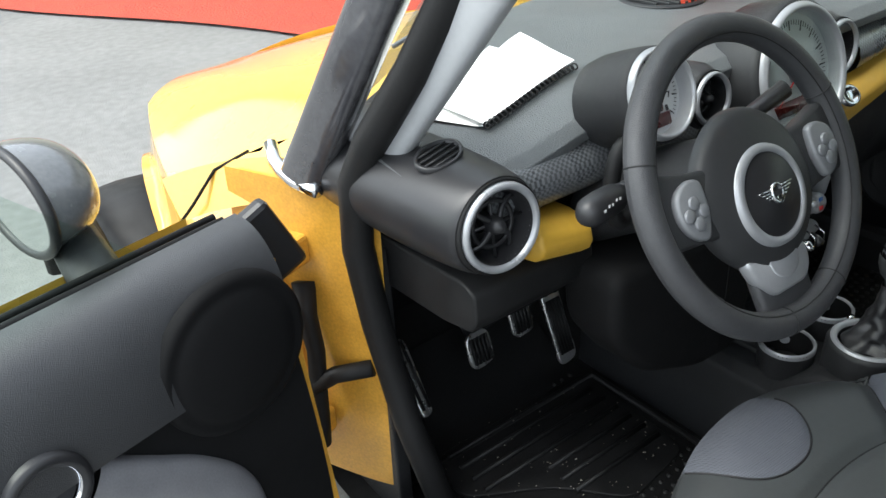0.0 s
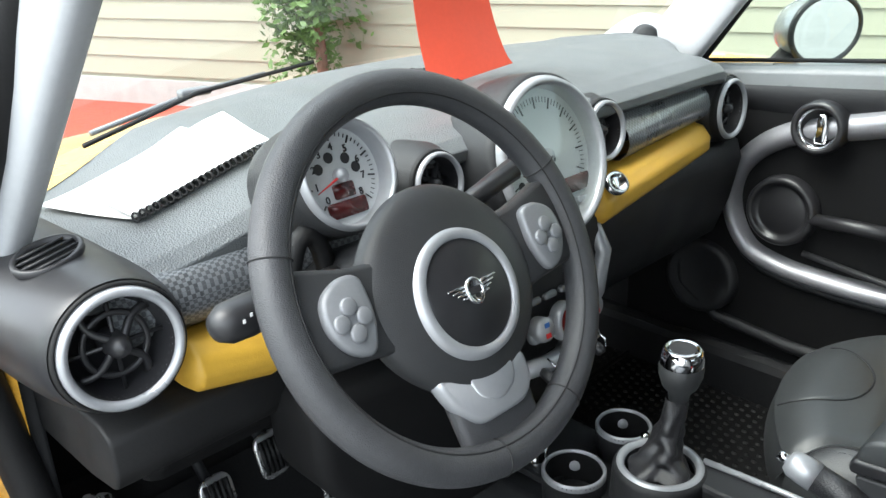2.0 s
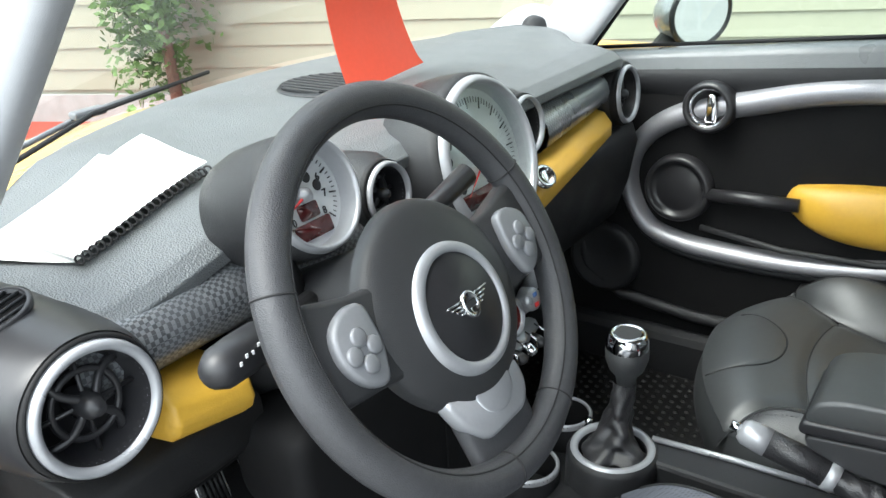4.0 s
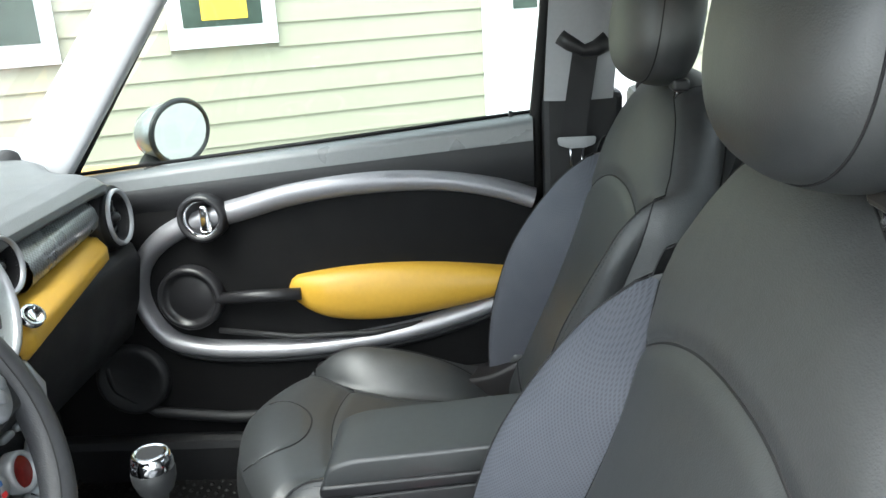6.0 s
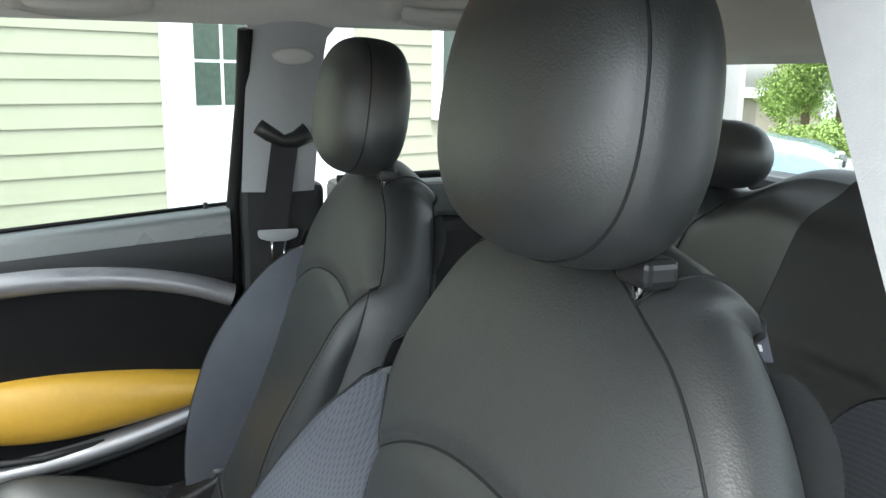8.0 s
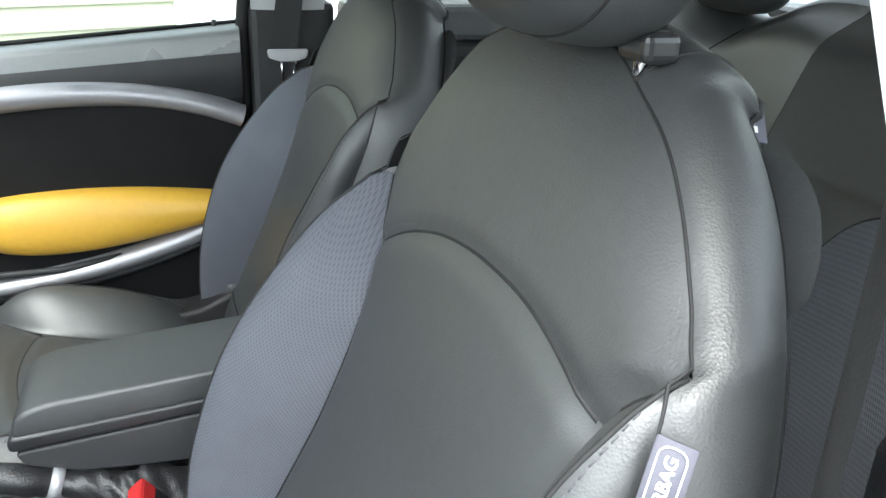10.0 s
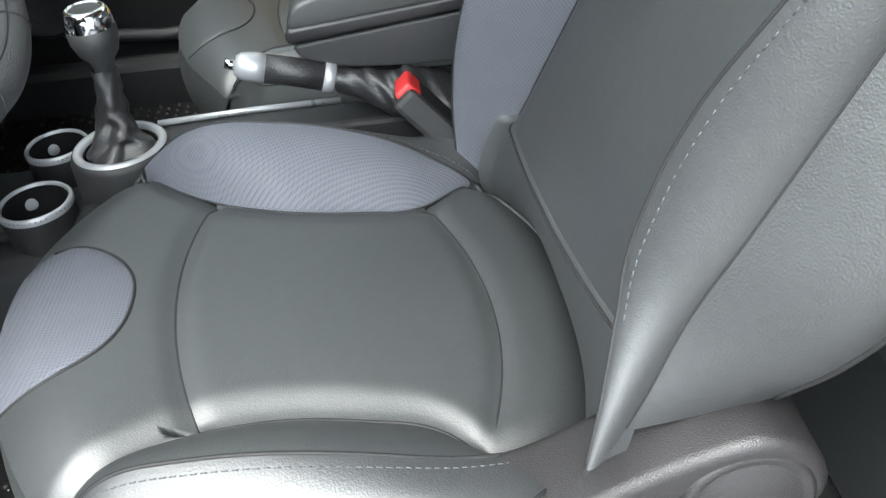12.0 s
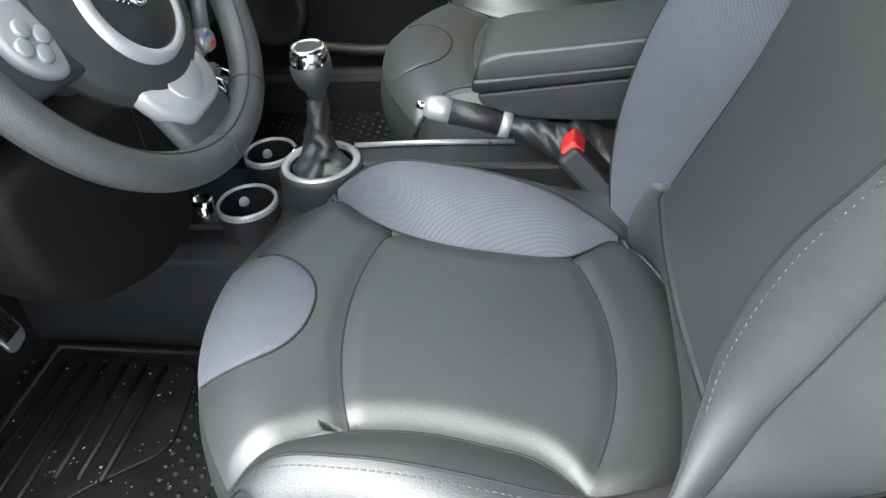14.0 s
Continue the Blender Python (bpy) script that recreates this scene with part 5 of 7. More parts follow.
def back_pt(a, z_):
    """A place on the front of the backrest."""
    sd = 1 if a > 0 else -1
    b = abs(a)
    i, e = INNER(z_, sd), EDGE(z_, sd)
    pr = PROUD_F(z_) if sd > 0 else PROUD_N(z_)
    d = 0.014 * max(0.0, 1 - (b / 0.19) ** 2) * math.sin(math.pi * min(1, max(0, (z_ - 0.42) / 0.62)))
    w = smooth((0.94 - z_) / 0.04)
    if b > i:
        t = min(1.0, (b - i) / max(1e-3, e - i))
        d += w * (pr * (1 - (1 - t) ** 2) - 0.007 * (1 - t))
    else:
        d -= w * 0.007 * smooth((b - i + 0.03) / 0.03)
        d -= 0.004 * math.exp(-(((z_ - ARCH(a)) / 0.008) ** 2))
    top = TOP_F(b) if sd > 0 else TOP_N(b)
    q = max(0.0, (z_ - (top - 0.05)) / 0.05)
    d -= 0.012 * q * q * (1 - w)
    return Vector((a, BACK_Y(z_) + d, z_ + 0.2 * d))


def stitches(points, step, r):
    """A row of short thread stitches along points."""
    p = [Vector(v) for v in points]
    d = [0.0]
    for i in range(1, len(p)):
        d.append(d[-1] + (p[i] - p[i - 1]).length)
    d = np.array(d)
    arr = np.array([tuple(v) for v in p])
    out, s = [], 0.0
    at = lambda s_: Vector([float(np.interp(s_, d, arr[:, k])) for k in range(3)])
    while s + step * 0.62 < d[-1]:
        out.append(tube([at(s), at(s + step * 0.31), at(s + step * 0.62)], r, 5))
        s += step
    return join(out)


def car_seat(x0, dy, dz, lever_side, label):
    off = Vector((x0, dy, dz))
    seat = thing("car_seat", label, "car seat", (x0, -0.5 + dy, 0.235), "front seats")
    C = lambda a, y, lift=0.0: off + Vector((a, y, cushion_z(a, y) + lift))
    B = lambda a, z_, lift=0.0: off + back_pt(a, z_) + Vector((0, lift, 0))

    def ins(u, v):
        s = u * 2 - 1
        y = lerp(INS_F(s * 0.14)[1], INS_R(s * 0.14)[1], v)
        return C(s * CREASE(y, s), y)

    cushion = part("cushion", grid(ins, 56, 48), LEATHER_SMOOTH, seat, "smooth black leather cushion centre")

    def fr(u, v):
        p = path_at(in_front, u) * (1 - v) + path_at(out_front, u) * v
        return C(*p)

    part("cushion_front", grid(fr, 80, 26), LEATHER_SMOOTH, seat)

    def rr(u, v):
        p = path_at(in_rear, u) * (1 - v) + path_at(out_rear, u) * v
        return C(*p)

    part("cushion_rear", grid(rr, 70, 14), LEATHER_SMOOTH, seat)

    def nose(u, v):
        s = u * 2 - 1
        a, y = NOSE(s * 0.999)
        y2 = lerp(y, FRONT(a) + 0.0005, v)
        return C(a, y2, 0.0028 * (1 - abs(s) ** 8) * min(1, v * 9))

    part("nose_patch", grid(nose, 44, 22), MESH if lever_side < 0 else LEATHER_SMOOTH, seat, "grey ribbed cloth patch" if lever_side < 0 else "")
    for sd in (-1, 1):
        y_end = -0.62 if sd > 0 else -0.66

        def mesh_p(u, v):
            y = lerp(-0.298, y_end, v)
            return C(sd * lerp(CREASE(y, sd), CREST(y, sd), u), y)

        part("cushion_side", grid(mesh_p, 16, 56, flip=sd < 0), MESH if sd > 0 and lever_side < 0 else LEATHER_SMOOTH, seat, "grey ribbed cloth side panel" if sd > 0 and lever_side < 0 else "")

        def low_seam(v):
            y = lerp(-0.315, -0.655, v)
            e = abs(2 * v - 1)
            w = smooth((e - 0.72) / 0.28)
            k = CREST(y, sd)
            return Vector((sd * lerp(0.234, k + 0.002, w), y, lerp(0.538 if sd < 0 else 0.521, cushion_z(sd * k, y) - 0.003, w)))

        def outer(u, v):
            low = low_seam(v)
            k = CREST(low.y, sd)
            hi = Vector((sd * k, low.y, cushion_z(sd * k, low.y)))
            p = hi.lerp(low, u)
            fat = 0.006 * math.sin(math.pi * u) ** 0.8 * math.sin(math.pi * v) ** 0.5
            return off + p + Vector((sd * fat, 0, fat * 0.75))

        part("cushion_bolster", grid(outer, 16, 60, flip=sd < 0), LEATHER, seat, "black leather cushion bolster")
        crest = [C(sd * CREST(y, sd), y, 0.0002) for y in np.linspace(-0.318, -0.655, 60)]
        part("piping", tube(crest, 0.0015, 6), PIPING, seat)
        part("stitching", stitches([outer(0.16, v) + Vector((0, 0, 0.0003)) for v in np.linspace(0.06, 0.97, 60)], 0.0062, 0.0005), STITCH, seat)
        part("seam", tube([off + low_seam(v) for v in np.linspace(0, 1, 50)], 0.0013, 6), PIPING, seat)
        part("seam", tube([C(sd * CREASE(y, sd), y, -0.0003) for y in np.linspace(-0.298, y_end, 40)], 0.0013, 6), PIPING, seat)
    part("seam", tube([C(*INS_F(a), -0.0004) for a in np.linspace(-0.139, 0.139, 40)], 0.0013, 6), PIPING, seat)
    part("seam", tube([C(*INS_R(a), -0.0004) for a in np.linspace(-0.139, 0.139, 40)], 0.0013, 6), PIPING, seat)
    part("seam", tube([C(*NOSE(s), 0.0004) for s in np.sin(np.linspace(-1.5, 1.5, 50))], 0.0014, 6), PIPING, seat)
    part("piping", tube([C(a, REAR(a), 0.001) for a in np.linspace(-0.168, 0.2, 40)], 0.0028, 6), LEATHER_SMOOTH, seat, "raised leather piping")

    # Skirt of the cushion below its rim.
    def low_line(sd, v):
        y = lerp(-0.315, -0.655, v)
        w = smooth((abs(2 * v - 1) - 0.72) / 0.28)
        k = CREST(y, sd)
        return (sd * lerp(0.234, k + 0.002, w), y, lerp(0.538 if sd < 0 else 0.521, cushion_z(sd * k, y) - 0.003, w) - 0.0015)

    rim = [(a, FRONT(a), cushion_z(a, FRONT(a)) - 0.001) for a in np.linspace(-0.2, 0.2, 40)]
    rim += [low_line(1, v) for v in np.linspace(0, 1, 40)]
    rim += [(a, REAR(a), cushion_z(a, REAR(a)) - 0.002) for a in np.linspace(0.19, -0.155, 30)]
    rim += [low_line(-1, v) for v in np.linspace(1, 0, 40)]
    cx = Vector((0, -0.45))
    n_r = len(rim)

    def skirt(u, v):
        a, y, top = rim[int(round(u * n_r)) % n_r]
        d = (Vector((a, y)) - cx).normalized()
        bul = 0.009 * math.sin(v * math.pi * 0.9)
        low = 0.44 + 0.02 * smooth((-y - 0.3) / 0.4)
        out = max(0.0, 0.228 - abs(a)) * smooth(v * 1.6) if -0.64 < y < -0.33 and abs(a) > 0.15 else 0.0
        return off + Vector((a + d.x * bul + math.copysign(out, a), y + d.y * bul, lerp(top, low, v)))

    part("cushion_skirt", grid(skirt, n_r, 12, close_u=True), LEATHER_SMOOTH, seat, "black leather lower edge of the cushion")

    # Backrest: centre, shoulder panel, ribbed sides, bolsters and the outer flank.
    def b_ins(u, v):
        s = u * 2 - 1
        z_ = lerp(WELT(s * 0.18), ARCH(s * 0.178), v)
        return B(s * INNER(z_, s), z_)

    part("backrest", grid(b_ins, 56, 64, flip=True), LEATHER_SMOOTH, seat, "smooth black leather backrest centre")

    def b_low(u, v):
        s = u * 2 - 1
        top = B(s * (INNER(WELT(s * 0.18), s) + 0.004), WELT(s * 0.18)) + Vector((0, 0.004, 0))
        a = lerp(-0.172, 0.198, u)
        low = C(a, REAR(a)) + Vector((0, -0.006, -0.004))
        tuck = max(0.0, (v - 0.88) / 0.12)
        v = min(1.0, v / 0.88)
        return low.lerp(top, v) + Vector((0, 0.010 * math.sin(math.pi * v), -0.006 * math.sin(math.pi * v))) + Vector((0, -0.022, 0.008)) * tuck

    part("backrest_foot", grid(b_low, 40, 25, flip=True), LEATHER_SMOOTH, seat)
    part("seam", tube([b_low(u, 0.88) for u in np.linspace(0.04, 0.96, 40)], 0.0011, 6), PIPING, seat)
    t_low = arc_pts(lambda q: (-INNER(q, -1), q), TIP_N, ARCH(-0.175), 20) + arc_pts(lambda a: (a, ARCH(a)), -0.175, 0.185) + arc_pts(lambda q: (INNER(q, 1), q), ARCH(0.185), TIP_F, 14)
    t_top = arc_pts(lambda a: (a, TOP_N(-a)), -0.2125, 0.0, 26) + arc_pts(lambda a: (a, TOP_F(a)), 0.005, 0.219, 26)

    def b_top(u, v):
        p = path_at(t_low, u) * (1 - v) + path_at(t_top, u) * v
        return B(p[0], p[1])

    part("shoulder_panel", grid(b_top, 100, 28, flip=True), LEATHER, seat, "black leather shoulder panel")
    part("seam", tube([B(a, ARCH(a), -0.0002) for a in np.linspace(-0.172, 0.172, 50)], 0.0013, 6), PIPING, seat)
    for sd in (-1, 1):
        def b_mesh(u, v):
            z_ = lerp(0.475 if sd > 0 else 0.56, TIP_F if sd > 0 else TIP_N, v)
            return B(sd * lerp(INNER(z_, sd), EDGE(z_, sd), u), z_)

        part("backrest_side", grid(b_mesh, 20, 70, flip=sd > 0), MESH if sd > 0 else LEATHER, seat, "grey ribbed cloth backrest side panel" if sd > 0 else "")
        part("seam", tube([B(sd * INNER(z_, sd), z_, 0.0) for z_ in np.linspace(0.475 if sd > 0 else 0.6, TIP_F if sd > 0 else TIP_N, 60)], 0.0013, 6), PIPING, seat)
        crest = [B(sd * EDGE(z_, sd), z_, 0.0) for z_ in np.linspace(0.475 if sd > 0 else 0.572, TIP_F if sd > 0 else TIP_N, 80)]
        part("piping", tube(crest, 0.0014, 6), PIPING, seat)
        if sd < 0:
            s_path = [(SIDE_N(z_), z_, 0.0) for z_ in np.linspace(0.572, TIP_N, 40)] + [(a, TOP_N(a), 0.0) for a in np.linspace(0.211, 0.0, 30)]
        else:
            s_path = [(EDGE_F(z_), z_, PROUD_F(z_)) for z_ in np.linspace(0.46, TIP_F, 40)] + [(a, TOP_F(a), 0.0) for a in np.linspace(0.2175, 0.0, 30)]
        r_path = [(REAR_B(z_), z_) for z_ in np.concatenate([np.linspace(0.45 if sd > 0 else 0.585, 0.98, 50), np.linspace(0.984, 1.006, 12)])]
        flat = [(p[0], p[1]) for p in s_path]
        front_d = [p[2] for p in s_path]

        def s_pt(v):
            a, z_ = path_at(flat, v)
            d = float(np.interp(v, np.linspace(0, 1, len(front_d)), front_d)) if sd > 0 else 0.0
            if sd < 0 or z_ > TIP_F:
                return B(sd * a, z_) if z_ > TIP_N - 0.0005 else off + Vector((sd * a, BACK_Y(z_) + 0.002 * smooth((z_ - 0.86) / 0.05), z_))
            return B(sd * EDGE_F(z_), z_)

        def r_pt(v):
            a, z_ = path_at(r_path, v)
            return off + Vector((sd * a, BACK_Y(z_) - 0.085, z_))

        if sd < 0:
            def b_bolster(u, v):
                z_ = lerp(0.572, TIP_N, v)
                p = B(-CREST_B(z_), z_)
                q = off + Vector((-SIDE_N(z_), BACK_Y(z_) + 0.002 * smooth((z_ - 0.86) / 0.05), z_))
                c = p.lerp(q, u)
                fat = 0.011 * math.sin(math.pi * u) ** 0.8 * smooth((1 - v) * 4)
                return c + Vector((-fat, fat * 0.5, 0.15 * fat))

            part("backrest_bolster", grid(b_bolster, 14, 80, flip=True), LEATHER, seat, "black leather backrest bolster")
            part("stitching", stitches([b_bolster(0.13, v) + Vector((-0.0002, 0.0003, 0)) for v in np.linspace(0.2, 0.97, 90)], 0.0062, 0.0005), STITCH, seat)

        def b_flank(u, v):
            p, q = s_pt(v), r_pt(v)
            a, b_ = path_at(flat, max(0.0, v - 0.02)), path_at(flat, min(1.0, v + 0.02))
            n = Vector((b_[1] - a[1], 0, -(b_[0] - a[0]))).normalized()
            n.x *= sd
            c = p.lerp(q, u)
            return c + n * (0.02 * math.sin(math.pi * u) ** 0.75 * smooth(0.1 + v * 4))

        part("backrest_flank", grid(b_flank, 16, 90, flip=sd > 0), LEATHER, seat, "black leather side of the backrest")
        part("seam", tube([s_pt(v) for v in np.linspace(0, 1, 90)], 0.001, 6), PIPING, seat)
        part("piping", tube([r_pt(v) for v in np.linspace(0, 1, 90)], 0.0026, 6), PIPING, seat, "thin black piping")
        # Cross seam on the flank beside the headrest post.
        part("seam", tube([b_flank(u, 0.87) + Vector((0, 0, 0.0002)) for u in np.linspace(0, 1, 16)], 0.0011, 6), PIPING, seat)
        part("side_tab", grid(lambda u, v: b_flank(lerp(1.0, 0.985, u), lerp(0.62, 0.78, v)) + Vector((sd * 0.012 * u, -0.012 * u, 0.012 * u)) * math.sin(math.pi * v) ** 0.4, 4, 20, flip=sd < 0), LEATHER, seat, "leather tab on the rear edge")

    def b_shell(u, v):
        s = u * 2 - 1
        z_ = lerp(0.43, 1.004, v)
        return off + Vector((s * REAR_B(max(0.45, z_)), BACK_Y(z_) - 0.085 - 0.04 * (1 - s**4) * (1 - v**8), z_))

    part("back_shell", grid(b_shell, 24, 30), SHELL_GREY, seat, "dark grey hard back of the seat")

    # Headrest on two posts.
    hc = off + Vector((0, -0.853, 1.109))
    tilt_m = Matrix.Translation(hc) @ Matrix.Rotation(radians(8), 4, "X")

    def head(u, v):
        th, ph = u * 2 * math.pi, (v - 0.5) * math.pi
        c, s, cz, sz = math.cos(th), math.sin(th), math.cos(ph), math.sin(ph)
        e = 0.78
        f_ = lambda t, k: math.copysign(abs(t) ** k, t)
        x = 0.117 * f_(cz, 0.75) * f_(c, e)
        y = (0.062 if s > 0 else 0.05) * f_(cz, 0.6) * f_(s, 0.85)
        zz = 0.09 * f_(sz, 0.8)
        x *= 1 - 0.10 * (zz / 0.1)
        d = min(abs(y - 0.012), 0.02)
        g = 1 - 0.012 * math.exp(-(((y - 0.02) / 0.004) ** 2))
        return tilt_m @ Vector((x * g, y, zz * g))

    headrest = part("headrest", grid(head, 72, 48, close_u=True), LEATHER_SMOOTH, seat, "black leather headrest with a vertical seam")
    # The seam runs over the headrest on a slice behind its face.
    for sd in (-1,):
        ring = []
        yy = 0.02
        for c_sign in (1, -1):
            lim = math.acos((yy / 0.062) ** (1 / 0.6)) - 1e-4
            for k in range(48):
                ph = c_sign * lim * (k / 24 - 1)
                s_ = min(1.0, (yy / (0.062 * math.cos(ph) ** 0.6)) ** (1 / 0.85))
                zz = 0.09 * math.copysign(abs(math.sin(ph)) ** 0.8, ph)
                xx = c_sign * 0.117 * math.cos(ph) ** 0.75 * math.sqrt(max(0.0, 1 - s_ * s_)) ** 0.78 * (1 - 0.10 * zz / 0.1)
                ring.append(tilt_m @ Vector((xx * 0.99, yy, zz * 0.99)))
        part("seam", tube(ring, 0.0009, 6, closed=True), PIPING, headrest)
    for sd in (-1, 1):
        part("headrest_post", tube([hc + Vector((sd * 0.07, -0.012, -0.05)), hc + Vector((sd * 0.07, -0.01, -0.115))], 0.005, 10), CHROME, seat, "chrome headrest post")
        part("post_collar", turned(box(-0.016, 0.016, -0.011, 0.011, -0.008, 0.008, 0.005, 3), Matrix.Translation(hc + Vector((sd * 0.072, -0.012, -0.083)))), PLASTIC_SMOOTH, seat, "black plastic post collar")

    # Plastic valance along the door side, with knob, lever and hinge cover.
    sx = lever_side
    val = [(-0.33, 0.40), (-0.46, 0.39), (-0.57, 0.405), (-0.66, 0.438), (-0.70, 0.455), (-0.755, 0.482), (-0.785, 0.507), (-0.792, 0.537), (-0.777, 0.568), (-0.752, 0.585), (-0.727, 0.583), (-0.697, 0.572), (-0.668, 0.557), (-0.64, 0.54), (-0.606, 0.523), (-0.56, 0.519), (-0.44, 0.523), (-0.40, 0.526), (-0.36, 0.534), (-0.335, 0.53)]
    vm = axes(off + Vector((sx * 0.18, 0, 0)), (0, 1, 0), (sx, 0, 0))
    sg = 1 if vm.col[1].z > 0 else -1
    part("side_valance", slab(rounded([(y, sg * z_) for y, z_ in val], 0.02, 3), 0.066, 0.018, vm, 4), VALANCE, seat, "dark grey plastic seat valance")
    kc = axes(off + Vector((sx * 0.247, -0.475, 0.432)), (0, 1, 0), (sx, 0, -0.12))
    part("height_knob", spin([(0.045, -0.01), (0.046, 0.008), (0.043, 0.017), (0.037, 0.019), (0.033, 0.013), (0.031, 0.0125), (0.0, 0.014)], kc, 48), VALANCE, seat, "round plastic seat knob")
    hcv = axes(off + Vector((sx * 0.243, -0.738, 0.532)), (0, 1, 0), (sx, 0, 0.12))
    part("hinge_cover", spin([(0.043, -0.006), (0.041, 0.006), (0.037, 0.009), (0.034, 0.006), (0.032, 0.007), (0.0, 0.01)], hcv, 44), VALANCE, seat, "round plastic hinge cover")
    lev = part("lever", tube([off + Vector((sx * 0.255, -0.46, 0.438)), off + Vector((sx * 0.258, -0.39, 0.436)), off + Vector((sx * 0.258, -0.325, 0.445))], lambda t: 0.009 + 0.003 * t, 12), VALANCE, seat, "seat tilt lever")
    pad_l = [(-0.326, 0.566), (-0.343, 0.568), (-0.354, 0.546), (-0.364, 0.522), (-0.358, 0.492), (-0.338, 0.486), (-0.327, 0.51), (-0.319, 0.535)]
    part("paddle", slab(rounded([(y, sg * z_) for y, z_ in [(a_ + 0.035, b_ - 0.042) for a_, b_ in pad_l]], 0.012, 4), 0.026, 0.009, axes(off + Vector((sx * 0.246, 0, 0)), (0, 1, 0), (sx, 0, 0)), 3), VALANCE, lev)
    for k, (dy_, dz_, hw, hh) in enumerate(((-0.334, 0.545, 0.0035, 0.0009), (-0.3365, 0.541, 0.001, 0.0045), (-0.332, 0.5395, 0.001, 0.004), (-0.334, 0.5385, 0.003, 0.0008))):
        x_ = sx * 0.2724
        part("paddle_mark", turned(box(-0.0004, 0.0004, -hw, hw, -hh, hh, 0), Matrix.Translation(off + Vector((x_, dy_ + 0.035, dz_ - 0.042)))), WHITE_PRINT, lev, "white seat symbol mark")
    rail = part("seat_rail", turned(box(-0.018, 0.018, -0.78, -0.24, 0.24, 0.285, 0.004), Matrix.Translation(off + Vector((sx * 0.17, 0, 0)))), PLASTIC, seat, "black seat rail")
    part("seat_rail", turned(box(-0.018, 0.018, -0.78, -0.24, 0.24, 0.285, 0.004), Matrix.Translation(off + Vector((-sx * 0.17, 0, 0)))), PLASTIC, seat)
    part("seat_base", turned(box(-0.2, 0.2, -0.72, -0.29, 0.28, 0.43, 0.02), Matrix.Translation(off)), PLASTIC, seat, "black seat base")
    return seat


def seat_bend(p):
    """The seats' drawing is a little short in the back: stretch it upwards and set the cushion forward."""
    x, y, z_ = p
    w = smooth((z_ - 0.56) / 0.25)
    up = float(np.interp(z_, [0.58, 0.70, 0.90, 1.03], [-0.006, 0.008, 0.042, 0.048]))
    fwd = 0.032 + 0.05 * (y + 0.6)
    return Vector((x + lerp(0.017 + 0.04 * (x + 0.342), -0.008, w), y + lerp(fwd, 0.024, w), z_ + up))


place(bend=seat_bend)
driver_seat = car_seat(-0.342, 0.0, 0.0, -1, "black leather driver's seat with ribbed cloth side panels")
place(0.673, -0.038, -0.026, bend=seat_bend)
car_seat(-0.342, 0.0, 0.0, 1, "black leather passenger seat with ribbed cloth side panels")

place(bend=seat_bend)
# Airbag tag sewn into the side seam of the driver's seat, and the slim tag on its rear edge.
TAG_CLOTH = material("grey_tag_cloth", (0.085, 0.085, 0.108), 0.8, vary=0.1, scale=40)
tag_m = axes((-0.5815, -0.8, 0.8875), (0.0015, -0.0092, 0.0358), (-0.72, 0.68, 0.14)) @ Matrix.Translation((0, 0.005, 0.001))
tag = part("airbag_tag", slab(rounded([(-0.0185, -0.0085), (0.0185, -0.0085), (0.0185, 0.0085), (-0.0185, 0.0085)], 0.0015), 0.0014, 0.0, tag_m), TAG_CLOTH, driver_seat, "grey cloth airbag tag with white lettering")
ring = rounded([(-0.016, -0.0058), (0.016, -0.0058), (0.016, 0.0058), (-0.016, 0.0058)], 0.0055, 6)
part("tag_outline", tube([tag_m @ Vector((x, y, 0.0016)) for x, y in ring], 0.0004, 5, closed=True), WHITE_PRINT, tag)


letters("AIRBAG", 0.0072, tag_m @ Matrix.Translation((0, -0.0002, 0.0018)), WHITE_PRINT, tag)
tag2_m = axes((-0.425, -0.928, 0.987), (0.75, -0.3, 0.6), (-0.62, 0.1, 0.78))
tag2 = part("maker_tag", slab(rounded([(-0.014, -0.008), (0.014, -0.008), (0.014, 0.008), (-0.014, 0.008)], 0.001), 0.0012, 0.0, tag2_m), TAG_CLOTH, driver_seat, "small cloth tag with white marks")
for k in range(3):
    part("tag_mark", turned(box(-0.002, 0.002, -0.003 + 0.001 * (k % 2), 0.003, 0, 0.0004, 0), tag2_m @ Matrix.Translation((-0.006 + 0.0055 * k, 0, 0.0013))), WHITE_PRINT, tag2)


place(0.0, 0.003, -0.006)

# ---- passenger door ----
pdoor = thing("passenger_door", "closed black passenger door with silver hoop and yellow armrest", "car door", (0.66, -0.3, 0.4))
DX = 0.63


def door_pt(y, z_, proud=0.0):
    return Vector((DX + 0.015 * smooth((z_ - 0.82) / 0.1) - proud, y, z_))


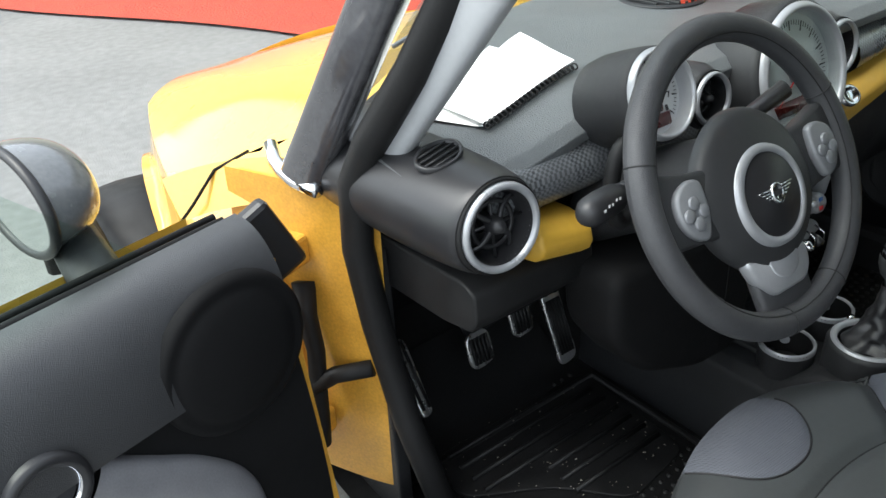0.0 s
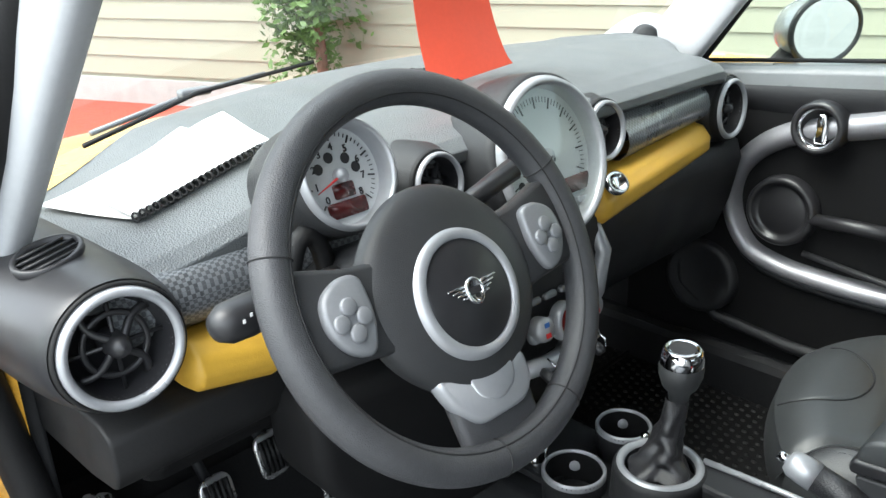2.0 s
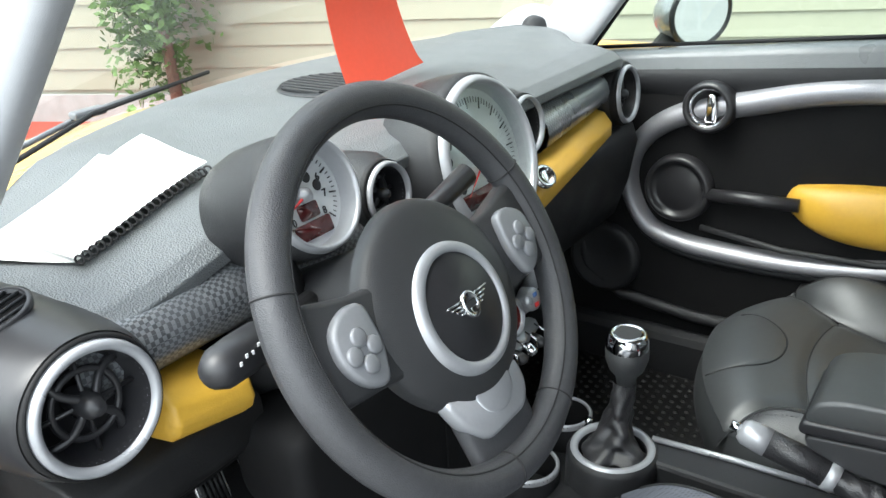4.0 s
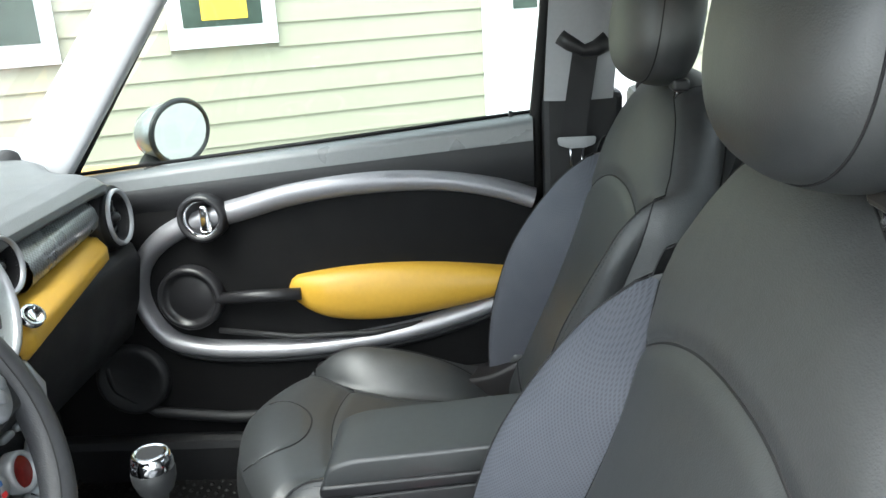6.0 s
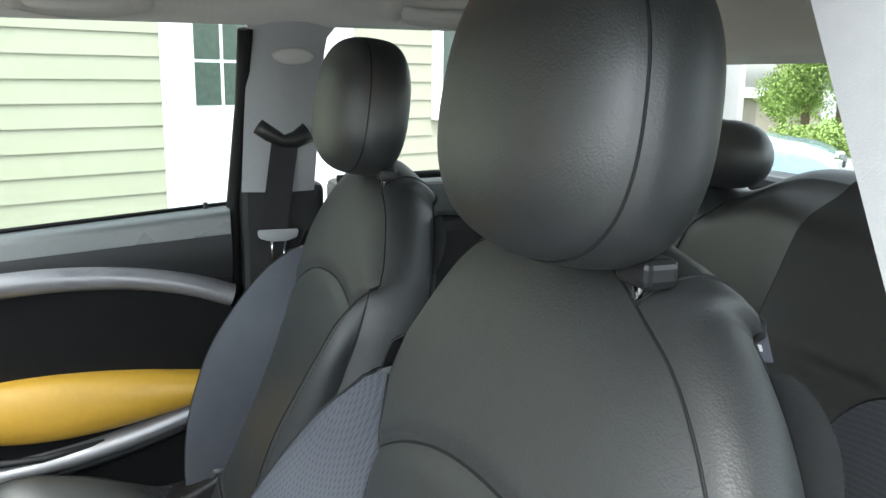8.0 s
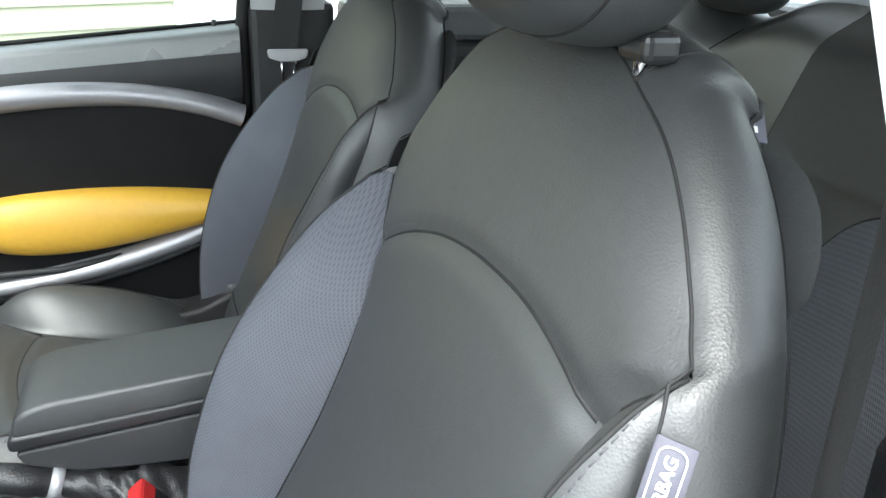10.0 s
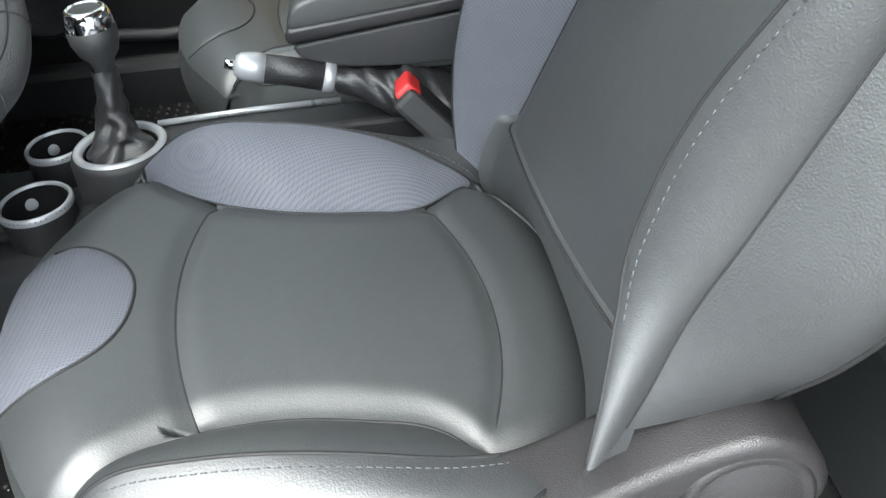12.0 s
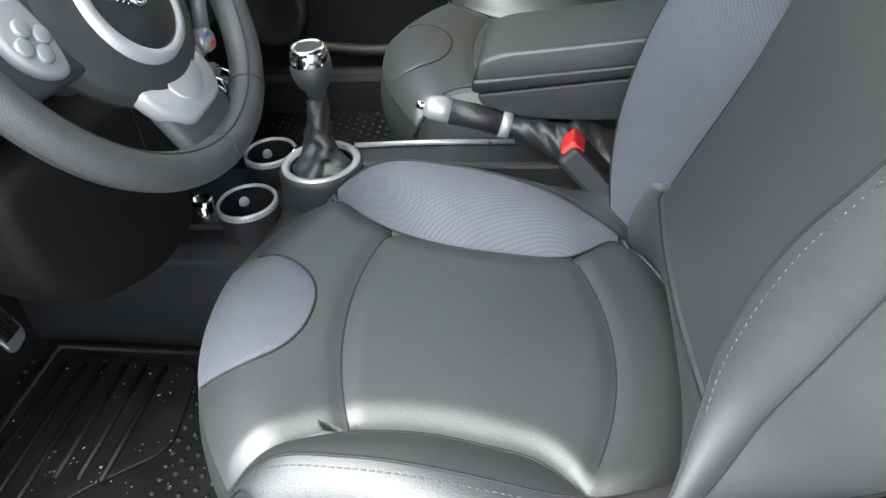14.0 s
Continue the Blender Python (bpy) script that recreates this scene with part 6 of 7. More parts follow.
part("panel", grid(lambda u, v: door_pt(lerp(0.26, -0.714, u), lerp(0.30, 0.845 + 0.072 * u, v)), 20, 20, flip=True), DARK, pdoor, "black cloth door panel")
part("window_ledge", grid(lambda u, v: (lerp(0.628, 0.70, v) if v > 0.35 else 0.628 + 0.012 * v, lerp(0.2, -0.714, u), lerp(lerp(0.84, 0.915, u), lerp(0.868, 0.955, u), min(1, v / 0.35)) + 0.005 * math.sin(v * 3)), 30, 14), LEDGE, pdoor, "vinyl window ledge, sky sheen put into its grey")
part("upper_panel", grid(lambda u, v: (0.633 - 0.016 * math.sin(v * 2.2), lerp(0.24, -0.714, u), lerp(lerp(0.80, 0.84, u), lerp(0.842, 0.918, u), v)), 24, 10), PLASTIC, pdoor, "black upper door panel")
part("ledge_seal", tube([(0.665, 0.15, 0.884), (0.667, -0.714, 0.962)], 0.004, 6), RUBBER, pdoor)
part("outer_skin", box(0.70, 0.76, -0.76, 0.28, 0.25, 0.885, 0.02), PAINT, pdoor, "yellow outer door skin")
part("window_pane", grid(lambda u, v: (0.68 - 0.1 * v, lerp(lerp(0.15, -0.2, v), -0.73, u), lerp(0.9, 1.275, v)), 8, 8), GLASS_SIDE, pdoor, "green tinted window pane").visible_shadow = False
part("window_frame", tube([(0.655, 0.15, 0.885), (0.61, 0.025, 1.04), (0.57, -0.105, 1.195), (0.568, -0.2, 1.25), (0.572, -0.4, 1.272), (0.572, -0.735, 1.274)], 0.004, 8), RUBBER, pdoor)
# The silver hoop: an oval ring that sweeps round the armrest.
HOOP = [(-0.712, 0.81), (-0.65, 0.832), (-0.56, 0.851), (-0.46, 0.857), (-0.36, 0.852), (-0.26, 0.838), (-0.16, 0.812), (-0.06, 0.786), (0.0, 0.752), (0.035, 0.71), (0.047, 0.66), (0.035, 0.605), (0.0, 0.557), (-0.06, 0.537), (-0.14, 0.53), (-0.24, 0.53), (-0.36, 0.54), (-0.48, 0.562), (-0.6, 0.598), (-0.7, 0.64)]


def spline(points, n):
    p = np.array(points, float)
    d = np.r_[0, np.cumsum(np.linalg.norm(np.diff(p, axis=0), axis=1))]
    fns = [curve_of(list(zip(d, p[:, k]))) for k in range(p.shape[1])]
    return [tuple(f(s) for f in fns) for s in np.linspace(0, d[-1], n)]


hp = spline(HOOP, 90)


def hoop_pt(u, v):
    i = min(int(u * 89), 88)
    t = u * 89 - i
    y, z_ = (lerp(hp[i][k], hp[i + 1][k], t) for k in (0, 1))
    d = Vector((hp[i + 1][0] - hp[i][0], hp[i + 1][1] - hp[i][1])).normalized()
    nx = Vector((-d.y, d.x))
    half = 0.019 + 0.005 * smooth((u - 0.0) / 0.2) * (1 - smooth((u - 0.3) / 0.2))
    a = v * math.pi
    return Vector((DX + 0.004 - 0.03 * math.sin(a), y + nx.x * half * math.cos(a), z_ + nx.y * half * math.cos(a)))


part("hoop", grid(hoop_pt, 140, 12), STEEL, pdoor, "brushed silver door hoop")
part("hoop_shade", tube([Vector((DX - 0.004, hp[i][0] , hp[i][1] - 0.022)) for i in range(44, 90, 2)], 0.008, 8), PLASTIC, pdoor)
hm = axes((0.606, -0.104, 0.806), (0, -1, 0), (-1, 0, 0.05))
hnd = part("handle_ring", spin([(0.031, 0.0), (0.033, 0.014), (0.039, 0.018), (0.045, 0.012), (0.046, -0.02)], hm, 48), PLASTIC_SMOOTH, pdoor, "round black door handle ring")
part("ring_bright", spin([(0.030, 0.006), (0.032, 0.0125), (0.034, 0.0135)], hm, 48), CHROME, hnd)
part("cup", spin([(0.031, 0.006), (0.024, -0.012), (0.0, -0.018)], hm, 36), PLASTIC_SMOOTH, hnd)
part("latch", slab(rounded([(-0.006, -0.027), (0.014, -0.027), (0.016, 0.0), (0.01, 0.024), (-0.004, 0.024)], 0.005), 0.012, 0.004, hm @ Matrix.Translation((0, 0, -0.004))), CHROME, hnd, "chrome door latch")
spm = axes((0.615, -0.055, 0.646), (0, -1, 0), (-1, 0, 0.05))
part("speaker", spin([(0.0, 0.004), (0.04, 0.003), (0.046, 0.0), (0.05, 0.012), (0.056, 0.015), (0.062, 0.01), (0.064, -0.01)], spm, 48), PLASTIC_SMOOTH, pdoor, "round black door speaker")
spm2 = axes((0.62, 0.09, 0.475), (0, -1, 0), (-1, 0, 0.05))
part("lower_speaker", spin([(0.0, 0.004), (0.05, 0.004), (0.062, 0.012), (0.072, 0.008), (0.074, -0.01)], spm2, 48), PLASTIC, pdoor)


def arm_pt(u, v):
    y = lerp(-0.24, -0.84, u)
    w = max(u, 0.035)
    top = 0.665 + 0.036 * math.sin(math.pi * min(1, w * 0.95 + 0.05) ** 0.8) - 0.01 * w
    bot = 0.665 - 0.085 * math.sin(math.pi * min(1.0, w ** 0.55)) ** 0.9 + 0.02 * w
    a = v * math.pi
    mid, half = (top + bot) / 2, max(0.001, (top - bot) / 2) * math.sqrt(min(1.0, u / 0.035))
    return Vector((DX + 0.004 - 0.042 * math.sin(a) ** 0.7 * math.sqrt(min(1.0, u * 8)), y, mid - half * math.cos(a)))


part("armrest", grid(arm_pt, 60, 18), YELLOW, pdoor, "yellow padded door armrest")
part("pull_bar", tube([(0.612, -0.105, 0.642), (0.606, -0.18, 0.648), (0.604, -0.27, 0.65)], 0.012, 12), PLASTIC_SMOOTH, pdoor)
part("pocket_lip", tube([(0.618, -0.1, 0.575), (0.61, -0.25, 0.56), (0.612, -0.4, 0.562), (0.62, -0.52, 0.58)], 0.006, 8), PLASTIC, pdoor)
part("lock_pin", tube([(0.66, -0.676, 0.945), (0.66, -0.676, 0.966)], 0.004, 10), PLASTIC_SMOOTH, pdoor)
part("lower_trim", tube([(0.628, 0.16, 0.62), (0.626, 0.13, 0.45), (0.622, 0.05, 0.40), (0.62, -0.1, 0.385), (0.62, -0.45, 0.39)], 0.012, 10), PLASTIC, pdoor)

# Round tweeter at the foot of the passenger pillar.
tw = thing("tweeter", "small round black tweeter in the pillar trim", "speaker", (0.6, 0.25, 0.92))
twm = axes((0.6, 0.235, 0.925), (0, 1, 0), (-0.7, -0.7, 0.1))
part("cone", spin([(0.0, 0.01), (0.02, 0.009), (0.024, 0.004), (0.025, -0.012)], twm, 36), PLASTIC, tw)
part("base", grid(lambda u, v: Vector((0.62 + 0.02 * v, lerp(0.36, 0.15, u), lerp(0.90, 0.915 + 0.05 * math.sin(u * math.pi) ** 1.0, v))), 16, 6), PILLAR, tw, "light grey tweeter base")

# ---- door mirrors ----
def door_mirror(c, yaw, side, label):
    mir = thing("door_mirror", label, "mirror", c, "door mirrors")
    m = Matrix.Translation(c) @ Matrix.Rotation(radians(yaw), 4, "Z")
    shell = grid(lambda u, v: m @ Vector((0.085 * math.cos(u * 6.28319) * math.sin(min(1.0, v + 0.02) * math.pi / 2) ** 0.6, 0.075 * math.cos(v * math.pi / 2), 0.062 * math.sin(u * 6.28319) * math.sin(min(1.0, v + 0.02) * math.pi / 2) ** 0.6)), 40, 14, close_u=True)
    # One shell grey in two tones: each side's light is put into its colour.
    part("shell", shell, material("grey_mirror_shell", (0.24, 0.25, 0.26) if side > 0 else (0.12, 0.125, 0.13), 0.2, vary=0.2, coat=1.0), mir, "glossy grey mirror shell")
    part("rim", tube([m @ Vector((0.085 * math.cos(a), -0.004, 0.062 * math.sin(a))) for a in np.linspace(0, 6.28319, 44)[:-1]], 0.006, 8, closed=True), PLASTIC_SMOOTH, mir)
    part("mirror_glass", spin([(0.08, 0.0), (0.0, 0.0)], m @ axes((0, -0.006, 0), (1, 0, 0), (0, -1, 0)) @ Matrix.Diagonal((1, 0.72, 1, 1)), 44), material("mirror_silver", (0.85, 0.87, 0.86), 0.02, metal=1.0, vary=0.0, rough_vary=0.0), mir, "mirror glass")
    part("stalk", tube([m @ Vector((-side * 0.03, 0.03, -0.04)), m @ Vector((-side * 0.1, 0.02, -0.09)), m @ Vector((-side * 0.15, 0.0, -0.12))], lambda t: 0.026 + 0.012 * t, 12), PLASTIC, mir)
    return mir


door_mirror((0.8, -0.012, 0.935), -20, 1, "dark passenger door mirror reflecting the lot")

place(0.045, 0.012, 0.03)

# ---- driver's door, swung open ----
ddoor = thing("driver_door", "open black driver's door with silver hoop and round handle", "car door", (-0.84, 0.14, 0.4))
du = Vector((-0.974, -0.223, 0))
dn = Vector((0.223, -0.974, 0))
D = lambda s, out, z_: Vector((-0.835, 0.146, 0)) + du * s + dn * out + Vector((0, 0, z_))
part("panel", grid(lambda u, v: D(lerp(lerp(-0.075, -0.045, v), 0.95, u), 0.0 + 0.012 * math.sin(v * 3.1), lerp(0.28, 0.72, v)), 20, 20, flip=True), DARK, ddoor, "black door panel")
DOOR_TOP = material("satin_door_vinyl", (0.03, 0.031, 0.034), 0.4, vary=0.1, scale=9, bump=0.0003, bump_scale=800, grain="cell", spec=0.8)


def door_top(u, v):
    """The padded top of the driver's door rolls over from the glass to the panel."""
    a = v * math.pi * 0.5
    lean = 0.012 * u
    return D(lerp(-0.045, 0.95, u), 0.012 + 0.012 * math.sin(a) + (-0.068) * (1 - math.sin(a) ** 0.8) + lean, lerp(0.805, 0.66, 1 - math.cos(a) ** 0.9))


part("upper_panel", grid(door_top, 30, 24), DOOR_TOP, ddoor, "black padded top of the door panel")
part("window_seal", join([tube([D(-0.03, -0.06, 0.80), D(0.95, -0.06, 0.803)], 0.006, 8), tube([D(-0.03, -0.078, 0.80), D(0.95, -0.078, 0.803)], 0.005, 8)]), RUBBER, ddoor)
part("window_pane", grid(lambda u, v: D(lerp(0.06 + 0.35 * v, 0.95, u), -0.07 + 0.05 * v, lerp(0.79, 1.15, v)), 8, 6), GLASS_SIDE, ddoor, "green tinted window pane").visible_shadow = False
part("outer_skin", grid(lambda u, v: D(lerp(-0.02, 1.0, u), -0.12 - 0.02 * math.sin(v * 3), lerp(0.26, 0.79, v)), 10, 10), PAINT, ddoor, "yellow outer door skin")
part("front_edge", grid(lambda u, v: D(-0.05, lerp(0.0, -0.125, u), lerp(0.27, 0.76, v)), 6, 10), PAINT_WORN, ddoor, "yellow door edge")
part("shut_face", grid(lambda u, v: D(-0.085 + 0.03 * v + 0.02 * u, 0.006, lerp(0.27, 0.7, v)), 4, 10), PAINT_WORN, ddoor)
part("mirror_gusset", slab(rounded([(-0.02, 0), (0.09, 0), (0.05, 0.055), (-0.01, 0.07)], 0.012), 0.03, 0.008, Matrix.Translation((0, 0, 0)) @ axes(D(-0.03, -0.01, 0.70), du, dn)), PLASTIC_SMOOTH, ddoor)
sps = axes(D(0.04, 0.022, 0.685), du, dn)
part("speaker", spin([(0.0, 0.012), (0.06, 0.011), (0.078, 0.006), (0.085, 0.002), (0.09, 0.004), (0.098, 0.0), (0.1, -0.01)], sps, 60), DARK, ddoor, "large round door speaker cover")
hs = axes(D(0.275, 0.02, 0.668), du, dn)
hring = part("handle_ring", spin([(0.03, 0.0), (0.033, 0.014), (0.039, 0.018), (0.045, 0.012), (0.046, -0.02)], hs, 48), PLASTIC_SMOOTH, ddoor, "round black door handle ring")
part("ring_bright", spin([(0.030, 0.006), (0.032, 0.0125), (0.034, 0.0135)], hs, 48), CHROME, hring)
part("cup", spin([(0.031, 0.006), (0.024, -0.012), (0.0, -0.018)], hs, 36), PLASTIC_SMOOTH, hring)
dh = spline([(0.235, 0.635), (0.18, 0.592), (0.125, 0.55), (0.085, 0.50), (0.072, 0.43), (0.09, 0.35)], 40)
def dhoop(u, v):
    i = min(int(u * 39), 38)
    t = u * 39 - i
    s_, z_ = (lerp(dh[i][k], dh[i + 1][k], t) for k in (0, 1))
    dx_, dz_ = dh[i + 1][0] - dh[i][0], dh[i + 1][1] - dh[i][1]
    ln = math.hypot(dx_, dz_)
    a = v * math.pi
    return D(s_ - dz_ / ln * 0.034 * math.cos(a), 0.008 + 0.02 * math.sin(a) ** 0.7, z_ + dx_ / ln * 0.034 * math.cos(a))


part("hoop", grid(dhoop, 80, 14), STEEL, ddoor, "brushed silver door hoop")
door_mirror(tuple(D(0.135, -0.19, 0.862)), -77, -1, "driver's door mirror, shade put into its shell grey")

place(0.078, 0.055, 0.0)

# Door opening on the driver's side: yellow jamb, hinge, cable boot.
jamb = thing("door_jamb", "worn yellow door jamb with hinge and rubber cable boot", "door jamb", (-0.72, 0.25, 0.5))


def jamb_pt(u, v):
    z_ = lerp(0.30, 0.82, v)
    return Vector((lerp(-0.672, -0.775, u), lerp(0.115, 0.34, u ** 1.2) + 0.03 * (1 - v), z_))


part("post", grid(jamb_pt, 20, 24), PAINT_WORN, jamb, "worn yellow painted post")
part("wing_return", grid(lambda u, v: Vector((lerp(-0.70, -0.83, u), lerp(0.22, 0.40, u) + 0.05 * v, lerp(0.83, 0.78, u * u) - 0.05 * (1 - v))), 14, 6), PAINT, jamb)
for z_ in (0.72, 0.42):
    part("hinge", turned(box(-0.06, 0.05, -0.02, 0.02, -0.022, 0.022, 0.006), Matrix.Translation((-0.775, 0.225, z_)) @ Matrix.Rotation(radians(20), 4, "Z")), PAINT_WORN, jamb, "yellow painted hinge")
part("cable_boot", tube([(-0.735, 0.235, 0.665), (-0.745, 0.22, 0.62), (-0.742, 0.215, 0.56), (-0.75, 0.21, 0.5), (-0.76, 0.2, 0.44), (-0.765, 0.2, 0.41)], lambda t: 0.017 + 0.004 * math.sin(t * 60), 14), RUBBER, jamb, "black ribbed rubber cable boot")
part("check_strap", tube([(-0.69, 0.15, 0.54), (-0.73, 0.19, 0.525), (-0.76, 0.215, 0.5)], 0.013, 10), RUBBER, jamb, "black door check strap")
part("gusset", turned(box(-0.03, 0.03, -0.012, 0.012, -0.055, 0.055, 0.008), Matrix.Translation((-0.795, 0.19, 0.77)) @ Matrix.Rotation(radians(-25), 4, "Y")), PLASTIC_SMOOTH, jamb, "black plastic corner gusset")
chrome_strip = structure("chrome_strip", tube([(-0.722, 0.295, 0.85), (-0.73, 0.272, 0.836), (-0.731, 0.25, 0.827), (-0.73, 0.22, 0.822), (-0.725, 0.17, 0.825)], 0.010, 10), CHROME, "bright strip at the foot of the pillar", "trim")

place()

# ---- console, gear lever, cup holders, handbrake, armrest ----
console = thing("centre_console", "black centre console with two cup holders", "console", (0, -0.3, 0.4))


def tunnel_pt(u, v):
    y = lerp(0.3, -0.9, v)
    drop = 0.05 * smooth((y + 0.16) / 0.05)
    prof = [(-0.095, 0.235), (-0.09, 0.36), (-0.078, 0.43), (-0.06, 0.452), (-0.0, 0.456), (0.06, 0.456), (0.115, 0.452), (0.135, 0.43), (0.148, 0.36), (0.155, 0.235)]
    k = u * 9
    i = min(int(k), 8)
    x, z_ = (lerp(prof[i][j], prof[i + 1][j], k - i) for j in (0, 1))
    return (x, y, z_ - drop * (z_ - 0.235) / 0.22)


part("tunnel", grid(tunnel_pt, 54, 24), PLASTIC, console, "black plastic tunnel")
for (cx_, cy_), r in (((-0.021, -0.08), 0.043), ((0.112, -0.07), 0.04)):
    m = axes((cx_, cy_, 0.45), (1, 0, 0), (0, 0, 1))
    cup = part("cup_holder", spin([(r * 1.02, 0.0), (r * 1.0, -0.03), (r * 0.9, -0.10)], m, 44), PLASTIC, console, "black cup holder")
    part("cup_ring", spin([(r * 0.9, -0.003), (r * 0.91, 0.002), (r * 0.96, 0.0035), (r * 1.02, 0.0), (r * 1.02, -0.006)], m, 52), SILVER, cup, "satin silver cup ring")
    part("cup_well", spin([(r * 0.87, 0.0), (r * 0.82, -0.07), (0.0, -0.075)], m, 40), DARK, cup)
    for k in range(3):
        a = 2.1 * k + 0.6
        part("cup_pad", spin([(0.009, 0.0), (0.006, 0.002), (0.0, 0.0025)], axes((cx_ + r * 0.86 * math.cos(a), cy_ + r * 0.86 * math.sin(a), 0.43), (0, 0, 1), (-math.cos(a), -math.sin(a), 0.2)), 16), PILLAR, cup)
part("tray", box(-0.03, 0.12, -0.05, 0.06, 0.4, 0.415, 0.006), PLASTIC, console)
for k, (x, y) in enumerate(((0.092, -0.118), (0.076, -0.125), (0.06, -0.132))):
    part("switch", spin([(0.006, 0.0), (0.006, 0.005), (0.0, 0.006)], axes((x, y, 0.462), (1, 0, 0), (0, 0, 1)), 16), CHROME, console)
part("power_socket", spin([(0.016, -0.03), (0.016, 0.004), (0.012, 0.006), (0.011, -0.02), (0, -0.02)], axes((0.0, 0.0, 0.435), (1, 0, 0), (0, 0, 1)), 24), CHROME, console)
part("edge_strip", tube([(0.058, -0.225, 0.494), (0.066, -0.33, 0.494), (0.071, -0.45, 0.492)], 0.004, 8), SILVER, console)
part("side_wall", box(0.015, 0.068, -0.6, -0.23, 0.445, 0.49, 0.006), PLASTIC, console)

place(0.037, 0.025, -0.008)
gear = thing("gear_lever", "gear lever with chrome and leather knob and black gaiter", "gear lever", (-0.02, -0.21, 0.5))
GAITER = material("black_gaiter_leather", (0.02, 0.02, 0.022), 0.4, vary=0.2, scale=30, bump=0.0004, bump_scale=500, grain="leather", spec=0.6)
gmx = axes((-0.022, -0.212, 0.498), (1, 0, 0), (0, 0, 1))
part("surround", spin([(0.062, -0.06), (0.06, -0.004), (0.056, 0.004), (0.046, 0.002), (0.044, -0.006)], gmx, 52), PLASTIC, gear, "black gaiter surround")
part("surround_ring", spin([(0.0445, 0.0), (0.046, 0.006), (0.053, 0.0065), (0.056, 0.002)], gmx, 52), SILVER, gear, "satin silver ring")
def gaiter(u, v):
    a = u * 2 * math.pi
    fold = 0.15 * math.sin(3 * a + v * 6) * (1 - v) ** 0.35 + 0.09 * math.sin(5 * a - v * 14) * (1 - v) ** 0.6 + 0.05 * math.sin(2 * a + v * 31) * (1 - v) ** 0.5
    r = (0.0145 + 0.029 * (1 - v) ** 3.2) * (1 + 1.3 * fold)
    c = Vector((-0.022, -0.212, 0.494)).lerp(Vector((0.0, -0.216, 0.592)), v)
    return c + Vector((r * math.cos(a), r * math.sin(a), 0.006 * math.sin(2 * a + 4 * v) * (1 - v)))
part("gaiter", grid(gaiter, 64, 48, close_u=True), GAITER, gear, "creased black leather gaiter")
km = axes((0.002, -0.217, 0.60), (1, 0, 0), (0.0, 0.0, 1))
part("knob", spin([(0.012, -0.012), (0.014, 0.0), (0.022, 0.01), (0.027, 0.025), (0.0275, 0.036), (0.026, 0.043)], km, 40), LEATHER, gear, "black leather gear knob")
part("knob_cap", spin([(0.0265, 0.04), (0.0265, 0.05), (0.0235, 0.06), (0.02, 0.0625), (0.0185, 0.06), (0.0, 0.0605)], km, 40), CHROME, gear, "chrome knob cap")
part("knob_disc", spin([(0.017, 0.0615), (0.0, 0.062)], km, 30), PLASTIC_SMOOTH, gear)

place(0.04, 0.022, -0.01)
brake = thing("handbrake", "black handbrake lever with silver tip and leather gaiter", "handbrake", (-0.03, -0.5, 0.5))
part("grip", tube([(-0.026, -0.395, 0.582), (-0.025, -0.43, 0.573), (-0.025, -0.465, 0.562)], 0.0165, 20), GAITER, brake, "black leather grip")
part("tip", tube([(-0.027, -0.366, 0.590), (-0.027, -0.372, 0.588), (-0.0265, -0.385, 0.585), (-0.026, -0.398, 0.581)], lambda t: 0.011 + 0.006 * smooth(t * 2), 20), SILVER, brake, "silver tip")
part("button", tube([(-0.027, -0.355, 0.593), (-0.027, -0.368, 0.589)], 0.006, 12), CHROME, brake)
part("collar", tube([(-0.025, -0.462, 0.563), (-0.025, -0.474, 0.559)], 0.0178, 20), SILVER, brake, "silver collar")
def bgaiter(u, v):
    a = u * 2 * math.pi
    c = Vector((-0.025, -0.472, 0.56)).lerp(Vector((-0.03, -0.62, 0.50)), v)
    r = lerp(0.018, 0.045, smooth(v)) * (1 + 0.16 * math.sin(3 * a + 6 * v) * v + 0.1 * math.sin(17 * v + 2 * a) * math.sin(v * math.pi) + 0.05 * math.sin(37 * v - 3 * a) * math.sin(v * math.pi))
    return c + Vector((0.8 * r * math.cos(a), 0.25 * r * math.sin(a), r * math.sin(a)))
part("gaiter", grid(bgaiter, 56, 60, close_u=True), GAITER, brake, "creased black leather gaiter")

place(0.046, 0.015, -0.008)
arm = thing("centre_armrest", "black leather lidded armrest between the seats", "armrest", (0.03, -0.55, 0.5))
def arm_slab(loop, x0, x1, bevel):
    m = axes((x0, 0, 0), (0, 1, 0), (1, 0, 0))
    return slab(rounded(loop, 0.034, 7), x1 - x0, bevel, m, 6)


part("lid", arm_slab([(-0.423, 0.618), (-0.43, 0.645), (-0.46, 0.657), (-0.80, 0.69), (-0.81, 0.662), (-0.62, 0.638)], -0.032, 0.094, 0.028), LEATHER_SMOOTH, arm, "padded black leather lid")
part("lid_rim", arm_slab([(-0.42, 0.604), (-0.421, 0.622), (-0.62, 0.641), (-0.81, 0.664), (-0.81, 0.648), (-0.62, 0.624)], -0.035, 0.097, 0.006), PLASTIC_SMOOTH, arm, "satin black lid rim")
part("box", arm_slab([(-0.425, 0.601), (-0.62, 0.621), (-0.81, 0.645), (-0.81, 0.565), (-0.56, 0.562), (-0.48, 0.568), (-0.432, 0.585)], -0.03, 0.092, 0.012), SHELL_GREY, arm, "dark plastic storage box")
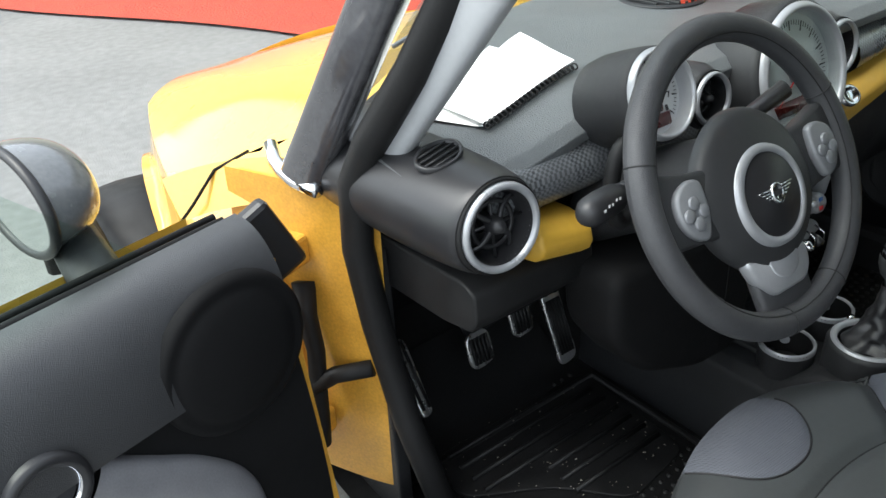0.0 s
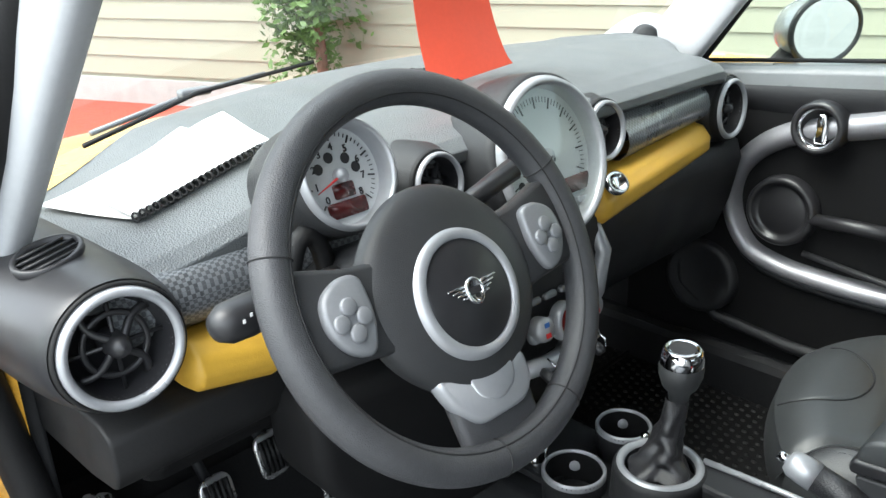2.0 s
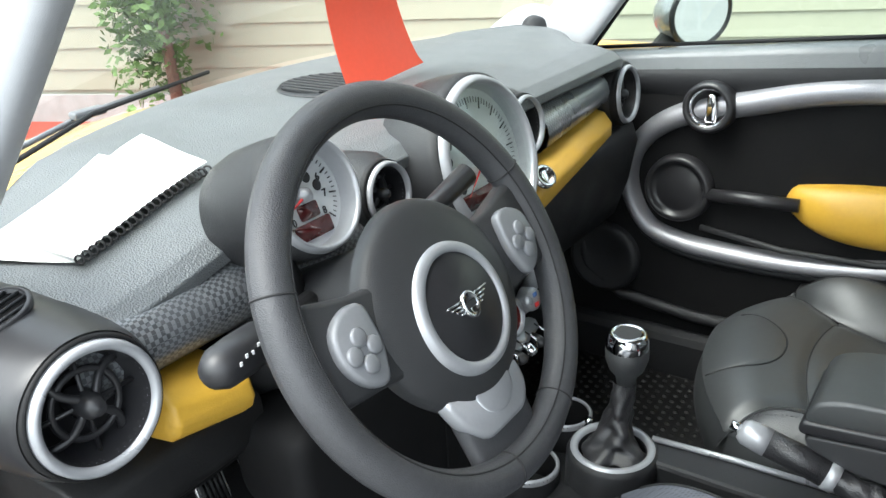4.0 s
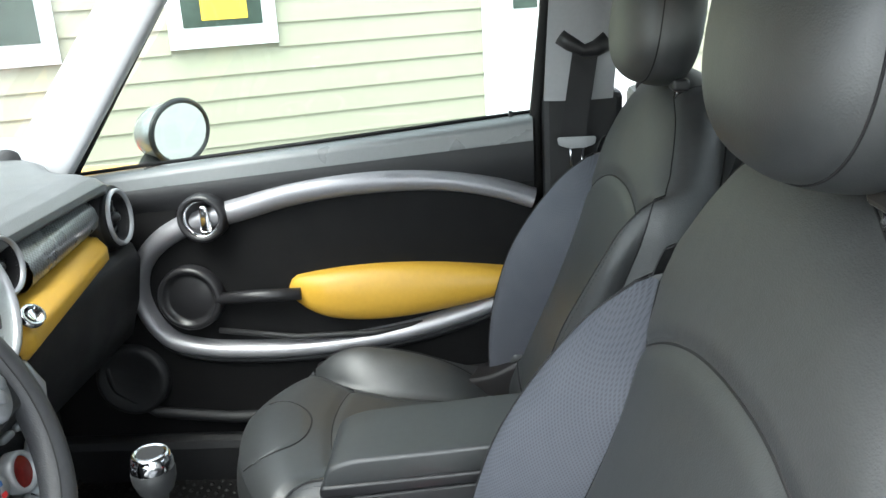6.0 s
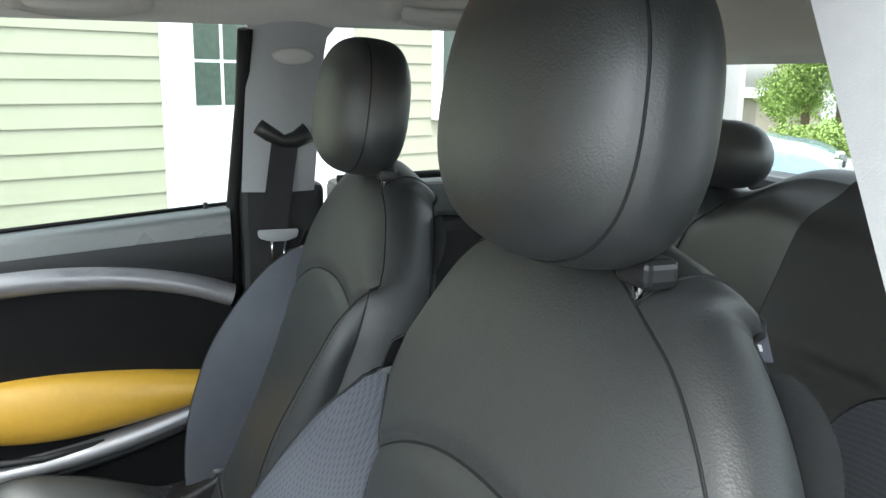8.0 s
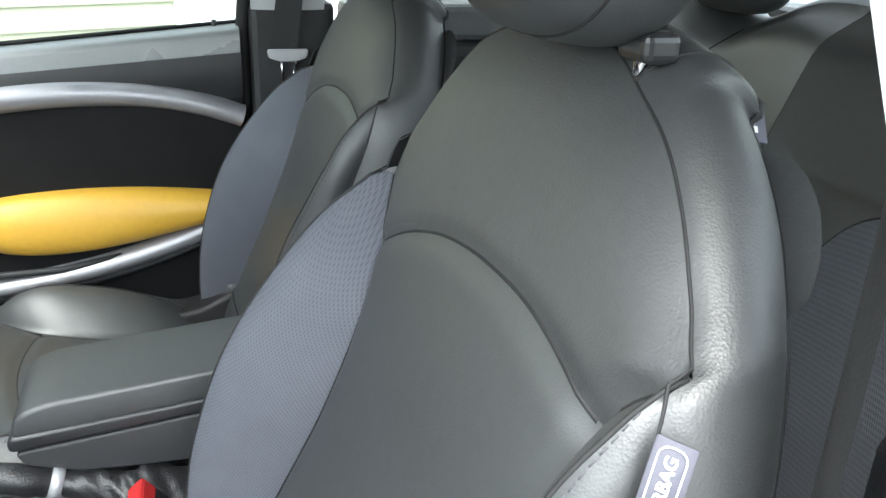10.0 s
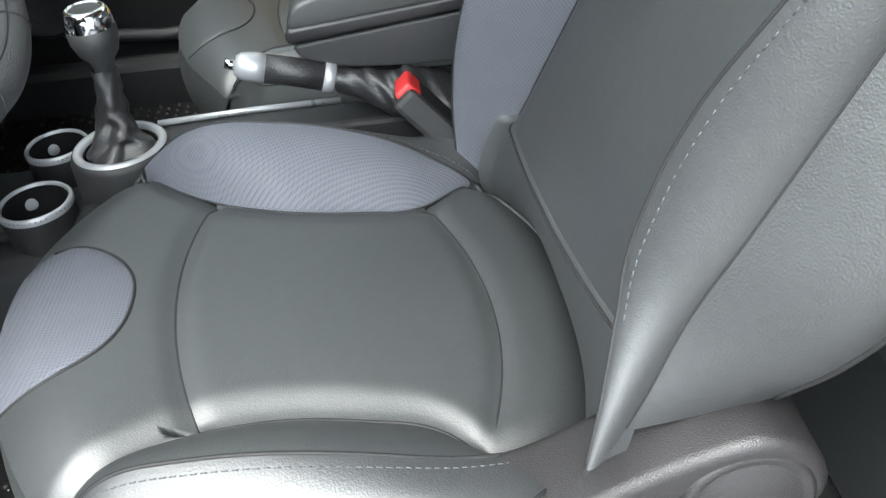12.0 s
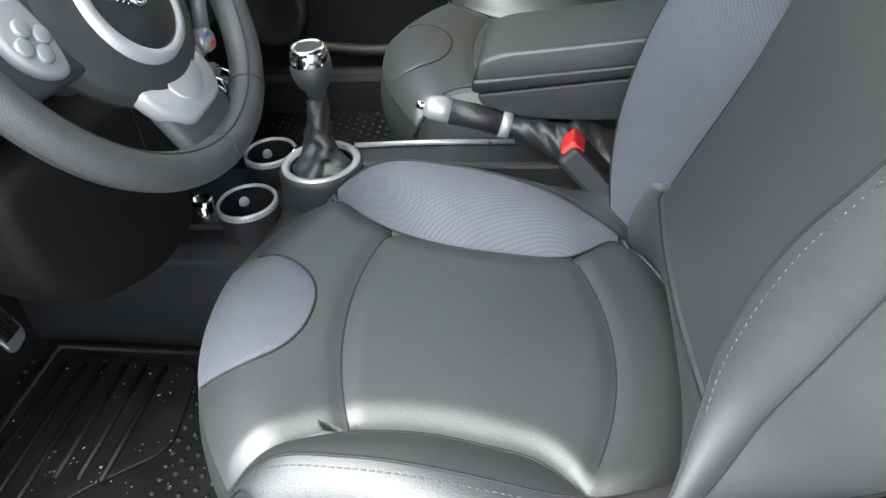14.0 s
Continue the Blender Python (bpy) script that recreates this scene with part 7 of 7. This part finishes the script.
part("stand", box(0.0, 0.065, -0.78, -0.62, 0.44, 0.58, 0.01), PLASTIC, arm)

place(0.036, 0.012, -0.014)
buckle = thing("belt_buckle", "black belt buckle with a red release button", "belt buckle", (-0.1, -0.58, 0.5))
bd = Vector((0.012, 0.065, 0.075)).normalized()
bmx = axes((-0.095, -0.595, 0.508), (1, 0.1, 0), bd) @ Matrix.Scale(1.4, 4)
part("body", turned(box(-0.022, 0.022, -0.011, 0.011, -0.02, 0.062, 0.005), bmx), PLASTIC, buckle)
part("release", turned(box(-0.017, 0.017, -0.0118, 0.004, 0.05, 0.066, 0.003), bmx), RED_PLASTIC, buckle, "red release button")
part("stalk", tube([bmx @ Vector((0, 0, -0.02)), bmx @ Vector((0.002, 0.004, -0.05)), bmx @ Vector((0.0, 0.01, -0.09))], lambda t: 0.012 + 0.0015 * math.sin(t * 70), 12), RUBBER, buckle, "ribbed black rubber stalk")

place(0.01, 0.015, 0.0)

# ---- floor mats and pedals ----
def floor_mat(x0, x1, y0, y1, label):
    mat_ = thing("floor_mat", label, "floor mat", ((x0 + x1) / 2, (y0 + y1) / 2, 0.24), "rubber floor mats")
    mz = lambda y: 0.243 + 0.2 * smooth((y - 0.28) / 0.3)
    part("sheet", grid(lambda u, v: (lerp(x0, x1, u), lerp(y0, y1, v), mz(lerp(y0, y1, v)) + 0.004), 10, 40), MAT_RUBBER, mat_)
    part("rim", tube([(x0, y0, 0.25), (x1, y0, 0.25), (x1, 0.22, 0.25), (x0, 0.22, 0.25)], 0.007, 8, closed=True), MAT_RUBBER, mat_)
    verts, faces = [], []
    j, y = 0, y0 + 0.02
    while y < min(y1, 0.26) - 0.01:
        x = x0 + 0.015 + (0.0105 if j % 2 else 0)
        while x < x1 - 0.012:
            if not (x0 + 0.08 < x < x1 - 0.08 and y > -0.04 and x0 < -0.2):
                k = len(verts)
                r, h = 0.0052, 0.0034
                zb = mz(y) + 0.004
                ring = [(x + r * math.cos(a), y + r * math.sin(a), zb) for a in np.linspace(0, 6.2832, 9)[:-1]]
                top = [(x + 0.6 * r * math.cos(a), y + 0.6 * r * math.sin(a), zb + h) for a in np.linspace(0, 6.2832, 9)[:-1]]
                verts += ring + top
                faces += [(k + i, k + (i + 1) % 8, k + 8 + (i + 1) % 8, k + 8 + i) for i in range(8)] + [tuple(k + 8 + i for i in range(8))]
            x += 0.021
        y += 0.0182
        j += 1
    tagged(part("stud_pattern", mesh_of(verts, faces), MAT_RUBBER, mat_), kind="stuff")
    return mat_


dm = floor_mat(-0.60, -0.135, -0.28, 0.42, "black studded rubber driver's floor mat with dust")
heel = rounded([(-0.39, 0.06), (-0.31, -0.04), (-0.16, -0.02), (-0.145, 0.24), (-0.5, 0.24), (-0.52, 0.14)], 0.03)
part("heel_pad", slab(heel, 0.006, 0.002, Matrix.Translation((0, 0, 0.246))), MAT_RUBBER, dm)
for k in range(7):
    y = 0.03 + 0.032 * k
    part("rib", tube([(-0.37 if k < 3 else -0.48, y, 0.253), (-0.17, y - 0.0, 0.253)], 0.0048, 8), MAT_RUBBER, dm)
floor_mat(0.16, 0.60, -0.30, 0.40, "black studded rubber passenger floor mat")
crumbs = []
rnd = random.Random(8)
for _ in range(240):
    x, y = rnd.uniform(-0.58, -0.15), rnd.uniform(-0.25, 0.25)
    r = rnd.uniform(0.0006, 0.0016) * (1.8 if rnd.random() < 0.06 else 1.0)
    crumbs.append(mesh_of([(x - r, y, 0.2555), (x + r, y - r, 0.2555), (x + r * 0.5, y + r, 0.2555), (x, y, 0.2555 + r)], [(0, 1, 3), (1, 2, 3), (2, 0, 3)], False))
tagged(solid("crumbs", join(crumbs), material("pale_grit", (0.36, 0.33, 0.28), 0.9, vary=0.4, scale=200)), "pale grit scattered on the mat", "grit", kind="stuff")

place()
ALLOY = material("bright_alloy", (0.6, 0.6, 0.61), 0.28, metal=0.85, vary=0.1, scale=40)
pedals = thing("pedals", "alloy sport pedals with rubber ribs", "pedals", (-0.3, 0.3, 0.4), "")
def pedal(c, w, h, lean, name, arm_to):
    loop = rounded([(-w, -h), (w, -h * 0.92), (w * 1.0, h), (-w, h * 0.95)], min(w, h) * 0.8, 6)
    m = Matrix.Translation(c) @ Matrix.Rotation(radians(lean), 4, "X")
    p = part(name, slab(loop, 0.008, 0.003, m @ Matrix.Rotation(radians(90), 4, "X")), ALLOY, pedals, "alloy pedal pad with rubber ribs")
    n_ = max(3, int(w / 0.011) * 2 + 1)
    for k in range(n_):
        x = lerp(-w * 0.62, w * 0.62, k / (n_ - 1))
        part("rubber_rib", tube([m @ Vector((x, -0.0095, -h * 0.7)), m @ Vector((x, -0.0095, h * 0.7))], 0.0035, 6), RUBBER, p)
    part("pedal_arm", tube([m @ Vector((0, 0.006, 0)), arm_to], 0.008, 8), PLASTIC, pedals)
pedal((-0.354, 0.292, 0.396), 0.026, 0.034, -20, "clutch_pedal", (-0.37, 0.42, 0.56))
pedal((-0.265, 0.286, 0.425), 0.025, 0.036, -20, "brake_pedal", (-0.27, 0.42, 0.56))
pedal((-0.175, 0.282, 0.365), 0.022, 0.075, -24, "accelerator_pedal", (-0.17, 0.42, 0.52))
rest_m = Matrix.Translation((-0.5, 0.3, 0.405)) @ Matrix.Rotation(radians(-38), 4, "X")
rest = part("foot_rest", slab(rounded([(-0.006, -0.075), (0.016, -0.07), (0.022, 0.06), (-0.016, 0.075)], 0.012, 5), 0.01, 0.003, rest_m @ Matrix.Rotation(radians(90), 4, "X")), ALLOY, pedals, "alloy foot rest")
for k in range(3):
    x = -0.012 + 0.012 * k
    part("rubber_rib", tube([rest_m @ Vector((x, -0.011, -0.06)), rest_m @ Vector((x, -0.011, 0.06))], 0.003, 6), RUBBER, rest)

place(0.015, 0.038, 0.008)

# ---- passenger belt, roof fittings, rear bench ----
belt = thing("seat_belt", "black seat belt hanging from the centre pillar", "seat belt", (0.6, -0.84, 1.0))
part("anchor", tube([(0.595, -0.80, 1.082), (0.588, -0.815, 1.07), (0.585, -0.835, 1.058), (0.585, -0.855, 1.06), (0.588, -0.875, 1.072)], lambda t: 0.011 + 0.007 * abs(2 * t - 1), 12), PLASTIC_SMOOTH, belt, "black belt guide")
def strap(u, v):
    y0 = lerp(-0.838, -0.77, v)
    return Vector((0.583 + 0.008 * v, y0 + lerp(0.022, -0.022, u), lerp(1.055, 0.60, v)))
part("strap", grid(strap, 6, 30), weave("belt_webbing", (0.012, 0.012, 0.013), (0.024, 0.024, 0.026), 0.0014, bump=0.0001), belt, "black woven strap")
part("tongue", slab(rounded([(-0.034, 0.008), (0.034, 0.008), (0.032, -0.006), (0.013, -0.012), (-0.013, -0.012), (-0.032, -0.006)], 0.005), 0.006, 0.002, axes((0.578, -0.822, 0.905), (0, -1, 0), (-1, 0, 0))), PILLAR, belt, "grey belt tongue")
tg = [(-0.011, 0.0), (0.011, 0.0), (0.009, -0.034), (-0.009, -0.034)]
part("tongue_blade", tube([axes((0.577, -0.822, 0.893), (0, -1, 0), (-1, 0, 0)) @ Vector((x, y, 0)) for x, y in tg], 0.0028, 8, closed=True), CHROME, belt)
place()
belt_d = thing("seat_belt", "black driver's seat belt hanging beside the seat", "seat belt", (-0.6, -0.87, 0.7))
part("strap", grid(lambda u, v: Vector((-0.620 + 0.008 * v + 0.75 * lerp(-0.023, 0.023, u), -0.82 - 0.55 * lerp(-0.023, 0.023, u) + 0.003 * math.sin(u * 3.1), lerp(1.19, 0.45, v))), 6, 30), weave("driver_belt_webbing", (0.012, 0.012, 0.013), (0.022, 0.022, 0.024), 0.0014, bump=0.0001), belt_d, "black woven strap")
part("anchor", box(-0.645, -0.6, -0.86, -0.82, 1.195, 1.22, 0.008), PLASTIC_SMOOTH, belt_d, "black belt guide")
place(0.0, 0.037, -0.006)
cap = thing("pillar_cap", "oval grey cap in the centre pillar trim", "trim", (0.575, -0.856, 1.207))
part("cap", spin([(0.0, 0.006), (0.024, 0.0055), (0.028, 0.003), (0.029, -0.004)], axes((0.574, -0.85, 1.207), (0, 1, 0), (-1, 0, -0.16)) @ Matrix.Diagonal((1.15, 0.46, 1, 1)), 36), HEADLINER, cap)
place()
for y0, y1 in ((-0.42, -0.59), (-0.97, -1.16)):
    gh = thing("grab_handle", "light grey folding grab handle on the roof rail", "grab handle", (0.55, (y0 + y1) / 2, 1.28), "grab handles")
    part("grip", tube(spline([(0.562, y0, 1.282), (0.547, y0 - 0.025, 1.272), (0.538, (y0 + y1) / 2, 1.268), (0.547, y1 + 0.025, 1.27), (0.562, y1, 1.28)], 30), 0.011, 12), HEADLINER, gh)
    part("recess", spin([(0.06, 0.004), (0.064, 0.0), (0.066, -0.01)], axes((0.556, (y0 + y1) / 2, 1.274), (0, 1, 0), (-1, 0, -0.35)) @ Matrix.Diagonal((1.65, 0.42, 1, 1)), 40), HEADLINER, gh)
    for y in (y0, y1):
        part("mount", spin([(0.0, 0.012), (0.017, 0.01), (0.02, 0.0)], axes((0.552, y, 1.276), (0, 1, 0), (-1, 0, -0.4)), 20), HEADLINER, gh)
DOME = emitter("warm_lamp_lens", (1.0, 0.42, 0.16), 0.28)
dome = thing("courtesy_lamp", "lit oval courtesy lamp in the roof bar", "lamp", (0.06, -0.80, 1.31))
part("lens", spin([(0.0, -0.012), (0.03, -0.009), (0.038, 0.0)], axes((0.011, -0.778, 1.312), (1, -0.7, 0), (0, 0, 1)) @ Matrix.Diagonal((1.25, 0.6, 1, 1)), 36), DOME, dome)
part("bezel", spin([(0.037, 0.0), (0.04, -0.004), (0.043, 0.002)], axes((0.011, -0.778, 1.312), (1, -0.7, 0), (0, 0, 1)) @ Matrix.Diagonal((1.25, 0.6, 1, 1)), 36), HEADLINER, dome)

place()
bench = thing("rear_seat", "black leather rear bench with two sculpted backs", "car seat", (0, -1.45, 0.4))
for sx in (-1, 1):
    def rb(u, v, sx=sx):
        a = u * 2 - 1
        x = sx * 0.275 + a * 0.2745
        top = 1.05 - 0.05 * math.exp(-(((abs(x) - 0.24) / 0.09) ** 2)) - 0.02 * smooth((abs(x) - 0.42) / 0.12)
        z_ = lerp(0.52, top, v)
        hollow = 0.028 * abs(a) ** 3 + 0.02 * math.sin(v * math.pi) * 0.5
        seam = 0.006 * math.exp(-(((z_ - 0.86) / 0.006) ** 2)) if abs(x) < 0.17 else 0.0
        return Vector((x, -1.16 - 0.39 * (z_ - 0.52) + hollow - seam - 0.05 * smooth((v - 0.88) / 0.12) ** 2, z_))
    part("backrest", grid(rb, 44, 60, flip=True), LEATHER_SMOOTH, bench, "black leather rear backrest")
    part("backrest_roll", grid(lambda u, v: rb(u, 1.0) + Vector((0, -0.10 * v, 0.022 * math.sin(v * 2.8) - 0.05 * v * v)), 44, 12, flip=True), LEATHER_SMOOTH, bench)
    cu_ = 0.5 - sx * 0.07
    arch_r = lambda t: (cu_ + 0.21 * math.cos(t), 0.42 + 0.30 * math.sin(t))
    part("seam", tube([rb(*arch_r(t)) + Vector((0, 0.0014, 0)) for t in np.linspace(0, math.pi, 40)], 0.0016, 6), PIPING, bench)
    part("seam", tube([rb(cu_, v) + Vector((0, 0.0014, 0)) for v in np.linspace(0.2, 0.99, 30)], 0.0013, 6), PIPING, bench)
    part("panel", grid(lambda u, v: rb(cu_ + 0.208 * math.cos(math.pi * (1 - u)), lerp(0.05, 0.42 + 0.298 * math.sin(math.pi * (1 - u)), v)) + Vector((0, 0.004, 0)), 36, 20, flip=True), MESH, bench, "grey ribbed cloth panel")
    part("side_wing", grid(lambda u, v: Vector((sx * lerp(0.53, 0.60, u), -1.12 - 0.39 * (lerp(0.5, 1.02, v) - 0.52) + 0.09 * math.sin(u * 1.6), lerp(0.5, 1.03 - 0.03 * u, v))), 12, 24), LEATHER_SMOOTH, bench)
    rhx = sx * 0.275
    part("headrest", grid(lambda u, v: Vector((rhx, -1.40, 1.065)) + Vector((0.11 * math.copysign(abs(math.cos(u * 6.2832)) ** 0.7, math.cos(u * 6.2832)) * math.sin(v * math.pi) ** 0.6, 0.045 * math.sin(u * 6.2832) * math.sin(v * math.pi) ** 0.6, -0.05 * math.cos(v * math.pi))), 36, 16, close_u=True), LEATHER_SMOOTH, bench, "low rear headrest")
part("seat_cushion", grid(lambda u, v: Vector((lerp(-0.56, 0.56, u), lerp(-0.92, -1.22, v), 0.50 + 0.03 * math.sin(u * math.pi * 2) ** 2 - 0.06 * smooth((0.12 - v) / 0.12) - 0.06 * v)), 40, 20), LEATHER_SMOOTH, bench)
part("seat_front", box(-0.56, 0.56, -0.97, -0.91, 0.24, 0.46, 0.02), LEATHER_SMOOTH, bench)
shelf = structure("parcel_shelf", box(-0.55, 0.55, -1.64, -1.42, 0.95, 0.975, 0.01), PLASTIC, "black parcel shelf", "shelf")
